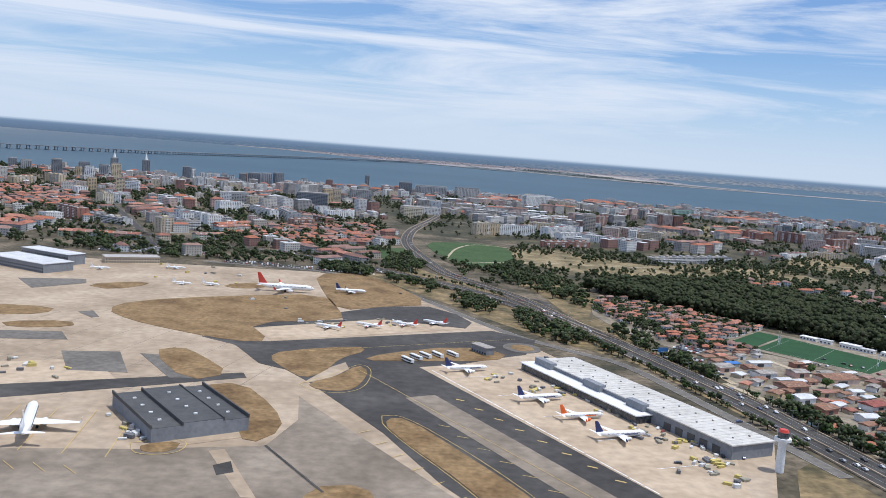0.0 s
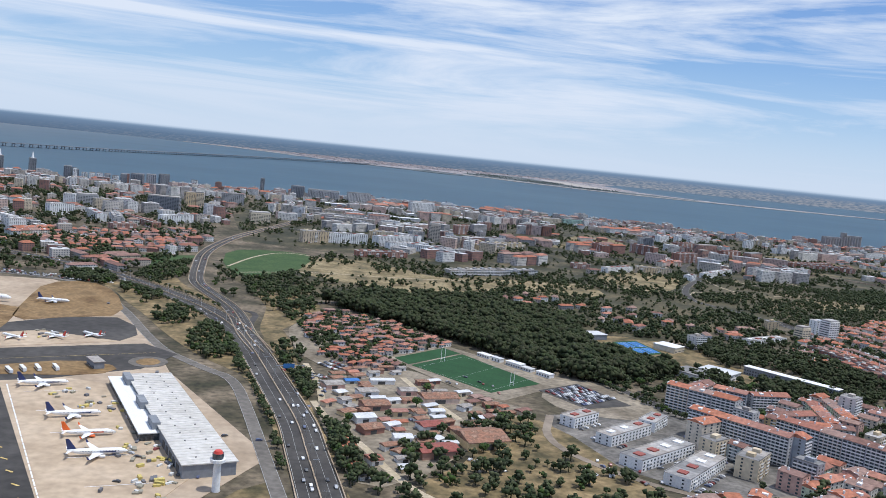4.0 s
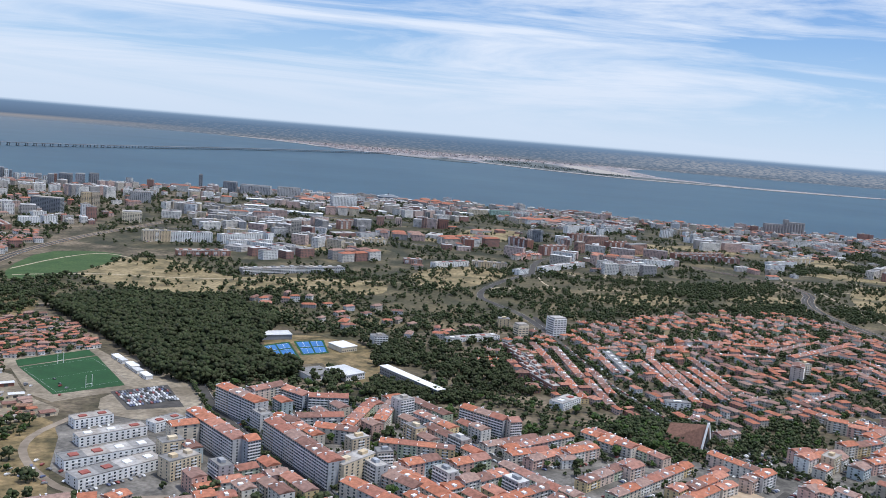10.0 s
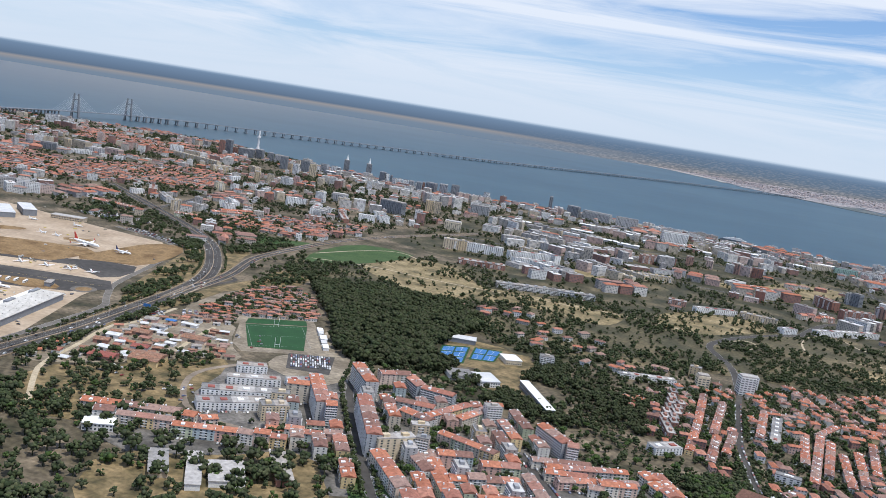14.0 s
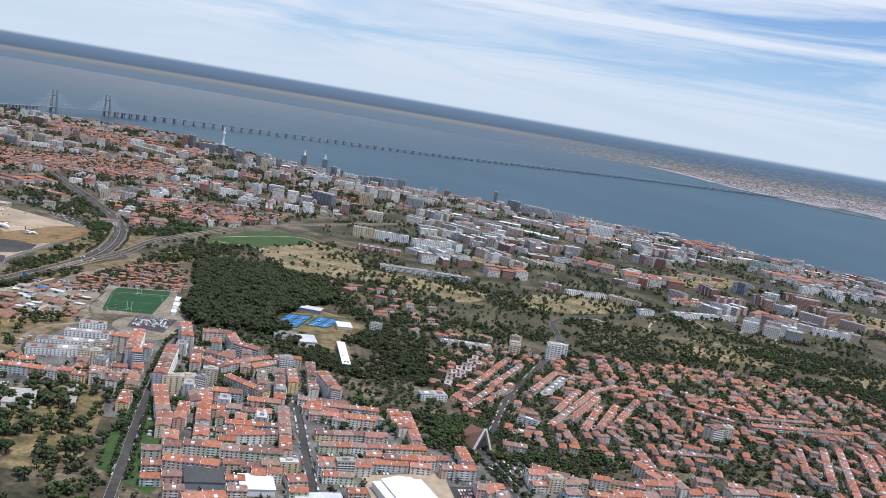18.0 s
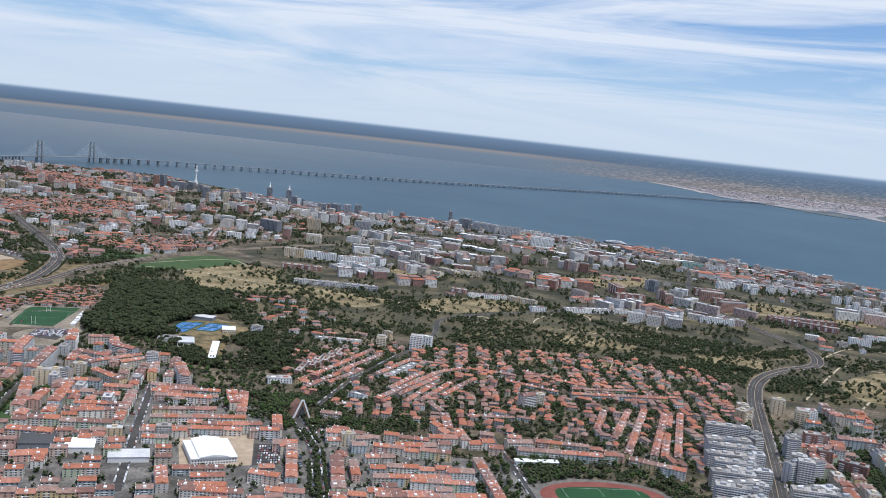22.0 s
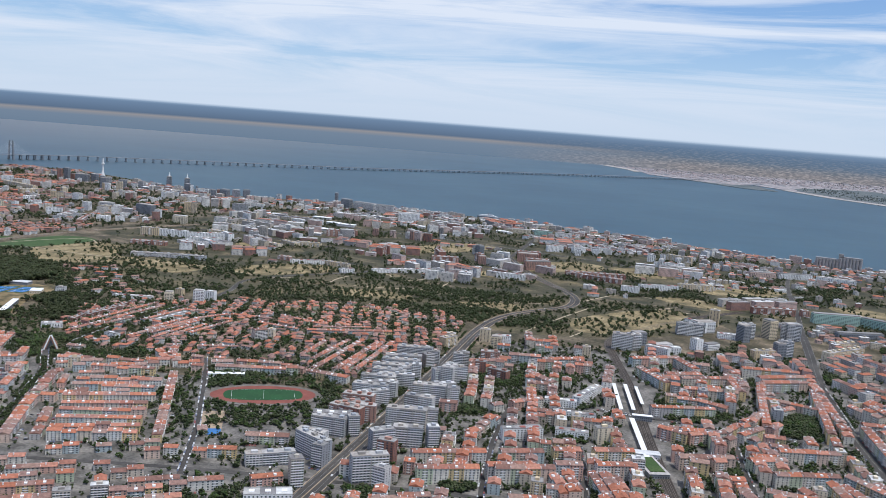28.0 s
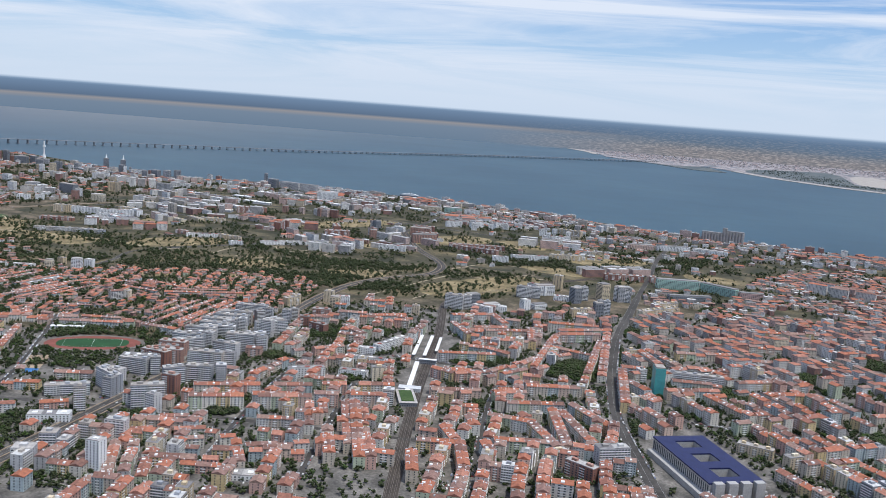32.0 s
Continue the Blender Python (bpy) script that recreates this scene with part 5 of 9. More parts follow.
row("tile", (675, 240), (684, 252), 4, 5)
row("tile", (634, 281), (653, 294), 4, 6)
row("slab", (655, 258), (671, 277), 5, 6)
row("white", (682, 228), (704, 247), 3, 8)
row("tile", (582, 300), (610, 274), 2, 5)
row("brick", (755, 895), (819, 936), 5, 8)
row("slab", (717, 641), (729, 649), 10, 7)
row("white", (738, 650), (759, 662), 4, 7)
row("white", (734, 768), (756, 763), 7, 7)
row("beige", (749, 798), (758, 799), 12, 6)
row("slab", (783, 769), (795, 776), 10, 7)
row("white", (768, 753), (786, 760), 3, 8)
row("slab", (815, 797), (831, 801), 11, 6)
row("slab", (826, 717), (837, 722), 11, 6)
row("beige", (811, 690), (825, 706), 6, 6)
row("beige", (862, 734), (884, 780), 6, 8)
row("beige", (862, 781), (878, 799), 6, 8)
row("tile", (816, 625), (854, 644), 6, 6)
row("tile", (836, 598), (862, 624), 5, 6)
row("tile", (811, 599), (830, 560), 5, 6)
row("tile", (786, 565), (819, 595), 5, 6)
row("tile", (795, 541), (828, 557), 5, 6)
row("white", (625, 901), (643, 910), 6, 7)
row("white", (635, 934), (673, 961), 5, 7)
row("beige", (668, 979), (703, 1001), 5, 7)
row("brick", (545, 943), (609, 949), 5, 8)
row("slab", (665, 287), (667, 300), 10, 6)
row("slab", (654, 317), (672, 327), 9, 6)
row("brick", (645, 343), (657, 360), 8, 6)
row("slab", (644, 368), (654, 385), 8, 6)
row("white", (633, 389), (648, 405), 8, 6)
row("white", (624, 413), (645, 427), 7, 6)
row("slab", (691, 314), (698, 325), 9, 6)
row("slab", (706, 276), (718, 290), 10, 6)
row("slab", (688, 252), (696, 262), 11, 6)
row("slab", (683, 349), (697, 366), 9, 6)
row("slab", (698, 330), (711, 343), 9, 6)
row("slab", (664, 403), (680, 422), 9, 6)
row("slab", (621, 458), (635, 482), 9, 6)
row("slab", (634, 427), (646, 439), 9, 6)
row("slab", (649, 434), (667, 461), 9, 6)

# ---- villas ----


def villa(kind):
    w, d, h = ((5.2, 4.6, 2.7), (6.2, 4.4, 2.4), (4.6, 4.6, 3.9), (5.6, 5.0, 3.2))[kind]
    bm = bmesh.new()
    box(bm, -w / 2, -d / 2, -0.2, w / 2, d / 2, h)
    if kind == 3:
        box(bm, 0.3, -d / 2 - 1.6, -0.2, w / 2, -d / 2, h - 0.5)
    root = tagged(part("house", bm, "plaster"), "small rendered house with a clay tile roof", "house")
    bm = bmesh.new()
    gable(bm, w, d, h, d * 0.24, 0.3, (0, 0, d * 0.4, d * 0.45)[kind])
    if kind == 3:
        box(bm, 0.2, -d / 2 - 1.8, h - 0.5, w / 2 + 0.15, -d / 2 - 0.3, h - 0.32)
    part("roof", bm, "roof_tile", root, "orange clay tile roof")
    bm = bmesh.new()
    chimney(bm, w * 0.2, -d * 0.15, h + 0.3, h + d * 0.24 + 0.5)
    part("chimney", bm, "white_wall", root)
    bm = bmesh.new()
    for side in (-1, 1):
        windows(bm, w, d, 2 if h > 2.6 else 1, side, 3, 0.55, 0.6)
    part("glazing", bm, "glass", root, "dark window panes", kind="stuff")
    return root


VILLAS = {}
FAR = []


def villa_at(x, y, angle, s, budget=[0]):
    k = int(rng.integers(4))
    occupy(x, y, 2.6 * s)
    if budget[0] >= 300:
        w, d, h = ((5.2, 4.6, 2.7), (6.2, 4.4, 2.4), (4.6, 4.6, 3.9), (5.6, 5.0, 3.2))[k]
        FAR.append((x, y, angle, w * s * rng.uniform(1.0, 1.6), d * s * rng.uniform(0.7, 1.0), h * min(1, s + 0.1), d * s * 0.2))
        return
    budget[0] += 1
    m = pose(x, y, 0, 0, 0, math.degrees(angle)) @ Matrix.Diagonal((s, s, s, 1))
    if k in VILLAS:
        ob = copy_thing(VILLAS[k], m)
    else:
        ob = VILLAS[k] = tagged(villa(k), group="villas")
    ob.matrix_basis = m


def cells(poly, angle, du, dv, jitter=0.8):
    c, s = math.cos(radians(angle)), math.sin(radians(angle))
    xs, ys = [p[0] for p in poly], [p[1] for p in poly]
    cx, cy, r = (min(xs) + max(xs)) / 2, (min(ys) + max(ys)) / 2, max(max(xs) - min(xs), max(ys) - min(ys)) * 0.75
    nu, nv = int(r / du), int(r / dv)
    for i in range(-nu, nu + 1):
        for j in range(-nv, nv + 1):
            u, v = i * du + rng.uniform(-jitter, jitter), j * dv + rng.uniform(-jitter, jitter)
            q = (cx + c * u - s * v, cy + s * u + c * v)
            if inside(q, poly):
                yield i, j, q


AIRPORT = [(-330, 160), (-60, 120), (62, 100), (94, 225), (46, 302), (26, 347), (2, 394), (-30, 440), (-60, 458), (-133, 448), (-330, 440)]
PITCH = [(116, 350), (146, 385), (160, 385), (200, 345), (217, 312), (192, 298), (158, 306)]
COURTS = [(210, 442), (255, 452), (275, 425), (275, 405), (312, 364), (300, 356), (262, 372), (252, 395), (230, 380)]
STADIUM = [(532, 350), (548, 378), (600, 390), (632, 372), (618, 330), (590, 300), (555, 315)]
CHURCH = [(398, 318), (408, 345), (428, 338), (424, 312)]
BLOCKED += [VALLEY, FOREST, AIRPORT, PITCH, COURTS, STADIUM, CHURCH]
VILLAGE = [(74, 405), (84, 440), (110, 428), (148, 385), (120, 352), (128, 335), (108, 330), (92, 345)]
GARDENS = [(318, 420), (345, 385), (392, 352), (432, 345), (505, 385), (560, 410), (632, 420), (618, 500), (585, 610), (545, 640), (470, 605), (400, 545), (372, 520), (340, 470)]
for i, j, q in cells(GARDENS, -58, 5.4, 5.4, 1.7):
    bend = noise.noise((q[0] / 90, q[1] / 90, 4))
    if (j + int(3 * bend)) % 3 != 2 and noise.noise((q[0] / 30, q[1] / 30, 9)) > -0.3 and rng.uniform() < 0.8 and not near_road(q, 2.0) and not taken(*q, 1.7) and not inside(q, STADIUM) and not inside(q, CHURCH):
        villa_at(*q, radians(-58 + 50 * bend + rng.uniform(-8, 8) + (90 if rng.uniform() < 0.3 else 0)), rng.uniform(0.62, 0.98))
for i, j, q in cells(VILLAGE, 40, 3.7, 3.6, 1.3):
    if rng.uniform() < 0.8 and noise.noise((q[0] / 20, q[1] / 20, 3)) > -0.3 and not near_road(q, 2.4) and not taken(*q, 0.9) and not inside(q, PITCH):
        villa_at(*q, radians(40 + rng.uniform(-35, 35)), rng.uniform(0.36, 0.68))
for i, j, q in cells([(150, 530), (190, 560), (330, 500), (300, 455), (240, 470), (200, 500)], 15, 13, 13, 5):
    if rng.uniform() < 0.6 and not taken(*q, 3):
        villa_at(*q, radians(rng.uniform(0, 90)), rng.uniform(0.8, 1.1))

mat("city_paving", [(0.075, 0.070, 0.062), (0.12, 0.112, 0.10), (0.175, 0.162, 0.145), (0.24, 0.22, 0.195)], 12, grain=0.4, grain_size=1.6)
slab("city_paving", [(470, 90), (1000, 60), (1500, 250), (1600, 850), (1200, 880), (1000, 850), (880, 760), (740, 640), (640, 590), (632, 500), (655, 420), (640, 385), (520, 340), (420, 300), (380, 320), (330, 290), (350, 200), (400, 110)], 0.042, "city_paving", "grey paved courts and pavements of the dense city", "pavement")
slab("city_paving", [(200, 350), (225, 320), (240, 335), (262, 340), (300, 335), (345, 315), (330, 290), (350, 200), (300, 215), (262, 180), (195, 180), (178, 200), (215, 225), (180, 250), (176, 290), (205, 300)], 0.046, "city_paving", "grey paved streets between apartment blocks", "pavement")
# ---- dense blocks to the south, street by street ----
DENSE = [(700, 195), (1000, 120), (1500, 250), (1600, 850), (1200, 880), (1000, 850), (880, 760), (740, 660), (640, 600), (632, 500), (660, 420), (690, 340)]
NEAR_LIMIT = [0]


def fill_rows(poly, angle, du, dv, gap, depth, storeys, tall=0.08, limit=420, chance=0.92):
    """Rows of modules along one direction with gardens between every second pair."""
    for i, j, q in cells(poly, angle, du, dv, 0.3):
        if any(inside(q, z) for z in CLEAR) or i % gap == gap - 1 or rng.uniform() > chance or near_road(q, 3.0) or taken(*q, 2.9):
            continue
        if any(inside(q, b) for b in (STADIUM, CHURCH, VALLEY, AIRPORT, PITCH, COURTS, FOREST, STATION, SOUTH_PARK, SOUTH_PARK_2, HQ)):
            continue
        occupy(*q, 3.0)
        a = radians(angle + (90 if i % gap == 0 and j % 5 == 0 else 0))
        st = int(rng.integers(storeys[0], storeys[1] + 1))
        flat = rng.uniform() < tall
        if NEAR_LIMIT[0] < limit and q[1] < 600 and q[0] < 1200:
            NEAR_LIMIT[0] += 1
            module_at("tile" if not flat else ("slab" if rng.uniform() < 0.6 else "beige"), st + (2 if flat else 0), depth, *q, a, 1.0)
        else:
            FAR.append((*q, a, 7.5, depth, (st + (2 if flat else 0)) * ST * high(q[0]), 0 if flat else depth * 0.2))


STATION = [(744, 538), (768, 546), (800, 480), (826, 416), (842, 388), (822, 374), (800, 410), (778, 460)]
SOUTH_PARK = [(800, 480), (792, 505), (815, 535), (835, 520), (825, 490)]
SOUTH_PARK_2 = [(858, 505), (872, 565), (900, 560), (898, 500)]
PARKS = ((926, 563, 14), (962, 548, 20), (991, 542, 12), (885, 394, 7), (921, 417, 7), (749, 305, 9), (809, 338, 7), (681, 481, 13), (713, 515, 12), (858, 415, 6), (880, 669, 14), (918, 820, 20), (1025, 635, 12), (949, 443, 7), (700, 410, 8), (770, 400, 8), (660, 300, 9), (720, 270, 8), (1080, 520, 12), (1120, 620, 14), (1060, 720, 14))
HQ = [(955, 415), (980, 470), (1045, 400), (1010, 345)]


def perimeter_blocks(poly, angle, bu, bv, street, storeys, depth=6, near=(1150, 620), flats=0.13):
    """City blocks: houses along all four sides, a court within."""
    for i, j, q in cells(poly, angle, bu + street, bv + street, 0.0):
        c, s = math.cos(radians(angle)), math.sin(radians(angle))
        base = int(rng.integers(storeys[0], storeys[1] + 1))
        lu, lv = bu * rng.uniform(0.86, 1.0), bv * rng.uniform(0.86, 1.0)
        sides = [(-lu / 2, -lv / 2 + depth / 2, lu / 2, -lv / 2 + depth / 2), (-lu / 2, lv / 2 - depth / 2, lu / 2, lv / 2 - depth / 2), (-lu / 2 + depth / 2, -lv / 2 + depth, -lu / 2 + depth / 2, lv / 2 - depth), (lu / 2 - depth / 2, -lv / 2 + depth, lu / 2 - depth / 2, lv / 2 - depth)]
        if lv > 34:
            sides.append((-lu / 2 + depth, 0, lu / 2 - depth, 0))
        for u0, v0, u1, v1 in sides:
            if rng.uniform() < (0.4 if q[0] < 950 else 0.26):
                continue
            length = math.hypot(u1 - u0, v1 - v0)
            n = max(1, round(length / 7.3))
            for k in range(n):
                t = (k + 0.5) / n
                u, v = u0 + (u1 - u0) * t, v0 + (v1 - v0) * t
                p = (q[0] + c * u - s * v, q[1] + s * u + c * v)
                p = (p[0] + 14 * noise.noise((p[0] / 110, p[1] / 110, 5)), p[1] + 14 * noise.noise((p[0] / 110, p[1] / 110, 6)))
                if not inside(p, poly) or near_road(p, 2.4) or taken(*p, 1.9) or any(inside(p, z) for z in (STADIUM, STATION, SOUTH_PARK, SOUTH_PARK_2, HQ, VALLEY)) or any((p[0] - a) ** 2 + (p[1] - b) ** 2 < r * r for a, b, r in PARKS):
                    continue
                occupy(*p, 2.6)
                a = radians(angle) + math.atan2(v1 - v0, u1 - u0)
                st = max(3, base + int(rng.integers(-1, 2)))
                flat = rng.uniform() < flats
                if p[0] < near[0] and p[1] < near[1]:
                    module_at("tile" if not flat else ("slab" if rng.uniform() < 0.5 else "beige"), st + (1 if flat else 0), depth, *p, a, length / n / 7.5)
                else:
                    FAR.append((*p, a, length / n, depth, (st + (1 if flat else 0)) * ST * high(p[0]), 0 if flat else depth * 0.2))


perimeter_blocks([(695, 200), (900, 90), (915, 215), (884, 275), (828, 385), (760, 535), (722, 612), (640, 610), (632, 500), (665, 420), (690, 340)], -66, 52, 25, 3.6, (4, 5))
perimeter_blocks([(915, 215), (1010, 150), (1040, 250), (1000, 335), (935, 445), (905, 525), (868, 650), (850, 740), (760, 680), (722, 640), (760, 535), (828, 385), (884, 275)], -70, 50, 25, 3.6, (4, 6))
perimeter_blocks([(1040, 250), (1300, 200), (1600, 400), (1600, 860), (1100, 870), (860, 790), (868, 650), (905, 525), (935, 445), (1000, 335)], -38, 52, 23, 3.6, (4, 6))
fill_rows([(345, 165), (380, 100), (700, 80), (700, 190), (612, 250), (560, 205), (480, 175), (420, 180)], 49, 7.6, 11.5, 6, 5, (3, 4), 0.05, 1000, 0.8)
fill_rows([(335, 178), (420, 175), (480, 172), (560, 200), (505, 295), (445, 332), (425, 300), (330, 235)], 49, 7.6, 11.5, 6, 5, (3, 4), 0.05, 1000, 0.7)
fill_rows([(226, 240), (250, 325), (300, 338), (345, 305), (345, 215), (300, 215)], -48, 7.6, 8.6, 5, 5, (4, 5), 0.15, 5000, 0.85)
joined_rest()
# ---- towers near the estuary ----


def tall(name, x, y, w, d, h, wall, label, spire=0.0, ang=20, bands=True):
    root = tagged(new(name), label, "tower")
    root.matrix_basis = pose(x, y, 0, 0, 0, ang)
    occupy(x, y, w * 0.5)
    bm = bmesh.new()
    box(bm, -w / 2, -d / 2, -0.2, w / 2, d / 2, h)
    part("wall", bm, wall, root)
    bm = bmesh.new()
    box(bm, -w / 2 + 0.4, -d / 2 + 0.4, h, w / 2 - 0.4, d / 2 - 0.4, h + 0.9)
    part("roof", bm, "flat_roof", root)
    if bands:
        bm = bmesh.new()
        for s in range(int(h / ST)):
            box(bm, -w / 2 - 0.04, -d / 2 + 0.5, s * ST + 0.5, w / 2 + 0.04, d / 2 - 0.5, s * ST + 1.0)
            n = max(2, int(w / 2.2))
            for k in range(n):
                x = -w / 2 + (k + 0.5) * w / n
                box(bm, x - 0.32 * w / n, -d / 2 - 0.04, s * ST + 0.45, x + 0.32 * w / n, d / 2 + 0.04, s * ST + 1.05)
        part("glazing", bm, "glass", root, "rows of dark panes", kind="stuff")
    if spire:
        bm = bmesh.new()
        bmesh.ops.create_cone(bm, cap_ends=True, segments=8, radius1=w * 0.22, radius2=0.1, depth=spire, matrix=Matrix.Translation((0, 0, h + 0.9 + spire / 2)))
        part("spire", bm, "white_paint", root)
    return root


tall("twin_tower", -447, 1222, 9, 8, 21, "slate_wall", "slim dark riverside tower with a pointed white top", 9, 30)
tall("twin_tower", -407, 1232, 9, 8, 21, "slate_wall", "slim dark riverside tower with a pointed white top", 9, 30)
tall("riverside_tower", -110, 1338, 5.5, 6, 20, "slate_wall", "dark slim tower at the river bank", 0, 20)
tall("tower_block", -611, 1089, 8.3, 6, 23.5, "brick_wall", "red-brown brick tower block near the estuary", 0, 28)
tall("tower_block", -608, 1103, 10.8, 7.4, 24.5, "slate_wall", "dark glazed tower block near the estuary", 0, 11)
tall("tower_block", -606, 1116, 8.3, 6, 13.3, "brick_wall", "red-brown brick tower block near the estuary", 0, 24)
tall("tower_block", -586, 1123, 25.8, 11, 14.2, "slate_wall", "dark glazed tower block near the estuary", 0, 25)
tall("tower_block", -573, 1142, 12.5, 8.5, 15.2, "slate_wall", "dark glazed tower block near the estuary", 0, 13)
tall("tower_block", -547, 1140, 9.9, 6.7, 14.1, "slate_wall", "dark glazed tower block near the estuary", 0, 29)
tall("tower_block", -529, 1139, 12.3, 8.4, 13.0, "grey_wall", "grey apartment tower near the estuary", 0, 32)
tall("tower_block", -462, 1074, 11.5, 7.8, 20.0, "slate_wall", "dark glazed tower block near the estuary", 0, 26)
tall("tower_block", -424, 1045, 6.7, 6, 14.3, "beige_wall", "beige apartment tower near the estuary", 0, 5)
tall("tower_block", -410, 1041, 8.8, 6.0, 15.9, "white_wall", "white apartment tower near the estuary", 0, 11)
tall("tower_block", -439, 1099, 13.1, 8.9, 17.5, "slate_wall", "dark glazed tower block near the estuary", 0, 22)
tall("tower_block", -379, 1042, 10.2, 6.9, 21.4, "beige_wall", "beige apartment tower near the estuary", 0, 31)
tall("tower_block", -428, 1136, 11.8, 8.0, 14.3, "grey_wall", "grey apartment tower near the estuary", 0, 10)
tall("tower_block", -435, 1170, 8.0, 6, 10.9, "white_wall", "white apartment tower near the estuary", 0, 23)
tall("tower_block", -331, 1162, 9.2, 6.3, 19.2, "slate_wall", "dark glazed tower block near the estuary", 0, 7)
tall("tower_block", -323, 1164, 4.6, 6, 17.4, "white_wall", "white apartment tower near the estuary", 0, 29)
tall("tower_block", -325, 1179, 3.1, 6, 15.0, "slate_wall", "dark glazed tower block near the estuary", 0, 20)
tall("tower_block", -313, 1171, 6.1, 6, 12.2, "white_wall", "white apartment tower near the estuary", 0, 0)
tall("tower_block", -304, 1173, 6.9, 6, 13.0, "white_wall", "white apartment tower near the estuary", 0, 29)
tall("tower_block", -295, 1176, 7.6, 6, 13.0, "white_wall", "white apartment tower near the estuary", 0, 21)
tall("tower_block", -286, 1179, 7.6, 6, 13.0, "grey_wall", "grey apartment tower near the estuary", 0, 13)
tall("tower_block", -277, 1183, 7.6, 6, 11.3, "white_wall", "white apartment tower near the estuary", 0, 8)
tall("tower_block", -343, 879, 7.7, 6, 13.1, "beige_wall", "beige apartment tower near the estuary", 0, 34)
tall("tower_block", -311, 868, 8.1, 6, 14.9, "beige_wall", "beige apartment tower near the estuary", 0, 25)
tall("tower_block", -310, 900, 13.4, 9.1, 11.6, "white_wall", "white apartment tower near the estuary", 0, 8)
tall("tower_block", -321, 935, 7.2, 6, 11.2, "pink_wall", "faded pink apartment tower near the estuary", 0, 36)
tall("tower_block", -196, 867, 19.4, 11, 10.7, "grey_wall", "grey apartment tower near the estuary", 0, 27)
tall("tower_block", -125, 880, 30.4, 11, 15.0, "slate_wall", "dark glazed tower block near the estuary", 0, 3)
tall("tower_block", -938, 999, 12.9, 8.8, 13.6, "white_wall", "white apartment tower near the estuary", 0, 29)
tall("tower_block", -959, 1030, 8.5, 6, 11.8, "white_wall", "white apartment tower near the estuary", 0, 15)
tall("tower_block", -949, 953, 15.5, 10.6, 12.4, "beige_wall", "beige apartment tower near the estuary", 0, 14)
tall("tower_block", -577, 762, 6.8, 6, 14.7, "beige_wall", "beige apartment tower near the estuary", 0, 5)
tall("tower_block", -584, 790, 27.8, 11, 11.9, "beige_wall", "beige apartment tower near the estuary", 0, 0)
tall("tower_block", -534, 775, 16.7, 11, 9.9, "grey_wall", "grey apartment tower near the estuary", 0, 25)
tall("tower_block", -538, 806, 23.9, 11, 9.3, "pink_wall", "faded pink apartment tower near the estuary", 0, 10)
tall("tower_block", -567, 947, 18.0, 11, 15.3, "white_wall", "white apartment tower near the estuary", 0, 30)
tall("tower_block", -542, 955, 22.3, 11, 11.0, "beige_wall", "beige apartment tower near the estuary", 0, 29)
tall("tower_block", -595, 697, 6.7, 6, 9.9, "grey_wall", "grey apartment tower near the estuary", 0, 4)
tall("tower_block", -590, 714, 6.7, 6, 9.9, "grey_wall", "grey apartment tower near the estuary", 0, 10)
tall("tower_block", -573, 730, 16.7, 11, 9.1, "slate_wall", "dark glazed tower block near the estuary", 0, 17)
tall("tower_block", -256, 1153, 7.6, 6, 16.5, "slate_wall", "dark glazed tower block near the estuary", 0, 25)
tall("tower_block", -255, 1165, 3.8, 6, 16.6, "brick_wall", "red-brown brick tower block near the estuary", 0, 28)
tall("tower_block", -244, 1171, 15.4, 10.5, 17.5, "slate_wall", "dark glazed tower block near the estuary", 0, 3)
tall("tower_block", -231, 1187, 12.4, 8.4, 17.6, "grey_wall", "grey apartment tower near the estuary", 0, 22)
tall("tower_block", -218, 1201, 12.4, 8.5, 18.5, "slate_wall", "dark glazed tower block near the estuary", 0, 35)
tall("tower_block", -193, 1265, 8.8, 6.0, 10.9, "white_wall", "white apartment tower near the estuary", 0, 2)
tall("tower_block", -50, 1291, 18.8, 11, 16.1, "slate_wall", "dark glazed tower block near the estuary", 0, 1)
tall("tower_block", -13, 1298, 45.4, 11, 13.3, "grey_wall", "grey apartment tower near the estuary", 0, 1)
tall("tower_block", 39, 1289, 33.8, 11, 14.9, "grey_wall", "grey apartment tower near the estuary", 0, 18)
tall("tower_block", 144, 843, 9.8, 6.6, 17.5, "grey_wall", "grey apartment tower near the estuary", 0, 15)
tall("tower_block", -26, 856, 18.9, 11, 10.7, "beige_wall", "beige apartment tower near the estuary", 0, 24)
tall("tower_block", -121, 961, 10.1, 6.9, 15.8, "beige_wall", "beige apartment tower near the estuary", 0, 34)
tall("tower_block", -112, 966, 8.9, 6.0, 15.8, "beige_wall", "beige apartment tower near the estuary", 0, 32)
tall("tower_block", -93, 1051, 24.8, 11, 12.2, "grey_wall", "grey apartment tower near the estuary", 0, 20)
tall("tower_block", 131, 1226, 36.3, 11, 14.6, "white_wall", "white apartment tower near the estuary", 0, 33)
tall("tower_block", 208, 1015, 8.2, 6, 11.4, "brick_wall", "red-brown brick tower block near the estuary", 0, 19)
tall("tower_block", 281, 1043, 11.4, 7.8, 11.6, "brick_wall", "red-brown brick tower block near the estuary", 0, 14)
tall("tower_block", 259, 1036, 6.0, 6, 12.2, "brick_wall", "red-brown brick tower block near the estuary", 0, -1)
tall("tower_block", 257, 1123, 6.5, 6, 11.0, "grey_wall", "grey apartment tower near the estuary", 0, 6)
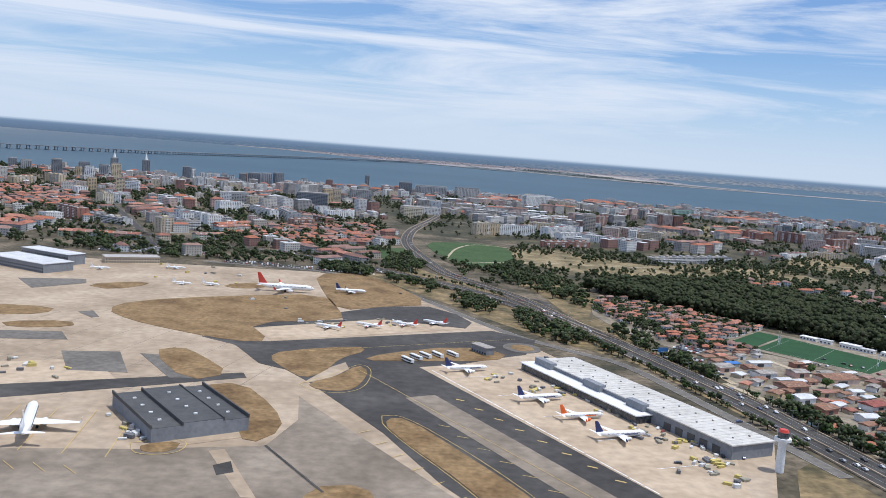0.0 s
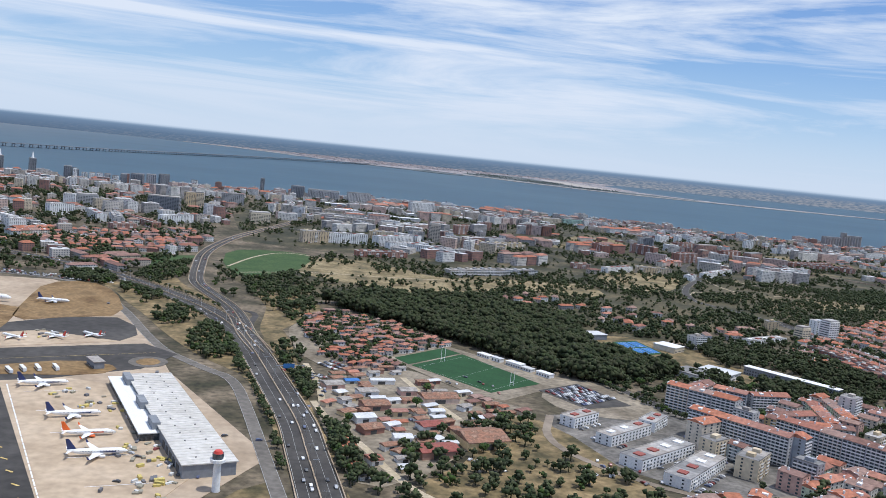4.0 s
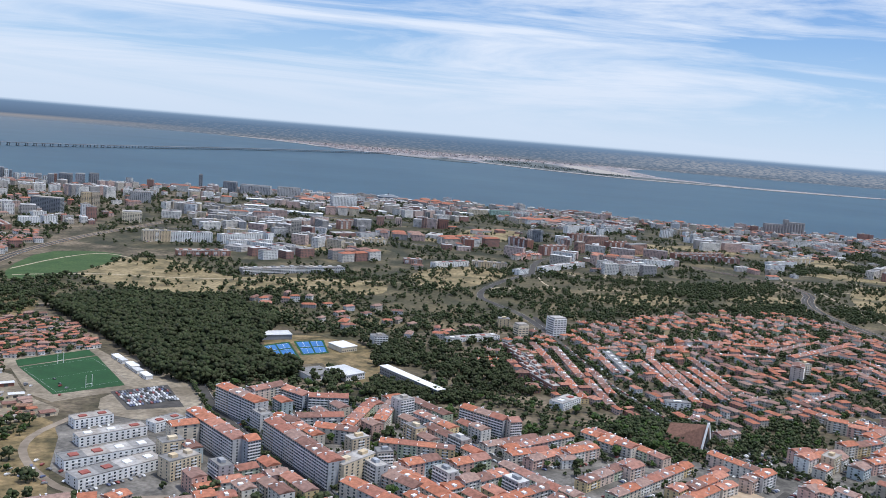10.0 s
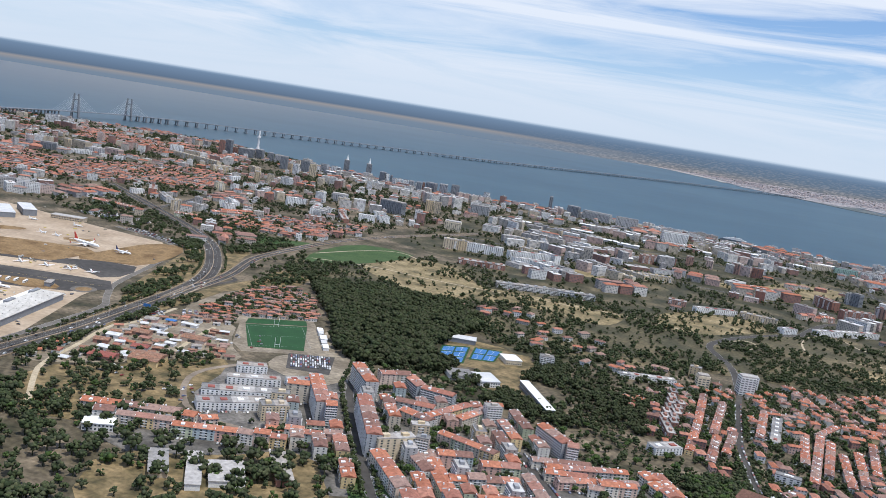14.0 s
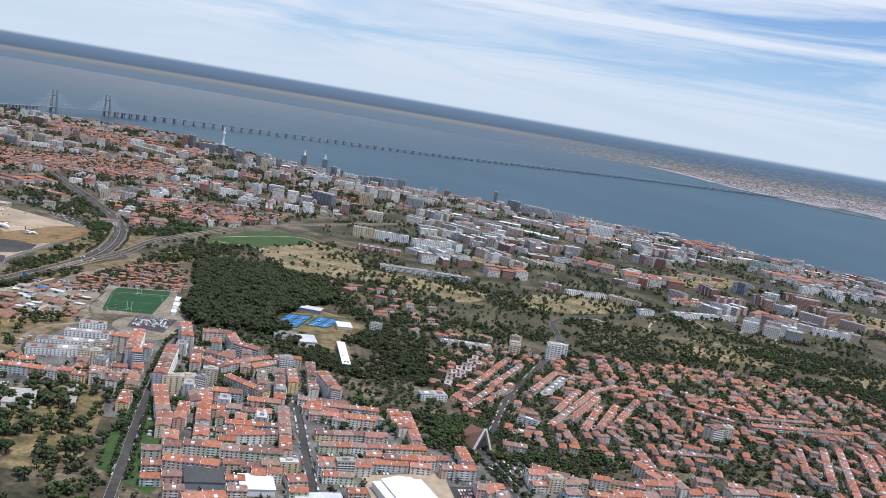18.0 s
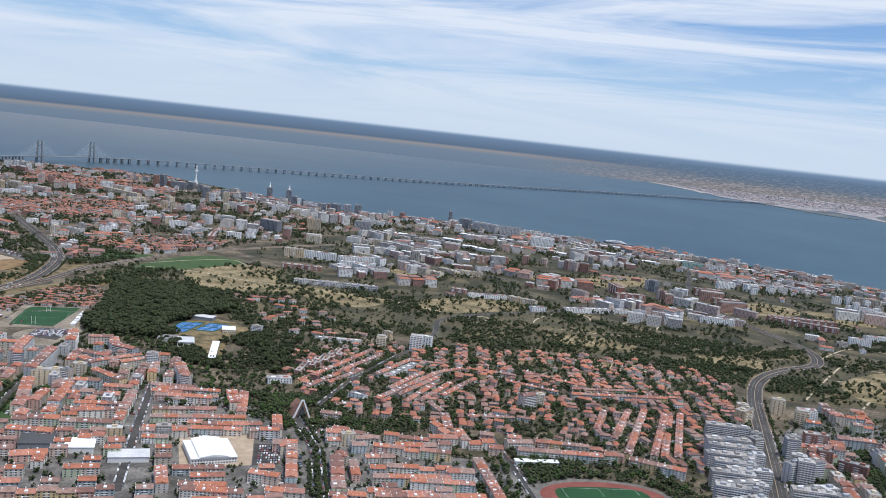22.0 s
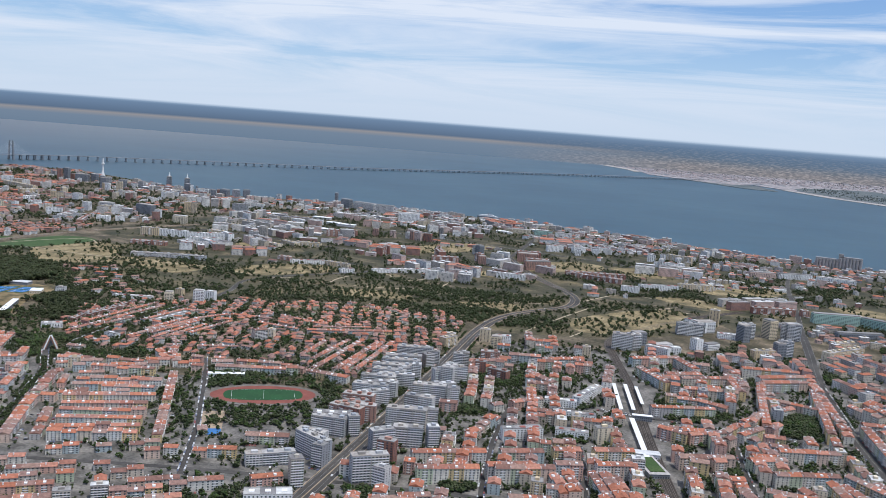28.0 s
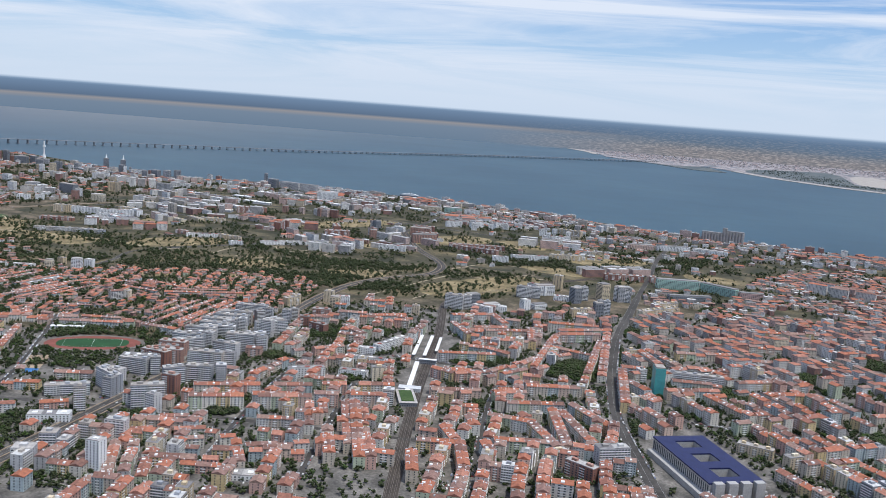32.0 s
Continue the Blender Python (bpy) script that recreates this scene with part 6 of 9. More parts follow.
tall("tower_block", 228, 1031, 7.7, 6, 9.5, "pink_wall", "faded pink apartment tower near the estuary", 0, 7)
tall("tower_block", 254, 1239, 8.5, 6, 9.7, "white_wall", "white apartment tower near the estuary", 0, 13)

mat("green_wall", [(0.34, 0.50, 0.44), (0.40, 0.56, 0.49)], 4, grain=0.15)
SLAB_LOOK = {"white_wall": "long white apartment slab on open ground", "pink_wall": "long faded pink apartment slab", "beige_wall": "long cream apartment slab", "brick_wall": "broad red-brown brick apartment slab", "green_wall": "pale green apartment slab", "grey_wall": "grey apartment slab with rows of windows", "slate_wall": "dark glazed office slab"}
for ax, ay, bx, by, deep, h, wall in (
        (827, 908, 868, 931, 8, 10, "green_wall"), (871, 934, 912, 923, 8, 9, "green_wall"), (915, 921, 938, 934, 8, 7, "pink_wall"), (857, 850, 894, 879, 7, 5, "slate_wall"),
        (710, 1174, 740, 1192, 7, 6.5, "pink_wall"), (744, 1194, 782, 1222, 7, 7, "white_wall"), (788, 1224, 837, 1231, 7, 6, "white_wall"),
        (599, 1129, 605, 1132, 6, 12, "white_wall"), (582, 1193, 588, 1197, 6, 10, "white_wall"), (604, 1195, 610, 1199, 6, 8, "white_wall"), (619, 1115, 649, 1126, 7, 6.5, "white_wall"),
        (618, 1218, 625, 1222, 6, 8, "white_wall"), (636, 1212, 643, 1216, 6, 8, "grey_wall"), (659, 1187, 666, 1192, 6, 8, "white_wall"), (671, 1189, 678, 1194, 6, 7, "grey_wall"),
        (434, 1124, 442, 1128, 7, 9, "white_wall"), (451, 1137, 458, 1141, 7, 9, "white_wall"), (478, 1125, 485, 1129, 6, 9, "white_wall"), (491, 1156, 499, 1160, 6, 9, "white_wall"), (494, 1200, 502, 1204, 6, 9, "white_wall"),
        (307, 1273, 335, 1284, 7, 7, "beige_wall"), (340, 1286, 368, 1297, 7, 8, "green_wall"), (372, 1299, 398, 1309, 7, 7, "white_wall"),
        (448, 998, 473, 1009, 9, 11, "brick_wall"), (486, 940, 508, 965, 9, 11, "brick_wall"), (388, 997, 397, 993, 8, 13, "slate_wall"), (429, 923, 437, 928, 7, 11, "brick_wall"), (493, 856, 522, 868, 8, 7, "white_wall")):
    c = ((ax + bx) / 2, (ay + by) / 2)
    if not taken(*c, 2.0):
        tall("apartment_slab", *c, math.dist((ax, ay), (bx, by)), deep, h, wall, SLAB_LOOK[wall], 0, math.degrees(math.atan2(by - ay, bx - ax)))
        for k in range(5):
            occupy(ax + (bx - ax) * k / 4, ay + (by - ay) * k / 4, deep * 0.6)

# ---- middle distance and beyond ----


def fill(poly, angle, cell, dims, flat_share, chance, heights, jitter=3.0, grove=-9.0):
    for i, j, q in cells(poly, angle, cell[0], cell[1], jitter):
        if noise.noise((q[0] / 60, q[1] / 60, 7)) < grove + 0.0 if grove > -5 else False:
            continue
        if rng.uniform() < chance and free(q, 2.0) and not taken(*q, min(dims) * 0.6):
            flat = rng.uniform() < flat_share
            h = rng.uniform(*heights) * (1.0 if not flat else rng.uniform(0.8, 1.5))
            w, d = dims[0] * rng.uniform(0.6, 1.3), dims[1] * rng.uniform(0.8, 1.15)
            occupy(*q, min(w, d) * 0.6)
            FAR.append((*q, radians(angle + (90 if rng.uniform() < 0.3 else 0) + rng.uniform(-6, 6)), w, d, h, 0 if flat else d * 0.2))


def clusters(poly, n, each, angle, dims, flat_share, heights, spread):
    """Loose groups of like buildings with open ground between them."""
    xs, ys = [p[0] for p in poly], [p[1] for p in poly]
    for _ in range(n):
        c = (rng.uniform(min(xs), max(xs)), rng.uniform(min(ys), max(ys)))
        if not inside(c, poly):
            continue
        a, flat, h = angle + rng.uniform(-40, 40), rng.uniform() < flat_share, rng.uniform(*heights)
        w, d = dims[0] * rng.uniform(0.7, 1.3), dims[1] * rng.uniform(0.8, 1.2)
        for k in range(each):
            u, v = (k % 3 - 1) * w * 1.25 + rng.normal(0, spread * 0.06), (k // 3 - each / 6) * d * 2.3 + rng.normal(0, spread * 0.06)
            q = (c[0] + u * math.cos(radians(a)) - v * math.sin(radians(a)), c[1] + u * math.sin(radians(a)) + v * math.cos(radians(a)))
            if inside(q, poly) and free(q, 2) and not taken(*q, d * 0.75):
                occupy(*q, d * 0.8)
                FAR.append((*q, radians(a + (90 if rng.uniform() < 0.12 else 0)), w, d, h * rng.uniform(0.9, 1.1), 0 if flat else d * 0.2))


MID = [(-10, 700), (90, 690), (170, 650), (270, 705), (360, 795), (440, 770), (520, 770), (620, 840), (700, 860), (770, 800), (1000, 880), (1500, 900), (1900, 1450), (1030, 1425), (720, 1400), (500, 1420), (250, 1425), (25, 1372), (-100, 1310), (-60, 900)]
NORTH = [(-25, 620), (-40, 490), (-200, 475), (-420, 470), (-1000, 640), (-1550, 820), (-1150, 960), (-1000, 1130), (-800, 1262), (-527, 1222), (-281, 1172), (-110, 1305), (-60, 900)]
COASTAL = [(-60, 1120), (120, 1150), (500, 1180), (760, 1180), (1000, 1210), (1400, 1220), (1900, 1440), (1030, 1420), (720, 1398), (500, 1415), (250, 1420), (25, 1368), (-100, 1300)]
WEST = [(-10, 700), (90, 690), (170, 650), (270, 705), (360, 795), (440, 770), (520, 790), (540, 1200), (120, 1180), (-60, 1120), (-60, 900)]
for poly, ang in (([(-577, 647), (-582, 695), (-468, 674), (-459, 824), (-412, 866), (-331, 834), (-277, 710), (-326, 660), (-355, 578), (-428, 539)], 35), ([(-140, 596), (-138, 661), (-101, 683), (-58, 739), (-37, 680), (-43, 594), (-79, 580), (-108, 572)], 20), ([(-886, 1028), (-718, 1054), (-582, 1062), (-522, 969), (-637, 917), (-739, 904)], 30)):
    fill(poly, ang, (7.5, 6.0), (6, 4.4), 0.05, 0.85, (1.9, 3.0), 1.2)
clusters(WEST, 30, 6, 15, (16, 7), 0.75, (6, 12), 24)
clusters(WEST, 6, 5, 15, (24, 15), 1.0, (3, 5), 24)
clusters(MID, 14, 6, 15, (20, 8), 0.8, (6, 12), 24)
clusters(COASTAL, 18, 6, 15, (22, 12), 0.8, (3, 5), 26)
clusters(COASTAL, 24, 7, 10, (14, 7), 0.7, (6, 10), 22)
clusters(NORTH, 60, 7, 35, (11, 8), 0.9, (7, 14), 20)
clusters(NORTH, 34, 15, 35, (13, 6), 0.05, (3, 5), 24)
SHORE = [(-520, 1210), (-281, 1160), (-110, 1295), (25, 1362), (250, 1415), (500, 1412), (720, 1392), (1030, 1418), (1030, 1370), (720, 1345), (250, 1365), (25, 1310), (-110, 1240), (-281, 1105), (-520, 1150)]
for poly, ang, share, chance in (([(905, 815), (915, 898), (911, 1050), (955, 1215), (1100, 1260), (1400, 1100), (1400, 900), (1065, 816), (988, 793)], 25, 0.25, 0.72), ([(480, 1405), (671, 1345), (819, 1330), (1035, 1330), (1400, 1390), (1029, 1412), (720, 1392), (500, 1410)], 10, 0.35, 0.8), ([(840, 800), (900, 830), (905, 890), (850, 890), (800, 850)], 25, 0.3, 0.7), ([(640, 1050), (700, 1010), (760, 1080), (840, 1180), (900, 1260), (780, 1300), (640, 1260)], 15, 0.45, 0.4), ([(395, 1150), (470, 1170), (560, 1240), (560, 1370), (430, 1390), (380, 1280)], 12, 0.6, 0.5)):
    fill(poly, ang, (9.5, 7.5), (8, 5), share, chance, (2.2, 4.6), 1.8, -0.25)
fill(SHORE, 8, (17, 12), (14, 8), 0.7, 0.85, (4, 9))
fill(COASTAL, 12, (17, 12), (11, 6), 0.7, 0.55, (2.5, 6), 3, -0.15)
fill(MID, 18, (20, 13), (11, 6), 0.45, 0.22, (2.5, 5), 4, 0.16)
fill(NORTH, 35, (16, 12), (10, 6), 0.5, 0.6, (3, 6), 4, 0.02)
fill([(-2500, 700), (-1550, 820), (-1000, 640), (-420, 470), (-330, 420), (-345, 150), (-900, 100), (-2500, 200)], 35, (26, 22), (13, 8), 0.3, 0.5, (3, 8), 6)
far_mesh("distant_buildings", FAR, "distant pale city buildings with orange and flat roofs", "buildings")

# ---- trees ----
rng = np.random.default_rng(31)
OVAL = [(588.5 + 36 * 0.737 * math.cos(k) - 21.5 * 0.676 * math.sin(k), 346 + 36 * 0.676 * math.cos(k) + 21.5 * 0.737 * math.sin(k)) for k in np.linspace(0, 6.1, 30)]
OPEN = (AIRPORT, PITCH, OVAL, COURTS, STATION, HQ, [(4, 560), (-10, 640), (20, 662), (54, 655), (52, 560), (30, 515)])


def grown(poly, n, size, gap=0.2, road_gap=0.4, scale=0.0, level=0.0, seed=7):
    """Trees over a plot, clear of houses and roads; scale: size of the groves that they stand in."""
    out = []
    for q in scatter(rng, poly, n, size, check=False):
        if scale and noise.noise((q[0] / scale, q[1] / scale, seed)) + rng.uniform(-0.2, 0.2) < level:
            continue
        if rng.uniform() < 0.5 and any(inside(q[:2], b) for b in STRAW):
            continue
        if not near_road(q[:2], road_gap) and not taken(*q[:2], gap) and not any(inside(q[:2], b) for b in OPEN) and not inside(q[:2], WARE_YARD) and not inside(q[:2], WARE_LOT):
            out.append(q)
    return out


T = scatter(rng, FOREST, 5200, (1.3, 3.9), check=False)
T += grown([(205, 340), (250, 366), (262, 352), (300, 356), (330, 400), (318, 440), (275, 452), (262, 440), (275, 405), (250, 378)], 900, (1.2, 2.6), 0.3, 1.0, 26, -0.1, 3)
for poly, n in (([(267, 422), (285, 439), (293, 412), (279, 394)], 130), ([(317, 397), (341, 438), (344, 402), (356, 373), (328, 358), (317, 366)], 300), ([(279, 369), (292, 367), (314, 359), (329, 352), (303, 344), (277, 347)], 320), ([(220, 392), (241, 394), (245, 380), (230, 372)], 120)):
    T += [q for q in scatter(rng, poly, n, (1.1, 2.4), check=False) if not taken(*q[:2], 0.2) and not near_road(q[:2], 0.6)]
forest("pine_wood", [q for i, q in enumerate(T) if i % 11], TREES, "pine_foliage", "dense dark green pine wood")
forest("pine_wood", T[::11], TREES, "foliage", "lighter broadleaf crowns among the pines")
T = grown(VALLEY, 9000, (0.9, 2.2), 0.3, 0.8, 30, 0.02, 2) + grown(VALLEY, 9000, (1.2, 2.8), 0.3, 0.8, 60, 0.04, 12) + grown(VALLEY, 1800, (0.6, 1.4), 0.3, 0.8)
for poly, n in (([(150, 530), (200, 560), (330, 520), (262, 440), (214, 470), (180, 512)], 700), ([(84, 460), (66, 478), (110, 510), (170, 540), (178, 514), (130, 500)], 220), ([(262, 440), (330, 520), (372, 490), (330, 400), (285, 400)], 650), ([(480, 620), (560, 690), (660, 690), (600, 620)], 700), ([(420, 640), (500, 760), (600, 790), (560, 690)], 900), ([(372, 520), (400, 545), (470, 605), (545, 640), (590, 620), (600, 650), (540, 668), (450, 640), (380, 575)], 850), ([(330, 660), (360, 760), (440, 750), (520, 745), (600, 790), (600, 770), (520, 725), (440, 730), (372, 740), (350, 660)], 1100), ([(170, 600), (270, 680), (360, 770), (372, 760), (280, 660), (190, 590)], 700)):
    T += grown(poly, n, (1.2, 2.6), 0.3, 1.0)
forest("scrub_trees", T, CLUMPS, "foliage", "dark scrub trees and bushes in the dry valley")
T = grown(NORTH, 22000, (1.6, 3.4), 0.2, 0.4, 60, -0.08, 17) + grown(MID, 30000, (1.3, 3.0), 0.2, 0.4, 45, 0.06, 17) + grown(MID, 2600, (1.0, 2.2), 0.2, 0.4) + grown(NORTH, 5000, (1.0, 2.2), 0.2, 0.4)
for poly, n in (([(985, 1193), (1040, 1260), (1090, 1180), (1047, 1100), (997, 1077)], 900), ([(770, 719), (791, 742), (811, 691), (790, 669)], 260), ([(714, 1103), (844, 1171), (833, 1063), (744, 952)], 1500), ([(605, 941), (692, 973), (708, 934), (634, 868)], 700)):
    T += grown(poly, n, (1.4, 3.0), 0.2, 0.4, 40, -0.12, 5)
forest("distant_trees", T, TUFTS, "foliage", "groves and scattered trees between distant estates")
T = []
for poly, n, size in ((GARDENS, 9500, (0.7, 2.0)), (VILLAGE, 1500, (0.7, 1.6)), (DENSE, 15000, (0.9, 2.1)), ([(1000, 340), (1060, 260), (1240, 300), (1260, 640), (1000, 700), (950, 560)], 5500, (1.0, 2.3)), ([(630, 170), (650, 230), (690, 260), (740, 230), (770, 190), (710, 140)], 1500, (0.9, 2.1)), ([(560, 230), (700, 195), (1000, 120), (1060, 330), (960, 560), (850, 740), (740, 640), (640, 590), (540, 380)], 9000, (0.9, 2.2)), ([(540, 300), (520, 360), (548, 395), (600, 400), (645, 370), (632, 310), (590, 280)], 1300, (1.1, 2.2)), ([(780, 500), (795, 540), (825, 540), (835, 512), (810, 496)], 500, (1.1, 2.1)), ([(850, 520), (855, 560), (890, 560), (895, 525)], 600, (1.1, 2.2)), ([(655, 470), (690, 470), (715, 530), (680, 540)], 500, (1.1, 2.1)), ([(205, 345), (268, 262), (300, 222), (420, 325), (372, 360), (283, 380)], 1500, (0.8, 1.9)), ([(300, 210), (380, 100), (700, 80), (700, 260), (500, 385), (430, 335)], 3200, (0.8, 1.8)), ([(110, 215), (150, 150), (215, 195), (190, 240), (160, 290), (130, 245)], 620, (0.9, 2.4)), ([(0, 470), (60, 440), (72, 395), (86, 455), (60, 520), (20, 540)], 220, (1.0, 1.9)), ([(90, 140), (200, 215), (262, 255), (350, 160), (390, 110), (300, 80), (150, 90)], 1500, (1.3, 3.0)), ([(395, 300), (390, 350), (440, 365), (480, 372), (470, 330), (430, 300)], 700, (1.1, 2.2)), ([(330, 400), (392, 350), (411, 346), (372, 500), (330, 440)], 700, (0.8, 1.9)), ([(640, 380), (632, 500), (720, 500), (720, 400)], 500, (0.8, 1.8))):
    T += grown(poly, n, size)
for poly, n in (([(33, 378), (46, 378), (56, 359), (64, 330), (52, 322), (39, 341)], 200), ([(-59, 446), (-31, 455), (-33, 476), (-62, 490)], 260), ([(-23, 446), (0, 412), (4, 432), (-22, 468)], 110), ([(8, 392), (24, 366), (30, 392), (12, 420)], 90), ([(80, 364), (88, 327), (79, 322), (70, 350)], 70), ([(86, 316), (97, 307), (96, 277), (88, 296)], 110), ([(102, 269), (111, 256), (118, 216), (114, 205), (104, 250)], 190), ([(-70, 520), (-62, 560), (-30, 580), (-24, 560), (-60, 500)], 110), ([(-30, 490), (-10, 480), (-4, 510), (-16, 560), (-28, 540)], 220), ([(-150, 560), (-100, 535), (-60, 515), (-60, 560), (-120, 640)], 600), ([(-200, 470), (-100, 466), (-50, 490), (-110, 520), (-200, 560)], 520), ([(60, 430), (80, 445), (66, 490), (40, 500), (36, 470)], 120), ([(58, 430), (70, 405), (80, 440), (70, 460)], 90), ([(30, 510), (55, 530), (50, 556), (20, 550)], 120)):
    T += grown(poly, n, (1.0, 2.2), 0.2, 0.6)
for pts, off, gap in ((((842, 405), (868, 372), (907, 330)), 1.2, 1.6), (((106, 212), (101, 232), (96, 254), (87, 281), (77, 310), (65, 345)), 8.2, 2.6), (((38, 403), (18, 430), (-8, 458), (-38, 486), (-65, 505), (-100, 524)), 8.5, 3.0), (((678, 334), (648, 442), (622, 530), (601, 600)), 7.2, 3.2), (((268, 257), (305, 215), (345, 172)), 3.1, 1.9), (((411, 346), (392, 400), (375, 480), (364, 555)), 2.9, 1.7), (((415, 320), (455, 290), (500, 240), (540, 190)), 3.7, 1.6), (((205, 350), (228, 305), (268, 257)), 3.1, 1.9), (((980, 372), (935, 451), (905, 530), (868, 650)), 5.2, 3.4), (((760, 310), (735, 370), (715, 430)), 2.9, 3.2), (((870, 400), (845, 470)), 2.9, 3.0), (((900, 330), (870, 400)), 2.9, 3.0)):
    for a, b in zip(pts, pts[1:]):
        a, b = Vector(a), Vector(b)
        d = (b - a).normalized()
        for k in range(int((b - a).length / gap)):
            for side in (-1, 1):
                p = a + d * k * gap + Vector((d.y, -d.x)) * side * off
                if rng.uniform() < 0.85 and not near_road((p.x, p.y)):
                    T.append((p.x + rng.uniform(-0.5, 0.5), p.y + rng.uniform(-0.5, 0.5), rng.uniform(0.9, 1.6), rng.uniform(0, 6.28), int(rng.integers(4))))
for pts in (((432, 306), (455, 290), (500, 240), (540, 190)),):
    for a, b in zip(pts, pts[1:]):
        n = int(math.dist(a, b) / 1.3)
        T += [(a[0] + (b[0] - a[0]) * k / n + rng.uniform(-1.4, 1.4), a[1] + (b[1] - a[1]) * k / n + rng.uniform(-1.4, 1.4), rng.uniform(1.0, 1.7), rng.uniform(0, 6.2), int(rng.integers(4))) for k in range(n)]
for a, b, r in PARKS:
    T += [q for q in grown([(a - r, b - r), (a + r, b - r), (a + r, b + r), (a - r, b + r)], int(r * r * 1.6), (1.1, 2.3), 0.1) if (q[0] - a) ** 2 + (q[1] - b) ** 2 < r * r * 1.1]
for poly in (SOUTH_PARK, SOUTH_PARK_2, [(372, 330), (395, 352), (412, 350), (400, 318)], [(530, 345), (545, 375), (560, 385), (575, 330)]):
    T += grown(poly, 420, (1.2, 2.2), 0.1)
forest("light_trees", T[::6], CLUMPS, "light_foliage", "lighter green broadleaf street trees")
T = [q for i, q in enumerate(T) if i % 6]
forest("city_trees", [q for q in T if q[0] < 330], TREES, "foliage", "green street and garden trees")
forest("garden_trees", [q for q in T if q[0] >= 330], CLUMPS, "foliage", "green trees in gardens, courts and streets")
# ---- airport buildings and aircraft ----
mat("aircraft_white", [(0.78, 0.78, 0.77), (0.82, 0.82, 0.81)], 3, rough=0.35, grain=0.06, spec=0.5)
mat("navy_paint", [(0.02, 0.035, 0.12), (0.025, 0.04, 0.14)], 2, rough=0.35, grain=0.1, spec=0.5)
mat("orange_paint", [(0.78, 0.13, 0.02), (0.84, 0.17, 0.03)], 2, rough=0.35, grain=0.1, spec=0.5)
mat("red_paint", [(0.55, 0.05, 0.03), (0.62, 0.07, 0.05)], 2, rough=0.4, grain=0.1, spec=0.5)
mat("bare_metal", [(0.50, 0.51, 0.53), (0.60, 0.61, 0.63)], 3, rough=0.3, metal=0.8, grain=0.1, spec=0.5)
mat("dark_rubber", [(0.02, 0.02, 0.021), (0.03, 0.03, 0.03)], 1, rough=0.8)
mat("machinery", [(0.30, 0.28, 0.22), (0.55, 0.45, 0.15), (0.16, 0.16, 0.17), (0.6, 0.6, 0.58)], 1, vary="island", grain=0.2)


def loft(bm, rings):
    """Closed rings of points joined into a skin with capped ends."""
    rs = [[bm.verts.new(p) for p in r] for r in rings]
    n = len(rs[0])
    for a, b in zip(rs, rs[1:]):
        for i in range(n):
            bm.faces.new((a[i], a[(i + 1) % n], b[(i + 1) % n], b[i]))
    bm.faces.new(rs[0][::-1]), bm.faces.new(rs[-1])


def tube_x(bm, stations, n=14):
    """A body along x. stations: x, radius, centre height."""
    loft(bm, [[(x, math.cos(2 * math.pi * i / n) * r, z + math.sin(2 * math.pi * i / n) * r) for i in range(n)] for x, r, z in stations])


def plate(bm, root, tip, thick):
    """A tapering flying surface between two chords, each (front point, back point)."""
    rings = []
    for (f, b), k in ((root, 1.0), (tip, 0.45)):
        f, b = Vector(f), Vector(b)
        up = Vector((0, 0, thick * k)) if abs((Vector(root[0]) - Vector(tip[0])).z) < abs((Vector(root[0]) - Vector(tip[0])).y) + 1e-6 else Vector((0, thick * k, 0))
        m = f.lerp(b, 0.35)
        rings.append([f, m + up, b, m - up])
    loft(bm, rings)


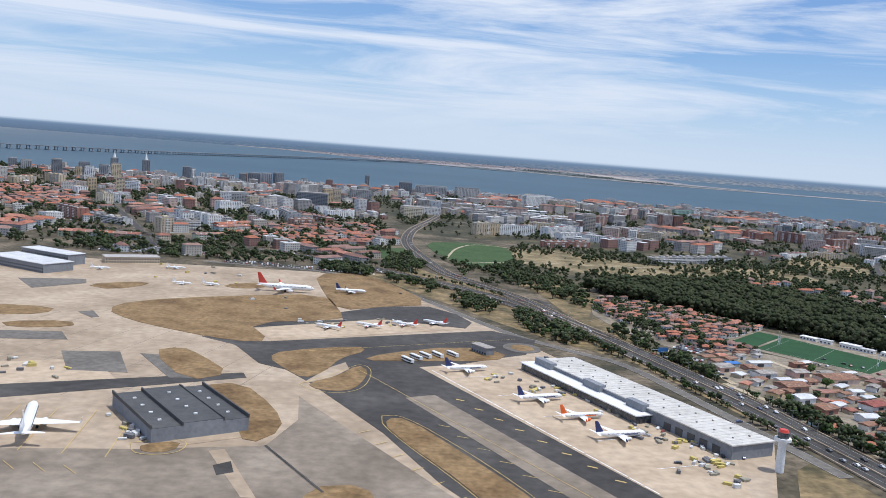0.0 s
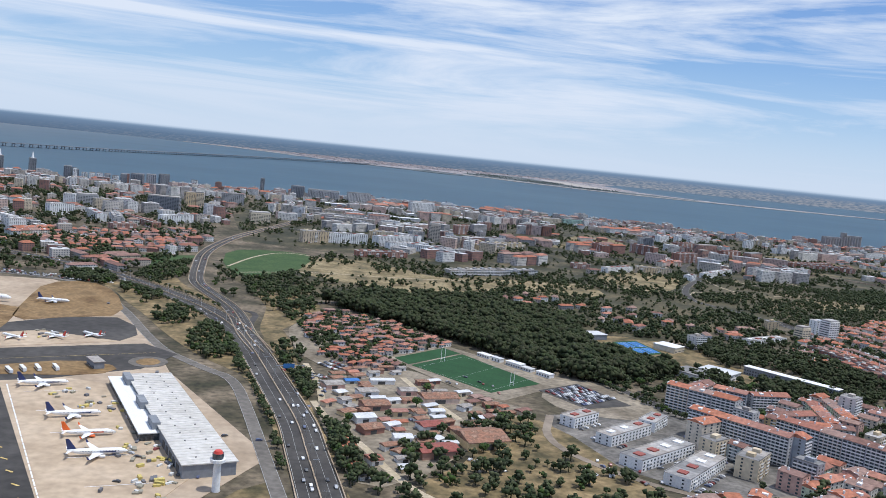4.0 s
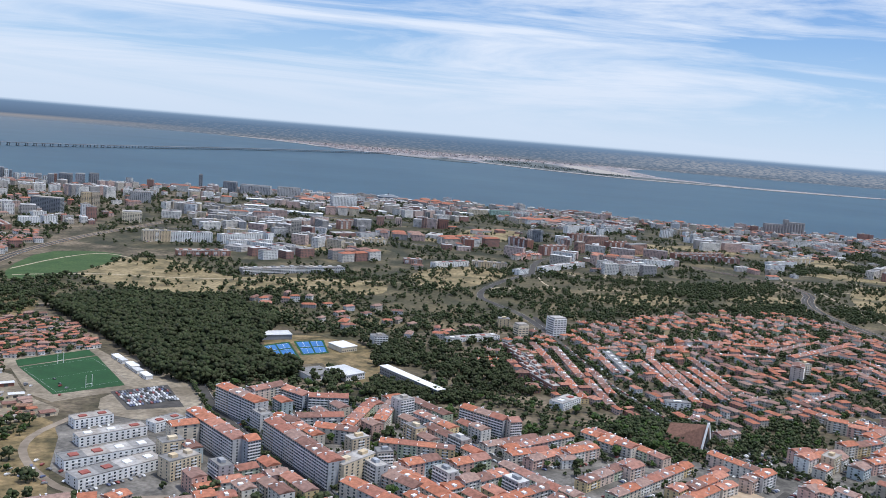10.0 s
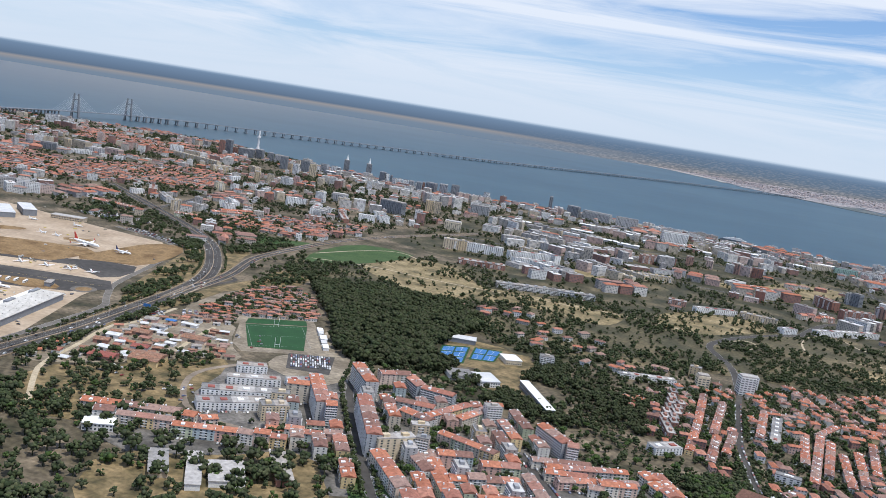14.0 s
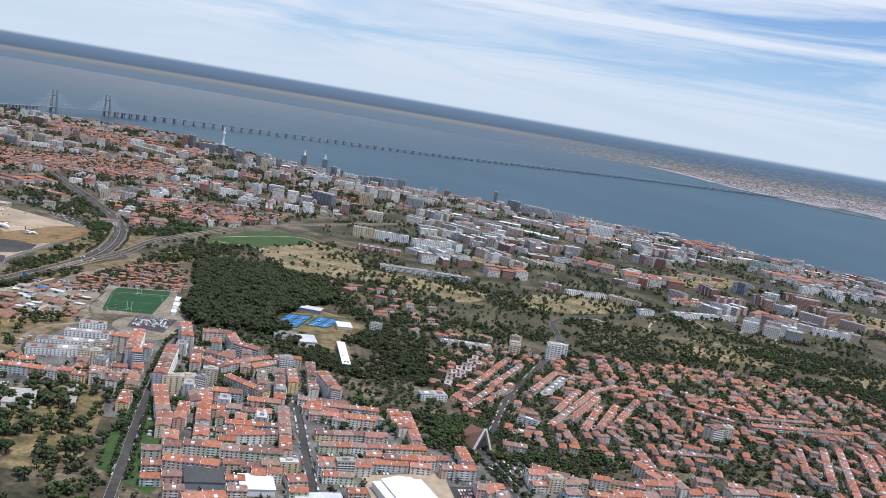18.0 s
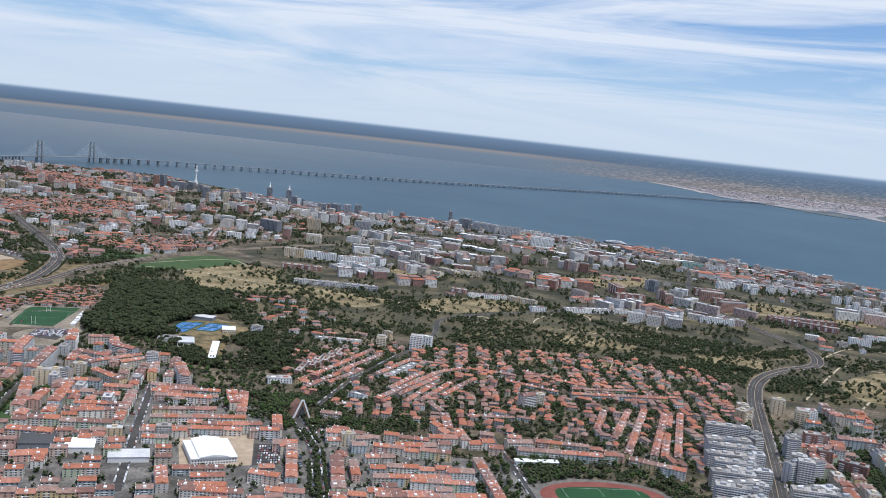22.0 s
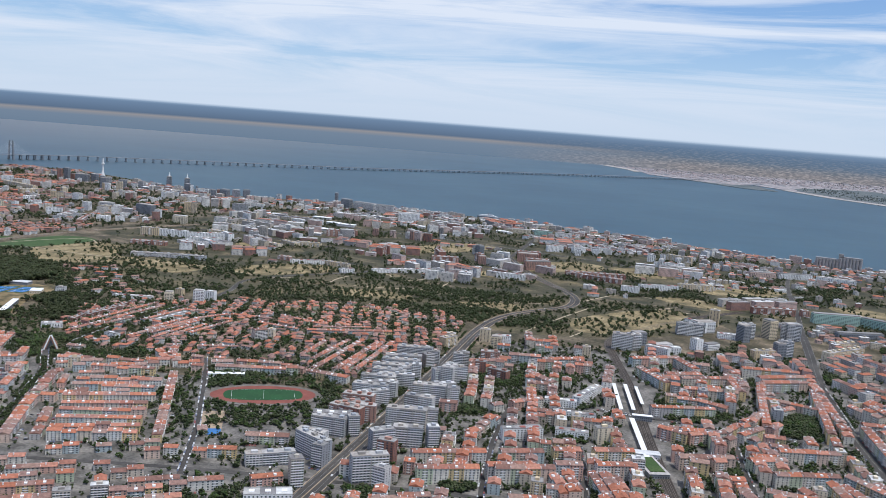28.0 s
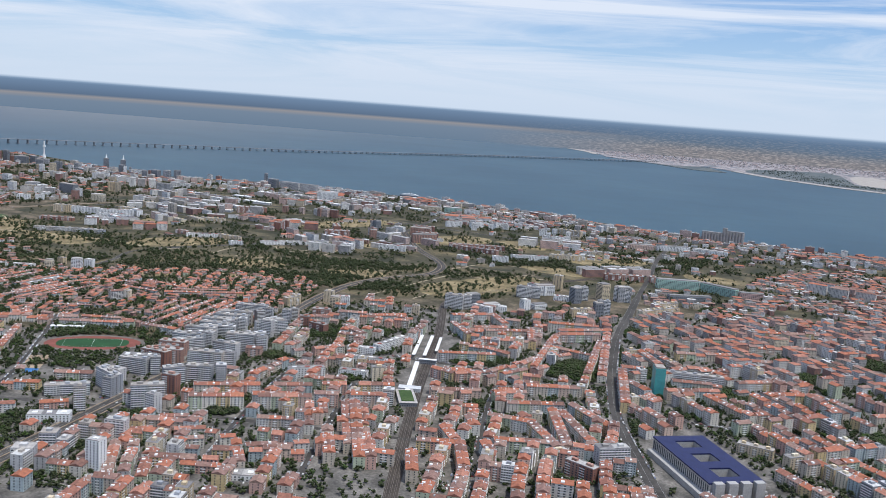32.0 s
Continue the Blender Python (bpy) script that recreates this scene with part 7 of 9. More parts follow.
def aircraft(name, m, length, label, tail="navy_paint", belly="aircraft_white", stripe=None, big=False):
    s = length / 39.5
    root = tagged(new(name), label, "aircraft", group="parked aircraft")
    root.matrix_basis = m @ Matrix.Diagonal((s, s, s, 1))
    r, z = 2.0, 3.3
    bm = bmesh.new()
    tube_x(bm, [(19.6, 0.15, z - 0.5), (18.9, 0.8, z - 0.4), (17.2, 1.55, z - 0.15), (14.5, 1.95, z), (8, r, z), (-8, r, z), (-13, 1.6, z + 0.35), (-17, 0.9, z + 0.9), (-19.6, 0.25, z + 1.3)])
    body = part("fuselage", bm, belly, root)
    for side in (-1, 1):
        bm = bmesh.new()
        plate(bm, ((4.5, side * 1.7, z - 1.0), (-3.0, side * 1.7, z - 1.0)), ((-4.8, side * 17, z + 0.2), (-6.6, side * 17, z + 0.2)), 0.45)
        wing = part("wing", bm, "aircraft_white", root, "pale grey swept wing")
        bm = bmesh.new()
        plate(bm, ((-4.9, side * 17, z + 0.2), (-6.6, side * 17, z + 0.2)), ((-6.4, side * 17.5, z + 2.4), (-7.2, side * 17.5, z + 2.4)), 0.2)
        part("winglet", bm, tail if tail != "navy_paint" else "navy_paint", wing)
        bm = bmesh.new()
        tube_x(bm, [(5.2, 0.85, z - 2.0), (4.6, 1.1, z - 2.0), (2.2, 1.05, z - 2.0), (0.6, 0.6, z - 1.9)], 12)
        eng = part("engine", bm, "orange_paint" if stripe == "orange_paint" else "aircraft_white", root, "round underwing engine")
        for v in eng.data.vertices:
            v.co.y += side * 5.0
        bm = bmesh.new()
        tube_x(bm, [(5.26, 0.7, z - 2.0), (5.22, 0.72, z - 2.0)], 12)
        fan = part("intake", bm, "dark_rubber", eng, "dark engine intake")
        for v in fan.data.vertices:
            v.co.y += side * 5.0
        bm = bmesh.new()
        plate(bm, ((-15.2, side * 0.5, z + 0.9), (-18.4, side * 0.5, z + 0.9)), ((-18.4, side * 6.8, z + 1.3), (-19.8, side * 6.8, z + 1.3)), 0.25)
        part("tailplane", bm, "aircraft_white", root)
        bm = bmesh.new()
        tube_x(bm, [(-0.9, 0.5, 0.55), (0.3, 0.5, 0.55)], 10)
        wheel = part("wheel", bm, "dark_rubber", root)
        for v in wheel.data.vertices:
            v.co.y += side * 2.8
    bm = bmesh.new()
    plate(bm, ((-12.6, 0, z + 1.4), (-18.6, 0, z + 1.4)), ((-18.0, 0, z + 9.0), (-20.2, 0, z + 9.0)), 0.3)
    part("fin", bm, tail, root, "painted tail fin")
    bm = bmesh.new()
    for side in (-1, 1):
        for k in range(26):
            x = 13.5 - k * 0.95
            box(bm, x - 0.22, min(side * 1.90, side * 2.03), z + 0.35, x + 0.22, max(side * 1.90, side * 2.03), z + 0.75)
    part("cabin_windows", bm, "glass", body, "row of dark cabin windows", kind="stuff")
    if stripe:
        bm = bmesh.new()
        for side in (-1, 1):
            box(bm, 2.0, min(side * 1.94, side * 2.06), z - 0.45, 12.0, max(side * 1.94, side * 2.06), z + 0.25)
        part("livery_band", bm, stripe, body)
    bm = bmesh.new()
    box(bm, 16.9, -0.9, z + 0.5, 17.9, 0.9, z + 1.05)
    part("windscreen", bm, "glass", body, "dark cockpit windscreen")
    return root


def heading(a, b):
    return pose((a[0] + b[0]) / 2, (a[1] + b[1]) / 2, 0.22, 0, 0, math.degrees(math.atan2(b[1] - a[1], b[0] - a[0])))


aircraft("airliner", heading((6, 267), (19, 273)), 15, "white narrow-body airliner with a navy tail", "navy_paint", stripe="navy_paint")
aircraft("airliner", heading((26, 240), (39, 246)), 15, "white narrow-body airliner with a navy tail", "navy_paint", stripe="navy_paint")
aircraft("airliner", heading((36, 226), (48, 231)), 13.5, "white and orange narrow-body airliner", "orange_paint", stripe="orange_paint")
aircraft("airliner", heading((43, 212), (56, 217)), 15, "white narrow-body airliner with a navy tail", "navy_paint", stripe="navy_paint")
aircraft("widebody_airliner", heading((-82, 178), (-90, 201)), 25, "large white airliner parked on the apron", "aircraft_white")
aircraft("widebody_airliner", heading((-77, 388), (-52, 390)), 25, "large white airliner with a red tail", "red_paint")
aircraft("airliner", heading((-43, 397), (-30, 399)), 14, "white airliner with a dark tail", "navy_paint")
for a, b in (((-32, 316), (-41, 320)), ((-18, 324), (-27, 328)), ((-5, 331), (-14, 335)), ((6, 338), (-2, 343))):
    aircraft("regional_aircraft", heading(a, b), 11, "small white regional aircraft on the stand", "red_paint")
for a, b in (((-114, 387), (-105, 386)), ((-101, 391), (-95, 389)), ((-160, 410), (-150, 412)), ((-130, 428), (-120, 430))):
    aircraft("business_jet", heading(a, b), 9, "small white jet on the far apron", "aircraft_white")


def oriented(o, u, w, d):
    """Pose with its origin at the corner o, x along the way to u."""
    return pose(o[0], o[1], 0, 0, 0, math.degrees(math.atan2(u[1] - o[1], u[0] - o[0])))


mat("old_vent", [(0.22, 0.21, 0.20), (0.28, 0.27, 0.26)], 1, grain=0.2)


def terminal():
    root = tagged(new("terminal_building"), "long low terminal with a ribbed white metal roof", "terminal")
    root.matrix_basis = oriented((36, 279), (74, 204), 0, 0)
    L, W, H = 84.0, 13.5, 3.6
    bm = bmesh.new()
    box(bm, 0, 0, 0, L, W, H)
    part("wall", bm, "slate_wall", root, "grey metal cladding")
    bm = bmesh.new()
    box(bm, -0.3, -0.3, H, L + 0.3, W + 0.4, H + 0.3)
    roof = part("roof", bm, "terminal_roof", root, "pale beige ribbed metal roof")
    for k in range(42):
        bm = bmesh.new()
        box(bm, 1 + k * 2.0, -0.3, H + 0.3, 1.10 + k * 2.0, W + 0.4, H + 0.37)
        part("rib", bm, "terminal_roof", roof)
    for k in range(13):
        for y in (4.0, 9.5):
            bm = bmesh.new()
            box(bm, 4 + k * 6.3, y, H + 0.3, 4.4 + k * 6.3, y + 0.35, H + 0.6)
            part("roof_vent", bm, "old_vent", roof, "small grey roof vent")
    bm = bmesh.new()
    box(bm, -2, -5.2, 0, 55, -0.02, 2.3)
    can = part("canopy_wing", bm, "glass", root, "glazed lower front wing")
    bm = bmesh.new()
    box(bm, -2.4, -5.6, 2.3, 55.4, -0.05, 2.6)
    part("canopy_roof", bm, "white_paint", can, "white flat canopy")
    for x0, x1 in ((0, 9), (26, 34), (46, 53)):
        bm = bmesh.new()
        box(bm, x0, -1.6, 2.6, x1, 0.6, 4.6)
        part("plant_room", bm, "slate_wall", root, "grey rooftop plant room")
    for k in range(5):
        bm = bmesh.new()
        box(bm, 60 + k * 4.4, -0.12, 0.1, 62.6 + k * 4.4, 0.0, 2.2)
        part("shutter", bm, "slate_roof", root, "dark loading door")


terminal()


def hangar():
    root = tagged(new("hangar"), "dark grey maintenance hangar with a stepped flat roof", "hangar")
    root.matrix_basis = oriented((-58, 186), (-40, 199), 0, 0)
    W, D, H = 22.5, 29.0, 3.2
    for k, (x0, x1, h) in enumerate(((0, 7, H), (7, 16.5, H + 0.5), (16.5, W, H))):
        bm = bmesh.new()
        box(bm, x0, 0, 0, x1 - 0.003, D, h)
        hall = part("hall", bm, "slate_wall", root, "grey metal wall")
        bm = bmesh.new()
        box(bm, x0 + 0.1, 0.1, h, x1 - 0.1, D - 0.1, h + 0.12)
        roof = part("roof", bm, "slate_roof", hall, "dark flat roof")
        for y in (5, 11, 17, 23):
            bm = bmesh.new()
            box(bm, (x0 + x1) / 2 - 0.4, y, h + 0.12, (x0 + x1) / 2 + 0.4, y + 0.5, h + 0.4)
            part("skylight", bm, "white_paint", hall)
    for x in (0, 7, 16.5, W):
        bm = bmesh.new()
        box(bm, x - 0.18, -0.1, H + 0.1, x + 0.18, D + 0.1, H + 0.95)
        part("roof_upstand", bm, "slate_roof", root)


hangar()


def simple_building(name, o, u, w, d, h, wall, roof, label, lip=0.25, windows_on=True):
    """A box with a roof slab, parapet lip and a band of panes on each storey."""
    root = tagged(new(name), label, "building")
    root.matrix_basis = oriented(o, u, w, d)
    bm = bmesh.new()
    box(bm, 0, 0, -0.1, w, d, h)
    part("wall", bm, wall, root)
    bm = bmesh.new()
    box(bm, -lip, -lip, h, w + lip, d + lip, h + 0.22)
    part("roof", bm, roof, root)
    if windows_on:
        for s in range(max(1, int(h / ST))):
            for side in (0, 1):
                bm = bmesh.new()
                y = -0.03 if side == 0 else d
                n = max(1, int(w / 1.3))
                for k in range(n):
                    x = (k + 0.5) * w / n
                    box(bm, x - 0.36, y, s * ST + 0.4, x + 0.36, y + 0.03, s * ST + 1.05)
                part("window_band", bm, "glass", root, "row of dark panes", kind="stuff")
    return root


simple_building("service_building", (15, 300), (22, 291), 8, 3.5, 2.6, "slate_wall", "flat_roof", "small grey airport service building")
simple_building("far_terminal", (-205, 405), (-172, 388), 38, 16, 4, "slate_wall", "metal_roof", "distant terminal with white flat roofs")
simple_building("far_terminal", (-200, 428), (-172, 414), 32, 10, 5, "slate_wall", "metal_roof", "distant terminal with white flat roofs")
simple_building("cargo_shed", (-160, 430), (-130, 447), 26, 9, 3, "beige_wall", "flat_roof", "low beige cargo shed")
simple_building("cargo_shed", (-260, 400), (-215, 405), 30, 14, 4, "slate_wall", "metal_roof", "grey cargo shed with a pale roof")

# control column beside the terminal
tower = tagged(new("control_tower"), "white concrete control column with a red and white top", "tower")
tower.matrix_basis = pose(83.5, 199, 0)
for name, z0, z1, r0, r1, m in (("shaft", 0, 7.5, 1.0, 0.9, "white_wall"), ("gallery", 7.5, 8.2, 1.9, 1.9, "white_wall"), ("cabin", 8.2, 9.6, 1.3, 1.4, "glass"), ("cap", 9.6, 10.2, 1.2, 0.9, "red_paint")):
    bm = bmesh.new()
    bmesh.ops.create_cone(bm, cap_ends=True, segments=16, radius1=r0, radius2=r1, depth=z1 - z0, matrix=Matrix.Translation((0, 0, (z0 + z1) / 2)))
    part(name, bm, m, tower)


def bus(m):
    root = tagged(new("apron_bus"), "white airport apron bus", "bus", group="apron buses")
    root.matrix_basis = m
    bm = bmesh.new()
    box(bm, -2.9, -0.6, 0.18, 2.9, 0.6, 1.35)
    bmesh.ops.bevel(bm, geom=bm.edges[:], offset=0.08, segments=2, affect="EDGES")
    body = part("body", bm, "aircraft_white", root)
    for y in (-0.62, 0.6):
        bm = bmesh.new()
        box(bm, -2.7, y, 0.65, 2.7, y + 0.02, 1.1)
        part("side_window", bm, "glass", body)
    for x in (-1.9, 1.9):
        for y in (-0.5, 0.5):
            bm = bmesh.new()
            bmesh.ops.create_cone(bm, cap_ends=True, segments=10, radius1=0.22, radius2=0.22, depth=0.2, matrix=pose(x, y, 0.22, 90))
            part("wheel", bm, "dark_rubber", root)
    return root


first_bus = None
for a, b in (((-9, 281), (-3, 273)), ((-5.5, 284), (-1.5, 279)), ((-2, 287), (1, 283)), ((2, 289.5), (5, 285)), ((7, 292), (10, 287.5))):
    m = heading(a, b)
    if first_bus is None:
        first_bus = bus(m)
    else:
        copy_thing(first_bus, m)


# painted lines and bars on the airfield
def lines(name, segs, width, material, label, z=0.27):
    bm = bmesh.new()
    for (x0, y0), (x1, y1) in segs:
        d = Vector((x1 - x0, y1 - y0)).normalized() * width / 2
        v = [bm.verts.new((x, y, z)) for x, y in ((x0 + d.y, y0 - d.x), (x1 + d.y, y1 - d.x), (x1 - d.y, y1 + d.x), (x0 - d.y, y0 + d.x))]
        bm.faces.new(v)
    bmesh.ops.recalc_face_normals(bm, faces=bm.faces)
    tagged(part(name, bm, material), label, "marking", kind="structure")


lines("edge_marking", [((2 + 49 * t, 268 - 90 * t), (2 + 49 * (t + 0.045), 268 - 90 * (t + 0.045))) for t in [k / 20 for k in range(20)]], 0.35, "white_paint", "white edge line of the stands")
lines("taxi_line", [((-20 + 4.8 * k, 262 - 7.6 * k), (-15.2 + 4.8 * k, 254.4 - 7.6 * k)) for k in range(14)], 0.16, "yellow_paint", "yellow taxiway centre line")
lines("taxi_line", [((-40 + 9 * k, 280 + 5.5 * k), (-31 + 9 * k, 285.5 + 5.5 * k)) for k in range(8)], 0.16, "yellow_paint", "yellow taxiway centre line")
lines("taxi_bar", [((9 + 4.8 * k, 238 - 7.6 * k), (11.2 + 4.8 * k, 237 - 7.6 * k)) for k in range(8)], 0.55, "yellow_paint", "yellow holding bars")
lines("shoulder_bar", [((-12 + 4.4 * k, 206 - 7.4 * k), (-14.5 + 4.4 * k, 203.5 - 7.4 * k)) for k in range(6)] + [((4 + 4.6 * k, 214 - 7.6 * k), (7 + 4.6 * k, 213 - 7.6 * k)) for k in range(6)], 0.22, "yellow_paint", "pale yellow shoulder stripes")
lines("stand_line", [((-95 + 9 * k, 205), (-91 + 9 * k, 176)) for k in range(4)] + [((-88 + 6 * k, 170), (-84 + 6 * k, 166)) for k in range(4)], 0.16, "yellow_paint", "faded yellow stand lines")
lines("slab_joint", [((-150 + 12 * k, 215), (-128 + 12 * k, 330)) for k in range(9)] + [((-150, 225 + 12 * k), (-45, 225 + 12 * k)) for k in range(3)], 0.14, "pale_asphalt", "dark joints between concrete slabs", 0.125)
lines("stand_guide", [((10 + 11 * k, 262 - 17 * k), (24 + 11 * k, 268 - 17 * k)) for k in range(5)], 0.22, "white_paint", "white stand guide lines")
lines("drain_channel", [((-34, 190), (-18, 166))], 0.6, "asphalt", "dark drain channel across the taxiway")

# carts and loaders on the stands
bm = bmesh.new()
g = np.random.default_rng(8)
for cx, cy, n, sx in ((24, 266, 9, 3), (33, 258, 10, 3), (44, 252, 12, 4), (52, 238, 12, 4), (58, 222, 12, 4), (64, 212, 14, 4), (68, 200, 14, 4), (70, 190, 10, 4), (-108, 240, 12, 5), (-66, 196, 10, 3), (-62, 190, 9, 2), (-70, 214, 8, 2), (40, 292, 8, 3), (-40, 330, 10, 5), (-15, 340, 12, 6), (-100, 445, 30, 40)):
    for _ in range(n):
        x, y, a = cx + g.normal(0, sx), cy + g.normal(0, sx), g.uniform(0, 3.1)
        w, d, h = g.uniform(0.5, 1.3), g.uniform(0.3, 0.6), g.uniform(0.3, 0.8)
        before = len(bm.verts)
        vs = box(bm, -w, -d, 0.22, w, d, 0.22 + h)
        bmesh.ops.transform(bm, matrix=pose(x, y, 0, 0, 0, math.degrees(a)), verts=vs)
tagged(part("ground_equipment", bm, "machinery"), "baggage carts, steps and loaders on the apron", "equipment", kind="stuff")

# ---- bridge and riverside landmarks ----
mat("stone_grey", [(0.27, 0.265, 0.26), (0.33, 0.325, 0.32)], 5, grain=0.2)
mat("bridge_concrete", [(0.19, 0.20, 0.215), (0.23, 0.24, 0.255)], 12, grain=0.15)
mat("stay_paint", [(0.62, 0.63, 0.64), (0.68, 0.69, 0.70)], 4, grain=0.1)
DECK = [(-985, 820), (-1040, 1000), (-1085, 1165), (-1105, 1315), (-1085, 1460), (-1010, 1640), (-880, 1950), (-730, 2270), (-490, 3050), (-210, 3680), (-60, 4000)]


def bridge():
    root = tagged(new("river_bridge"), "long concrete cable-stayed bridge crossing the estuary", "bridge")
    p = smooth(DECK, 3)
    bm = bmesh.new()
    ribbon(bm, DECK, 11, 11, 0, 1.2)

    def sink(y):
        return 5.0 * min(1.0, max(0.0, (y - 1500) / 800))
    for v in bm.verts:
        v.co.z -= sink(v.co.y)
    part("deck", bm, "bridge_concrete", root)
    run, step = 0.0, 0.0
    for a, b in zip(p, p[1:]):
        seg = (b - a).length
        while step < run + seg:
            q = a.lerp(b, (step - run) / seg)
            if q.y > 1330 or q.y < 1130:
                m = pose(q.x, q.y, 0, 0, 0, math.degrees(math.atan2(b.y - a.y, b.x - a.x)))
                bm = bmesh.new()
                r = 1.2 if q.y < 1500 else 0.8
                for y in (-4.5, 4.5):
                    box(bm, -r, y - r, -1.5, r, y + r, 9.9 - sink(q.y))
                box(bm, -1.5, -6.2, 8.9 - sink(q.y), 1.5, 6.2, 9.95 - sink(q.y))
                box(bm, -2.6, -7.4, -1.6, 2.6, 7.4, -0.2)
                pier = part("pier", bm, "bridge_concrete", root)
                pier.matrix_basis = m
            step += 19 if q.y < 1400 else 25
        run += seg
    for x, y, ang in ((-1085, 1165, 98), (-1105, 1315, 95)):
        m = pose(x, y, 0, 0, 0, ang)
        bm = bmesh.new()
        for s in (-1, 1):
            loft(bm, [[(dx, s * 9 + dy, -1.5) for dx, dy in ((-2, -2), (2, -2), (2, 2), (-2, 2))], [(dx, s * 8 + dy, 14) for dx, dy in ((-1.7, -1.6), (1.7, -1.6), (1.7, 1.6), (-1.7, 1.6))], [(dx, s * 5.5 + dy, 46) for dx, dy in ((-1.2, -1.1), (1.2, -1.1), (1.2, 1.1), (-1.2, 1.1))]])
        box(bm, -1.4, -8, 8.2, 1.4, 8, 9.6), box(bm, -1.2, -6.2, 33, 1.2, 6.2, 35)
        pylon = part("pylon", bm, "bridge_concrete", root, "tall H-shaped concrete pylon")
        pylon.matrix_basis = m
        for s in (-1, 1):
            for k in range(1, 8):
                for e in (-1, 1):
                    bm = bmesh.new()
                    a, b = Vector((0, s * 5.6, 24 + k * 2.9)), Vector((e * k * 7.5, s * 5.8, 11))
                    loft(bm, [[c + o for o in (Vector((0, 0.16, 0)), Vector((0, -0.1, 0.14)), Vector((0, -0.1, -0.14)))] for c in (a, b)])
                    stay = part("stay_cable", bm, "stay_paint", pylon)


bridge()


silo = tagged(new("grain_silo"), "grey ribbed concrete grain silo on the quay", "silo")
silo.matrix_basis = pose(768, 1372, 0, 0, 0, 6)
for k in range(14):
    for y in (-2.4, 2.4):
        bm = bmesh.new()
        bmesh.ops.create_cone(bm, cap_ends=True, segments=12, radius1=2.35, radius2=2.35, depth=15 + 4 * (k > 6), matrix=Matrix.Translation((k * 4.6, y, 7.3 + 2 * (k > 6))))
        part("silo_bin", bm, "stone_grey", silo)
for x0, x1, z0, z1 in ((-2, 30, 14.9, 17.0), (30.5, 62, 18.9, 21.2), (29, 36, 0, 25)):
    bm = bmesh.new()
    box(bm, x0, -3.4, z0, x1, 3.4, z1)
    part("head_house", bm, "stone_grey", silo)
lat = tagged(new("observation_tower"), "slender white lattice observation tower", "tower")
lat.matrix_basis = pose(-652, 1225, 0)
for name, z0, z1, r0, r1, m in (("base", 0, 12, 5, 2.2, "white_wall"), ("shaft", 12, 40, 1.8, 1.2, "white_wall"), ("pod", 28, 31, 3.4, 3.0, "white_wall")):
    bm = bmesh.new()
    bmesh.ops.create_cone(bm, cap_ends=True, segments=12, radius1=r0, radius2=r1, depth=z1 - z0, matrix=Matrix.Translation((0, 0, (z0 + z1) / 2)))
    part(name, bm, m, lat)
simple_building("arena", (-416, 1124), (-338, 1147), 80, 12, 6, "slate_wall", "white_paint", "long low riverside hall with a scalloped white roof")
for x, y, w in ((67, 1177, 43), (130, 1145, 34), (93, 1063, 21), (180, 1280, 22), (192, 1165, 18), (230, 1265, 26), (137, 990, 17), (157, 939, 16), (104, 1381, 41), (118, 1063, 28), (165, 1204, 24), (40, 1100, 30), (20, 1190, 36), (-60, 1200, 30), (-30, 1060, 22), (330, 1330, 30), (420, 1360, 26), (300, 1250, 20)):
    root = simple_building("shed", (x - w / 2, y - 5), (x + w / 2, y + w * 0.12), w, 13, 3.2, "grey_wall", "white_paint", "long industrial shed with a white sheet roof", windows_on=False)

ship = tagged(new("moored_ship"), "long dark-hulled cruise ship moored at the quay", "ship")
ship.matrix_basis = pose(176, 1444, -1.1, 0, 0, 8)
bm = bmesh.new()
loft(bm, [[(x, -b, 0), (x, b, 0), (x, b * 1.15, 3.2), (x, -b * 1.15, 3.2)] for x, b in ((-26, 2.0), (-18, 3.6), (12, 3.6), (22, 2.0), (27, 0.3))])
part("hull", bm, "slate_wall", ship, "dark painted hull")
for z, x0, x1 in ((3.2, -22, 14), (4.4, -18, 10), (5.6, -10, 6)):
    bm = bmesh.new()
    box(bm, x0, -2.8, z, x1, 2.8, z + 1.15)
    part("deckhouse", bm, "white_wall", ship)
bm = bmesh.new()
bmesh.ops.create_cone(bm, cap_ends=True, segments=12, radius1=1.4, radius2=1.1, depth=3.0, matrix=Matrix.Translation((-4, 0, 8.2)))
part("funnel", bm, "slate_wall", ship)

# far shore towns, with haze painted into their greyed wall and roof colours
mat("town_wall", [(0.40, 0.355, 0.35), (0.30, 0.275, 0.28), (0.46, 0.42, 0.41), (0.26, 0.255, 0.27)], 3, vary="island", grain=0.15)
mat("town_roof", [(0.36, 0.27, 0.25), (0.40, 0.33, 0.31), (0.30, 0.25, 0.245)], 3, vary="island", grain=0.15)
g = np.random.default_rng(17)
town = []
for cx, cy, n, sx, sy in ((-1150, 5300, 260, 260, 160), (-700, 4900, 380, 240, 200), (-300, 4550, 480, 220, 220), (100, 4600, 520, 260, 300), (500, 5100, 520, 300, 380), (-200, 5600, 400, 420, 360), (900, 5200, 300, 160, 300), (800, 6200, 300, 420, 420)):
    for _ in range(n):
        town.append((g.normal(cx, sx), g.normal(cy, sy), g.uniform(0, 3.1), g.uniform(6, 16), g.uniform(5, 11), g.uniform(0.9, 2.4), 0 if g.uniform() < 0.7 else 1.2))
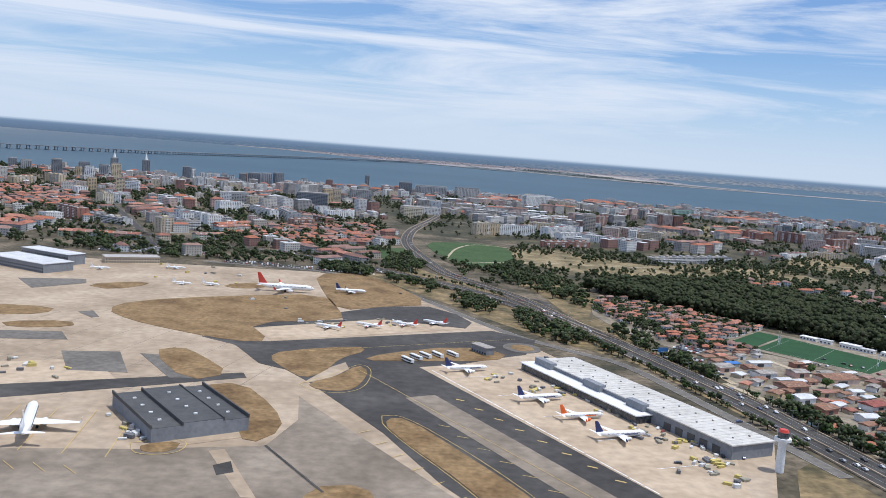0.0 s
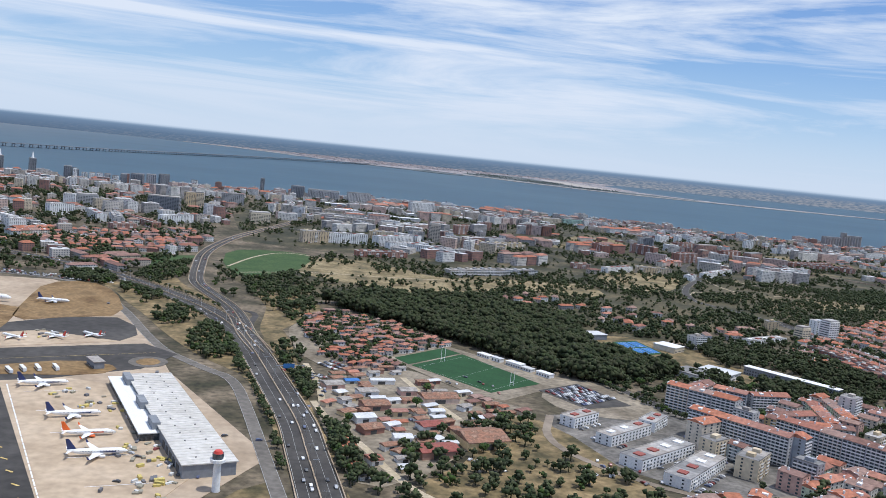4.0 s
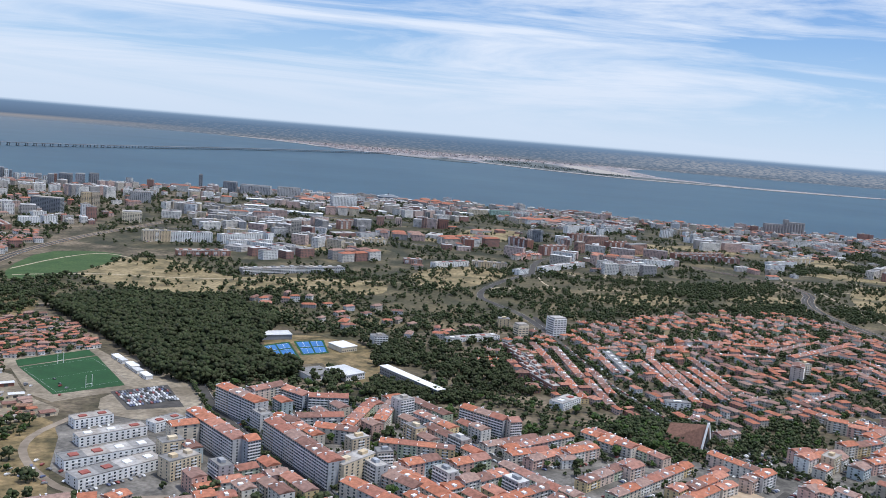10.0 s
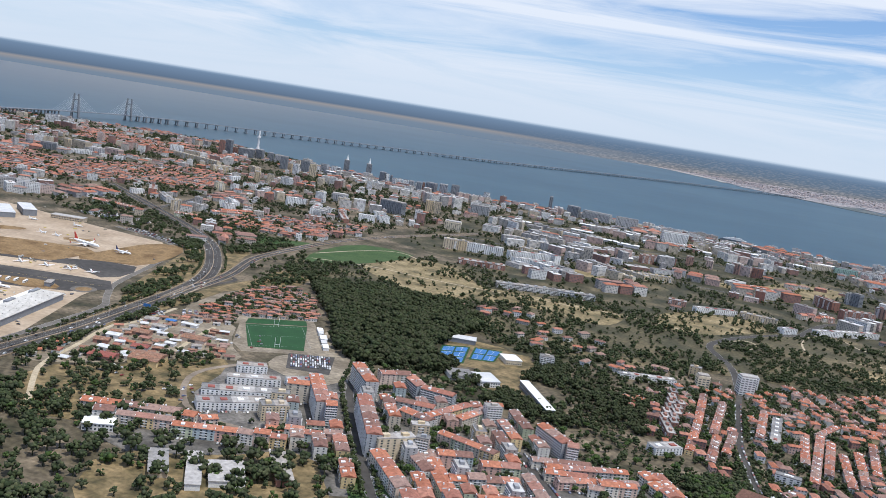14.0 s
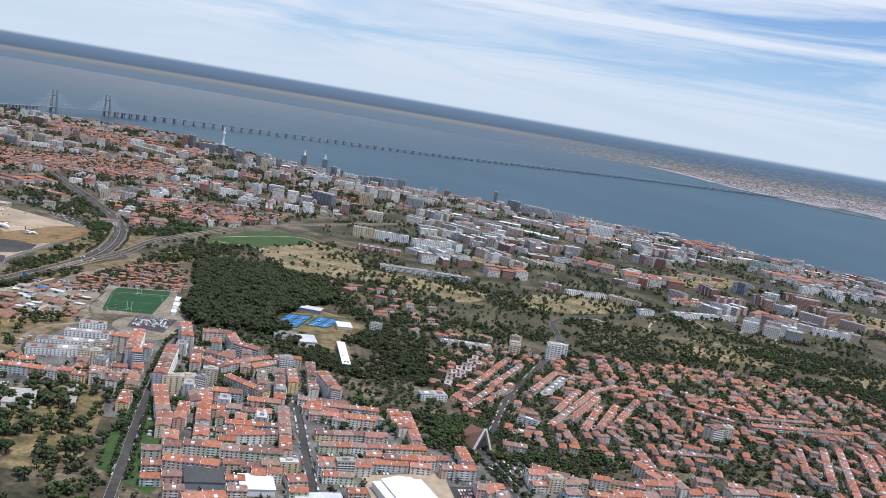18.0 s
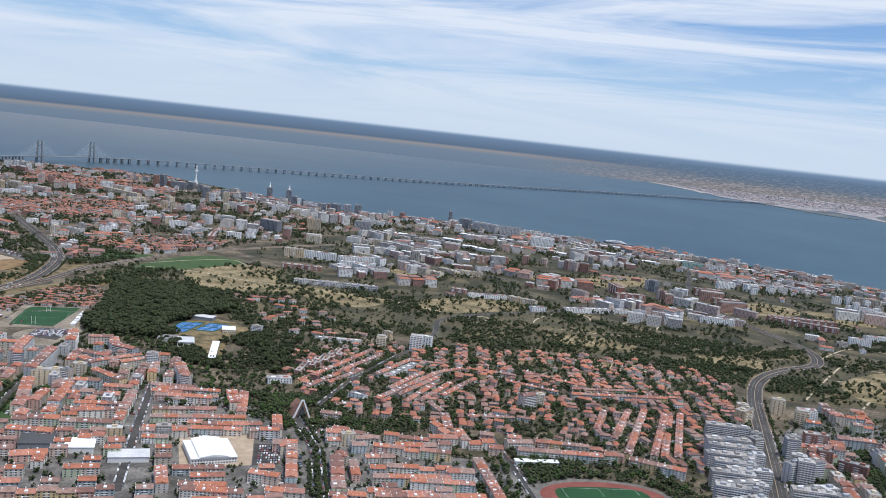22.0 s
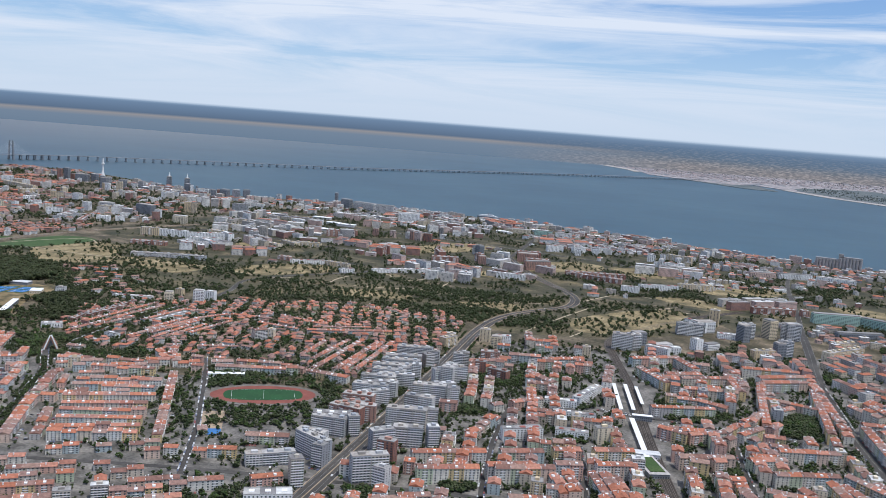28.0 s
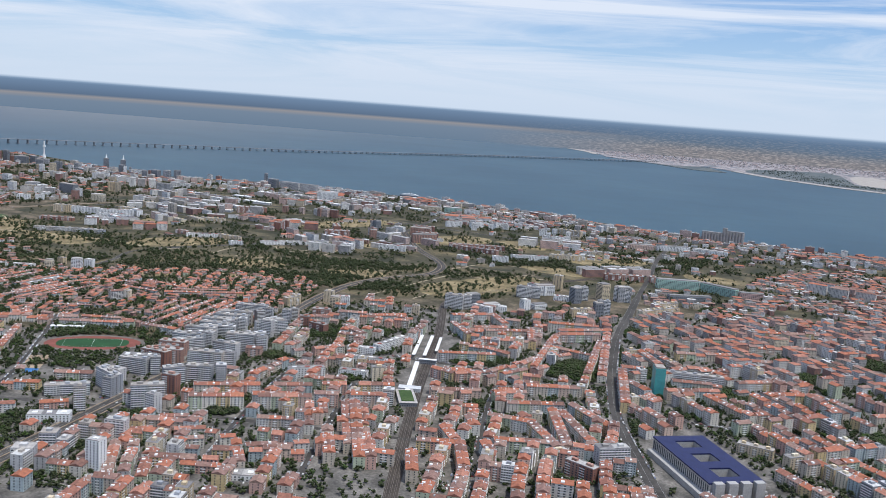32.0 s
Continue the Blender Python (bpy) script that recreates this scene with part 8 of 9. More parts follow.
FAR_SHORE = [(-1720, 5750), (-1099, 5060), (-540, 4520), (-337, 4150), (-87, 3980), (200, 4250), (480, 4520), (640, 4620), (1020, 4600), (1350, 5500), (2300, 7300), (-1000, 7300)]
far_mesh("far_towns", [q for q in town if inside(q[:2], FAR_SHORE)], "towns on the far shore, paled by painted haze", "towns", ("town_wall", "town_roof", "town_wall"))
T = [(g.normal(cx, sx), g.normal(cy, sy), g.uniform(2, 4.0), g.uniform(0, 6.2), int(g.integers(4))) for cx, cy, n, sx, sy in ((450, 4100, 160, 60, 160), (650, 3800, 160, 60, 100), (820, 3500, 120, 80, 40), (-1450, 5650, 120, 90, 80), (-300, 4900, 160, 300, 250), (500, 5300, 200, 300, 300)) for _ in range(n)]
T = [q for q in T if inside(q[:2], FAR_SHORE) or inside(q[:2], [(330, 3900), (529, 3640), (748, 3450), (924, 3370), (900, 3632), (796, 3681), (767, 3864), (637, 4589), (484, 4479), (318, 4172)])]
forest("far_woods", T, TUFTS, "far_foliage", "dark woods along the far shore, haze in their colour")

# ---- sports ground, courts, halls ----


def rugby_pitch():
    slab("training_field", [(122, 353), (143, 380), (150, 372), (128, 344)], 0.16, "turf", "green training field beside the pitch", "pitch")
    root = slab("rugby_pitch", [(129, 343), (151, 371), (180, 332), (159, 312)], 0.16, "turf", "bright green artificial rugby pitch", "pitch")
    segs = []
    o, u, v = Vector((132, 341)), Vector((152, 367)), Vector((159, 315))
    for t in (0.0, 0.5, 1.0):
        a = o.lerp(v, t)
        segs.append(((a.x, a.y), (a.x + (u - o).x * 0.96, a.y + (u - o).y * 0.96)))
    for t in (0.0, 0.96):
        a, b = o.lerp(u, t), v + (u - o) * t
        segs.append(((a.x, a.y), (b.x, b.y)))
    lines("pitch_line", segs, 0.1, "lane_paint", "worn white pitch lines", 0.18)
    slab("sand_margin", [(118, 352), (143, 386), (187, 345), (200, 342), (176, 318), (163, 303), (150, 310)], 0.09, "dusty_yard", "sandy margin round the sports ground", "path")
    for a in ((168, 324.5), (142, 354)):
        goal = tagged(new("goal_posts"), "white H-shaped rugby goal posts", "goal posts")
        goal.matrix_basis = pose(a[0] + 8 * 0, a[1], 0.16, 0, 0, 52)
        for x0, z0, x1, z1 in ((-1.4, 0, -1.25, 5.5), (1.25, 0, 1.4, 5.5), (-1.25, 1.4, 1.25, 1.55)):
            bm = bmesh.new()
            box(bm, x0, -0.07, z0, x1, 0.07, z1)
            part("post", bm, "white_paint", goal)


rugby_pitch()
slab("courts_ground", COURTS, 0.035, "verge_grass", "patchy dry grass round the courts and halls", "grass")
slab("church_square", [(423, 308), (441, 329), (450, 311), (436, 294)], 0.06, "pale_asphalt", "paved square in front of the church", "square")
for k, (w, d, roof) in enumerate(((7, 3.2, "white_paint"), (5, 2.6, "metal_roof"), (8, 3.6, "white_paint"), (5.5, 3.0, "metal_roof"), (7, 3.0, "white_paint"))):
    a = Vector((157.5, 371.5)).lerp(Vector((186, 341)), k / 5)
    simple_building("pavilion", (a.x, a.y), (a.x + 3, a.y - 3.2), w, d, 1.3 + 0.25 * (k % 3), "white_wall", roof, "low white sports pavilion beside the pitch", 0.15)
slab("dusty_forecourt", [(160, 372), (172, 378), (206, 346), (222, 312), (220, 296), (204, 292), (184, 296), (176, 318), (192, 336)], 0.088, "dusty_yard", "sandy forecourt round the car park", "yard", rounds=1)
slab("car_park", [(178, 322), (196, 338), (212, 312), (193, 302)], 0.12, "asphalt", "full asphalt car park", "car park")
slab("car_park", [(881, 300), (906, 326), (926, 302), (897, 276)], 0.12, "pale_asphalt", "open pale car park beside the railway", "car park")


def between(c, s, t):
    """A point of the four-cornered area c."""
    a, b, d, e = (Vector(q) for q in c)
    p = a.lerp(b, s).lerp(e.lerp(d, s), t)
    return p.x, p.y


for corners, rows_n in ((((217, 416), (228, 428), (241, 396), (230, 385)), 3), (((231, 431), (244, 439), (251, 415), (240, 407)), 2)):
    slab("court_surround", [between(corners, s, t) for s, t in ((-0.05, -0.05), (1.05, -0.05), (1.05, 1.05), (-0.05, 1.05))], 0.1, "turf", "green hard surround of the tennis courts", "court")
    for k in range(rows_n):
        for s0, s1 in ((0.03, 0.47), (0.53, 0.97)):
            t0, t1 = (k + 0.08) / rows_n, (k + 0.92) / rows_n
            slab("tennis_court", [between(corners, s, t) for s, t in ((s0, t0), (s1, t0), (s1, t1), (s0, t1))], 0.14, "court_blue", "blue hard tennis court with white lines", "court", thick=0.1)
            m = (s0 + s1) / 2
            lines("court_line", [(between(corners, a, b), between(corners, c, d)) for a, b, c, d in ((s0 + 0.04, t0 + 0.02, s1 - 0.04, t0 + 0.02), (s0 + 0.04, t1 - 0.02, s1 - 0.04, t1 - 0.02), (m, t0 + 0.02, m, t1 - 0.02))], 0.12, "white_paint", "white court lines", 0.16)
simple_building("court_roof", (213, 428), (229, 436), 17, 9, 2.6, "slate_wall", "metal_roof", "covered court with a pale flat roof", windows_on=False)
simple_building("sports_hall", (258, 417), (265, 424), 9.5, 12, 2.6, "beige_wall", "white_wall", "cream sports hall with a vaulted roof")
simple_building("school_court", (252, 362), (262, 371), 13, 13, 2.4, "white_wall", "flat_roof", "school block with a broad flat roof")
simple_building("school_hall", (268, 366), (276, 375), 11, 15, 3.0, "white_wall", "metal_roof", "school hall with a white flat roof")
simple_building("long_market", (281, 386), (310, 354), 43, 4.5, 3.6, "slate_wall", "white_paint", "long narrow building with a white roof")
for o, u, w, d, h, wall, roof, label in (
    ((198, 180), (206, 187), 11, 9, 2.8, "white_wall", "white_wall", "low building with a white flat roof"),
    ((229, 184), (243, 171), 19, 6.5, 2.3, "beige_wall", "flat_roof", "long grey-roofed school wing"),
    ((239, 193), (258, 173), 27, 5, 2.3, "white_wall", "flat_roof", "long grey-roofed school wing"),
    ((249, 193), (262, 180), 17, 12, 2.3, "white_wall", "flat_roof", "square school block round a court"),
    ((258, 215), (276, 198), 24, 6, 2.6, "brick_wall", "flat_roof", "brown school wing with a flat roof"),
    ((371, 208), (380, 200), 13, 13, 2.8, "white_wall", "white_wall", "white square hall with a pyramid roof"),
    ((352, 198), (363, 188), 16, 15, 3.0, "slate_wall", "slate_roof", "grey hall with a dark broad roof"),
    ((395, 213), (402, 207), 10, 18, 2.6, "white_wall", "metal_roof", "low white market hall"),
    ((536, 352), (545, 342), 4, 23, 2.6, "white_wall", "white_paint", "grandstand with a long white roof"),
):
    simple_building("hall", o, u, w, d, h, wall, roof, label)


slab("warehouse_yard", WARE_YARD, 0.06, "concrete", "pale paved yard round the warehouse", "yard")
slab("car_park", WARE_LOT, 0.06, "asphalt", "asphalt car park beside the warehouse", "car park")
ware = simple_building("warehouse", (429.8, 231.3), (441.4, 249.1), 21.3, 24.5, 3.0, "white_wall", "white_wall", "big white warehouse with a raised shallow roof")
bm = bmesh.new()
gable(bm, 25, 13.5, 3.9, 1.1, 0.2)
box(bm, -12.4, -6.6, 3.2, 12.4, 6.6, 3.75)
bmesh.ops.transform(bm, matrix=Matrix.Translation((10.6, 12.2, 0)) @ Matrix.Rotation(radians(90), 4, "Z"), verts=bm.verts)
part("raised_roof", bm, "white_wall", ware, "white raised nave with a shallow gable")


def church():
    root = tagged(new("church"), "modern church with a steep brown roof and white gable", "church")
    root.matrix_basis = pose(419, 321, 0, 0, 0, math.degrees(math.atan2(0.6, -0.8))) @ Matrix.Diagonal((0.72, 0.85, 0.92, 1))
    bm = bmesh.new()
    for x0, x1, w0, h0, w1, h1 in ((0, 22, 5.5, 10.5, 6.5, 7.0),):
        loft(bm, [[(x0, -w0, 0), (x0, 0, h0), (x0, w0, 0)], [(x1, -w1, 0), (x1, 0, h1), (x1, w1, 0)]])
    part("roof", bm, "brown_roof", root, "steep brown tile roof")
    bm = bmesh.new()
    for s in (-1, 1):
        loft(bm, [[(-0.3, s * 5.9, 0), (0.5, s * 5.9, 0), (0.5, s * 4.6, 0), (-0.3, s * 4.6, 0)], [(-0.3, s * 0.75, 11.4), (0.5, s * 0.75, 11.4), (0.5, 0, 11.0), (-0.3, 0, 11.0)]])
    part("gable_frame", bm, "white_wall", root, "white pointed gable frame")
    bm = bmesh.new()
    loft(bm, [[(-0.12, -3.6, 0), (-0.12, 3.6, 0), (-0.12, 0, 8.2)], [(-0.02, -3.6, 0), (-0.02, 3.6, 0), (-0.02, 0, 8.2)]])
    part("gable_glass", bm, "glass", root)


church()


def stadium():
    c, a = Vector((588.5, 346)), radians(42.5)
    def oval(rx, ry, n=40):
        return [(c.x + math.cos(a) * math.cos(t) * rx - math.sin(a) * math.sin(t) * ry, c.y + math.sin(a) * math.cos(t) * rx + math.cos(a) * math.sin(t) * ry) for t in (2 * math.pi * k / n for k in range(n))]
    slab("stadium_terrace", oval(35.5, 21), 0.5, "pale_asphalt", "grey concrete terrace round the track", "terrace", thick=0.7)
    slab("running_track", oval(32, 17.5), 0.56, "track_red", "red oval running track", "track", thick=0.3)
    u, v = Vector((math.cos(a), math.sin(a))), Vector((-math.sin(a), math.cos(a)))
    slab("stadium_pitch", [tuple(c + u * x + v * y) for x, y in ((-21, -11), (21, -11), (25, 0), (21, 11), (-21, 11), (-25, 0))], 0.62, "turf", "green football pitch inside the track", "pitch", rounds=2)
    lines("pitch_line", [(tuple(c + u * x0 + v * y0), tuple(c + u * x1 + v * y1)) for x0, y0, x1, y1 in ((-19, -9, 19, -9), (-19, 9, 19, 9), (-19, -9, -19, 9), (19, -9, 19, 9), (0, -9, 0, 9))], 0.09, "white_paint", "white pitch lines", 0.64)


stadium()
slab("school_yard", [(583, 300), (592, 310), (612, 286), (600, 276)], 0.12, "concrete", "pale school yard", "yard")
slab("pool", [(605, 282), (611, 287), (617, 280), (611, 275)], 0.16, "court_blue", "blue swimming pool", "pool")

# ---- railway station ----
bm = bmesh.new()
for off in (-3, -2.2, -0.8, 0, 1.4, 2.2, 3.6):
    ribbon(bm, [(915, 215), (886, 271), (828, 385), (795, 455), (760, 535), (722, 608), (704, 640), (696, 668), (701, 705), (712, 760), (730, 830), (760, 900)], 0.14, 0.2, off, 0.06)
mat("rail_steel", [(0.13, 0.105, 0.09), (0.17, 0.14, 0.115)], 3, rough=0.5, grain=0.2)
tagged(part("rail_track", bm, "rail_steel"), "dark steel rails on the ballast", "rails", kind="structure")
for o, u, w, d, h in (((748, 528), (778, 462), 58, 2.6, 2.4), ((755, 532), (784, 468), 58, 2.6, 2.4), ((763, 532), (784, 486), 40, 2.2, 2.4), ((783, 462), (812, 402), 68, 3.2, 2.4)):
    can = tagged(new("platform_canopy"), "long white station platform canopy", "canopy")
    can.matrix_basis = oriented(o, u, w, d)
    bm = bmesh.new()
    box(bm, 0, 0, h, w, d, h + 0.25)
    part("roof", bm, "white_paint", can)
    for k in range(8):
        bm = bmesh.new()
        box(bm, 2 + k * (w - 4) / 7, d / 2 - 0.12, 0, 2.25 + k * (w - 4) / 7, d / 2 + 0.12, h)
        part("post", bm, "slate_wall", can)
simple_building("station_bridge", (784, 466), (797, 472), 12, 3, 3.4, "slate_wall", "white_paint", "white footbridge hall over the tracks")
simple_building("ticket_hall", (806, 404), (818, 410), 14, 6, 2.6, "white_wall", "metal_roof", "pale station hall at the platform end")
sq = simple_building("track_cover", (822, 380), (831, 387), 11, 26, 2.4, "slate_wall", "flat_roof", "grey deck over the railway")
bm = bmesh.new()
box(bm, 1.5, 3, 2.62, 9.5, 23, 3.0)
part("green_roof", bm, "lawn", sq, "pale green roof panel")


def bank():
    root = tagged(new("bank_headquarters"), "huge grey office building with a deep blue roof", "office building")
    root.matrix_basis = oriented((970, 411), (1011, 366), 0, 0)
    L, W, H = 62.0, 30.0, 9.0
    cuts = ((7, 17), (25, 36), (44, 55))
    for x0, x1 in ((0, 7), (17, 25), (36, 44), (55, L)):
        bm = bmesh.new()
        box(bm, x0 + 0.003, 0, 0, x1 - 0.003, W, H)
        part("wing", bm, "stone_wall", root, "grey stone cross wing")
        bm = bmesh.new()
        box(bm, x0 - 0.1, -0.5, H, x1 + 0.1, W + 0.5, H + 0.7)
        part("roof", bm, "blue_roof", root, "deep blue roof")
    for x0, x1 in cuts:
        for y0, y1 in ((0, 9), (W - 9, W)):
            bm = bmesh.new()
            box(bm, x0, y0 + 0.003, 0, x1, y1 - 0.003, H - 0.003)
            part("wing", bm, "stone_wall", root, "grey stone side wing")
            bm = bmesh.new()
            box(bm, x0 + 0.1, y0 - (0.5 if y0 == 0 else 0), H, x1 - 0.1, y1 + (0.5 if y0 else 0), H + 0.697)
            part("roof", bm, "blue_roof", root, "deep blue roof")
    for s in (-0.06, W):
        for k in range(30):
            bm = bmesh.new()
            box(bm, 1 + k * 2.03, s, 1.2, 1.9 + k * 2.03, s + 0.06, H - 1.2)
            part("window_strip", bm, "glass", root)
    for y in (0, 7.5, 15, 22.5):
        bm = bmesh.new()
        box(bm, L + 0.003, y + 1.2, 0, L + 3.5, y + 6.2, H + 1.5)
        part("stair_tower", bm, "stone_wall", root, "grey stone stair tower")
    for side in (0, 1):
        bm = bmesh.new()
        box(bm, 2, -4 if side == 0 else W + 0.003, 0, L - 2, -0.003 if side == 0 else W + 4, 3.2)
        part("podium", bm, "stone_wall", root)


mat("stone_wall", [(0.36, 0.35, 0.34), (0.42, 0.41, 0.39)], 4, grain=0.2)
mat("blue_roof", [(0.018, 0.022, 0.075), (0.024, 0.029, 0.095)], 5, rough=0.5, grain=0.2)
mat("teal_glass", [(0.06, 0.27, 0.28), (0.08, 0.33, 0.33)], 3, rough=0.3, grain=0.15, spec=0.5)
bank()
tall("teal_tower", 941, 520, 9, 7, 19, "teal_glass", "teal glass office tower with flat top", 0, -60, False)
for x, y, w, d, h, wall, ang, label in (
    (722, 665, 12, 8, 11, "slate_wall", 60, "dark ribbed tower block"), (745, 655, 18, 8, 7, "white_wall", 60, "white stepped office block"),
    (752, 765, 20, 9, 10, "white_wall", 50, "white rendered city apartment slab"), (790, 755, 9, 9, 15, "slate_wall", 60, "grey concrete city tower block"),
    (806, 790, 10, 10, 17, "beige_wall", 60, "tall beige rendered tower block"), (828, 715, 8, 8, 13, "slate_wall", 40, "black and white tower block"),
    (824, 800, 14, 9, 15, "grey_wall", 40, "tall grey concrete tower block"), (775, 700, 14, 7, 5, "white_wall", 60, "white low office block"),
    (374, 502, 9, 7, 11, "white_wall", 30, "bright white slim tower block"), (352, 488, 7, 6, 8, "beige_wall", 30, "beige rendered city tower block"),
    (640, 560, 8, 7, 10, "beige_wall", 20, "beige rendered city tower block"),
):
    tall("tower_block", x, y, w, d, h, wall, label, 0, ang)
# ---- sheds in the dusty yards ----
rng = np.random.default_rng(41)


def shed(m, w, d, h, wall, roof, label):
    root = tagged(new("shed"), label, "shed", group="yard sheds")
    root.matrix_basis = m
    bm = bmesh.new()
    box(bm, -w / 2, -d / 2, -0.1, w / 2, d / 2, h)
    part("wall", bm, wall, root)
    bm = bmesh.new()
    gable(bm, w, d, h, d * 0.12, 0.25)
    part("roof", bm, roof, root)
    bm = bmesh.new()
    box(bm, -w * 0.2, -d / 2 - 0.04, 0, w * 0.1, -d / 2, h * 0.7)
    part("door", bm, "slate_roof", root, "dark sliding door")
    return root


YARD = [(100, 325), (122, 338), (148, 306), (170, 290), (156, 276), (138, 232), (118, 212), (108, 240), (98, 285)]
mat("rust_roof", [(0.26, 0.13, 0.085), (0.32, 0.17, 0.11), (0.20, 0.115, 0.08), (0.36, 0.23, 0.16)], 2, grain=0.35, grain_size=0.8)
mat("old_sheet", [(0.24, 0.22, 0.20), (0.33, 0.30, 0.27), (0.42, 0.39, 0.36)], 2, grain=0.35, grain_size=0.8)
mat("red_sheet", [(0.24, 0.075, 0.06), (0.30, 0.10, 0.08), (0.22, 0.09, 0.07)], 2, grain=0.3, grain_size=0.8)
mat("blue_tarp", [(0.05, 0.16, 0.42), (0.07, 0.20, 0.48)], 1, grain=0.15)
for x, y, w, d, h, ang, wall, roof, label in (
        (151, 253, 14, 13, 2.6, 24, "plaster", "rust_roof", "wide warehouse with a rust-streaked sheet roof"), (137.5, 239, 12, 7.5, 2.2, 24, "brick_wall", "red_sheet", "long shed under dark red sheeting"),
        (136, 262, 8, 5.5, 2.0, 30, "plaster", "red_sheet", "shed with a faded red roof"), (139, 295, 13, 8, 2.0, 20, "plaster", "rust_roof", "low workshop with a patchy rust roof"),
        (117.5, 279, 9, 6.5, 2.0, 24, "brick_wall", "rust_roof", "workshop with a brown rusty roof"), (117.5, 254.5, 7, 5.5, 1.8, 35, "brick_wall", "rust_roof", "workshop with a brown rusty roof"),
        (115, 264, 6.5, 5, 2.0, 25, "white_wall", "metal_roof", "white shed with a bright metal roof"), (127.5, 248, 5.5, 4.5, 1.8, 15, "white_wall", "metal_roof", "white shed with a bright metal roof"),
        (101.5, 300, 7, 6, 1.7, 28, "plaster", "old_sheet", "pale workshop with an old sheet roof"), (114, 294, 7, 5, 1.9, 25, "white_wall", "old_sheet", "pale workshop with an old sheet roof"),
        (118.5, 311, 9, 3.2, 1.6, 18, "white_wall", "metal_roof", "narrow white shed with a bright roof"), (107.5, 308, 5, 3.2, 1.2, 24, "plaster", "blue_tarp", "small shelter under a blue tarpaulin"),
        (128, 300, 6, 5, 1.8, 20, "plaster", "old_sheet", "pale workshop with an old sheet roof"), (111, 238, 4, 8, 1.7, 30, "plaster", "roof_tile", "low house with an orange tile roof"), (120, 228, 3.6, 5, 1.6, 30, "plaster", "roof_tile", "low house with an orange tile roof")):
    if not taken(x, y, 1.0):
        occupy(x, y, max(w, d) * 0.5)
        shed(pose(x, y, 0.09, 0, 0, ang), w, d, h, wall, roof, label)
for i, j, q in cells(YARD, 38, 6.0, 5.2, 1.5):
    if rng.uniform() < 0.8 and not taken(*q, 1.9) and not near_road(q, 2.0):
        occupy(*q, 2.2)
        k = int(rng.integers(4))
        shed(pose(*q, 0, 0, 0, 38 + rng.uniform(-18, 18)), rng.uniform(3.0, 5.6), rng.uniform(2.4, 3.8), rng.uniform(1.1, 1.8), ("plaster", "white_wall", "beige_wall", "brick_wall")[k], ("rust_roof", "old_sheet", "roof_tile", "rust_roof")[k] if rng.uniform() < 0.82 else "metal_roof", ("low shed with a rusty metal roof", "pale workshop with a grey sheet roof", "rendered workshop with a clay tile roof", "brick shed with a rusty roof")[k])

# ---- cars ----
mat("car_paint", [(0.62, 0.62, 0.62), (0.05, 0.05, 0.055), (0.30, 0.31, 0.33), (0.72, 0.72, 0.71), (0.10, 0.12, 0.20), (0.22, 0.05, 0.045), (0.18, 0.18, 0.19), (0.55, 0.55, 0.56), (0.08, 0.085, 0.09), (0.42, 0.43, 0.44)], 1, vary="object", rough=0.3, grain=0.05, spec=0.5)
mat("car_paint_joined", [(0.62, 0.62, 0.62), (0.05, 0.05, 0.055), (0.30, 0.31, 0.33), (0.72, 0.72, 0.71), (0.10, 0.12, 0.20), (0.22, 0.05, 0.045), (0.18, 0.18, 0.19), (0.55, 0.55, 0.56), (0.08, 0.085, 0.09), (0.42, 0.43, 0.44)], 1, vary="island", rough=0.3, grain=0.05, spec=0.5)


def car_shape(bm, s=1.0):
    prof = [(-0.95, 0.15), (-0.97, 0.38), (-0.9, 0.45), (-0.62, 0.64), (0.12, 0.66), (0.45, 0.46), (0.9, 0.40), (0.97, 0.3), (0.95, 0.15)]
    loft(bm, [[(x * s, y * s, z * s) for x, z in prof] for y in (-0.38, 0.38)])


def car(m):
    root = tagged(new("car"), "small car driving on the dark asphalt", "car", group="cars on the road")
    root.matrix_basis = m
    bm = bmesh.new()
    car_shape(bm)
    body = part("body", bm, "car_paint", root)
    bm = bmesh.new()
    loft(bm, [[(x, y, z) for x, z in ((-0.74, 0.48), (-0.58, 0.62), (0.1, 0.63), (0.36, 0.48))] for y in (-0.39, 0.39)])
    part("cabin_glass", bm, "glass", body)
    for x in (-0.6, 0.6):
        bm = bmesh.new()
        bmesh.ops.create_cone(bm, cap_ends=True, segments=10, radius1=0.15, radius2=0.15, depth=0.8, matrix=pose(x, 0, 0.15, 90))
        part("axle", bm, "dark_rubber", root, "pair of dark tyres")
    return root


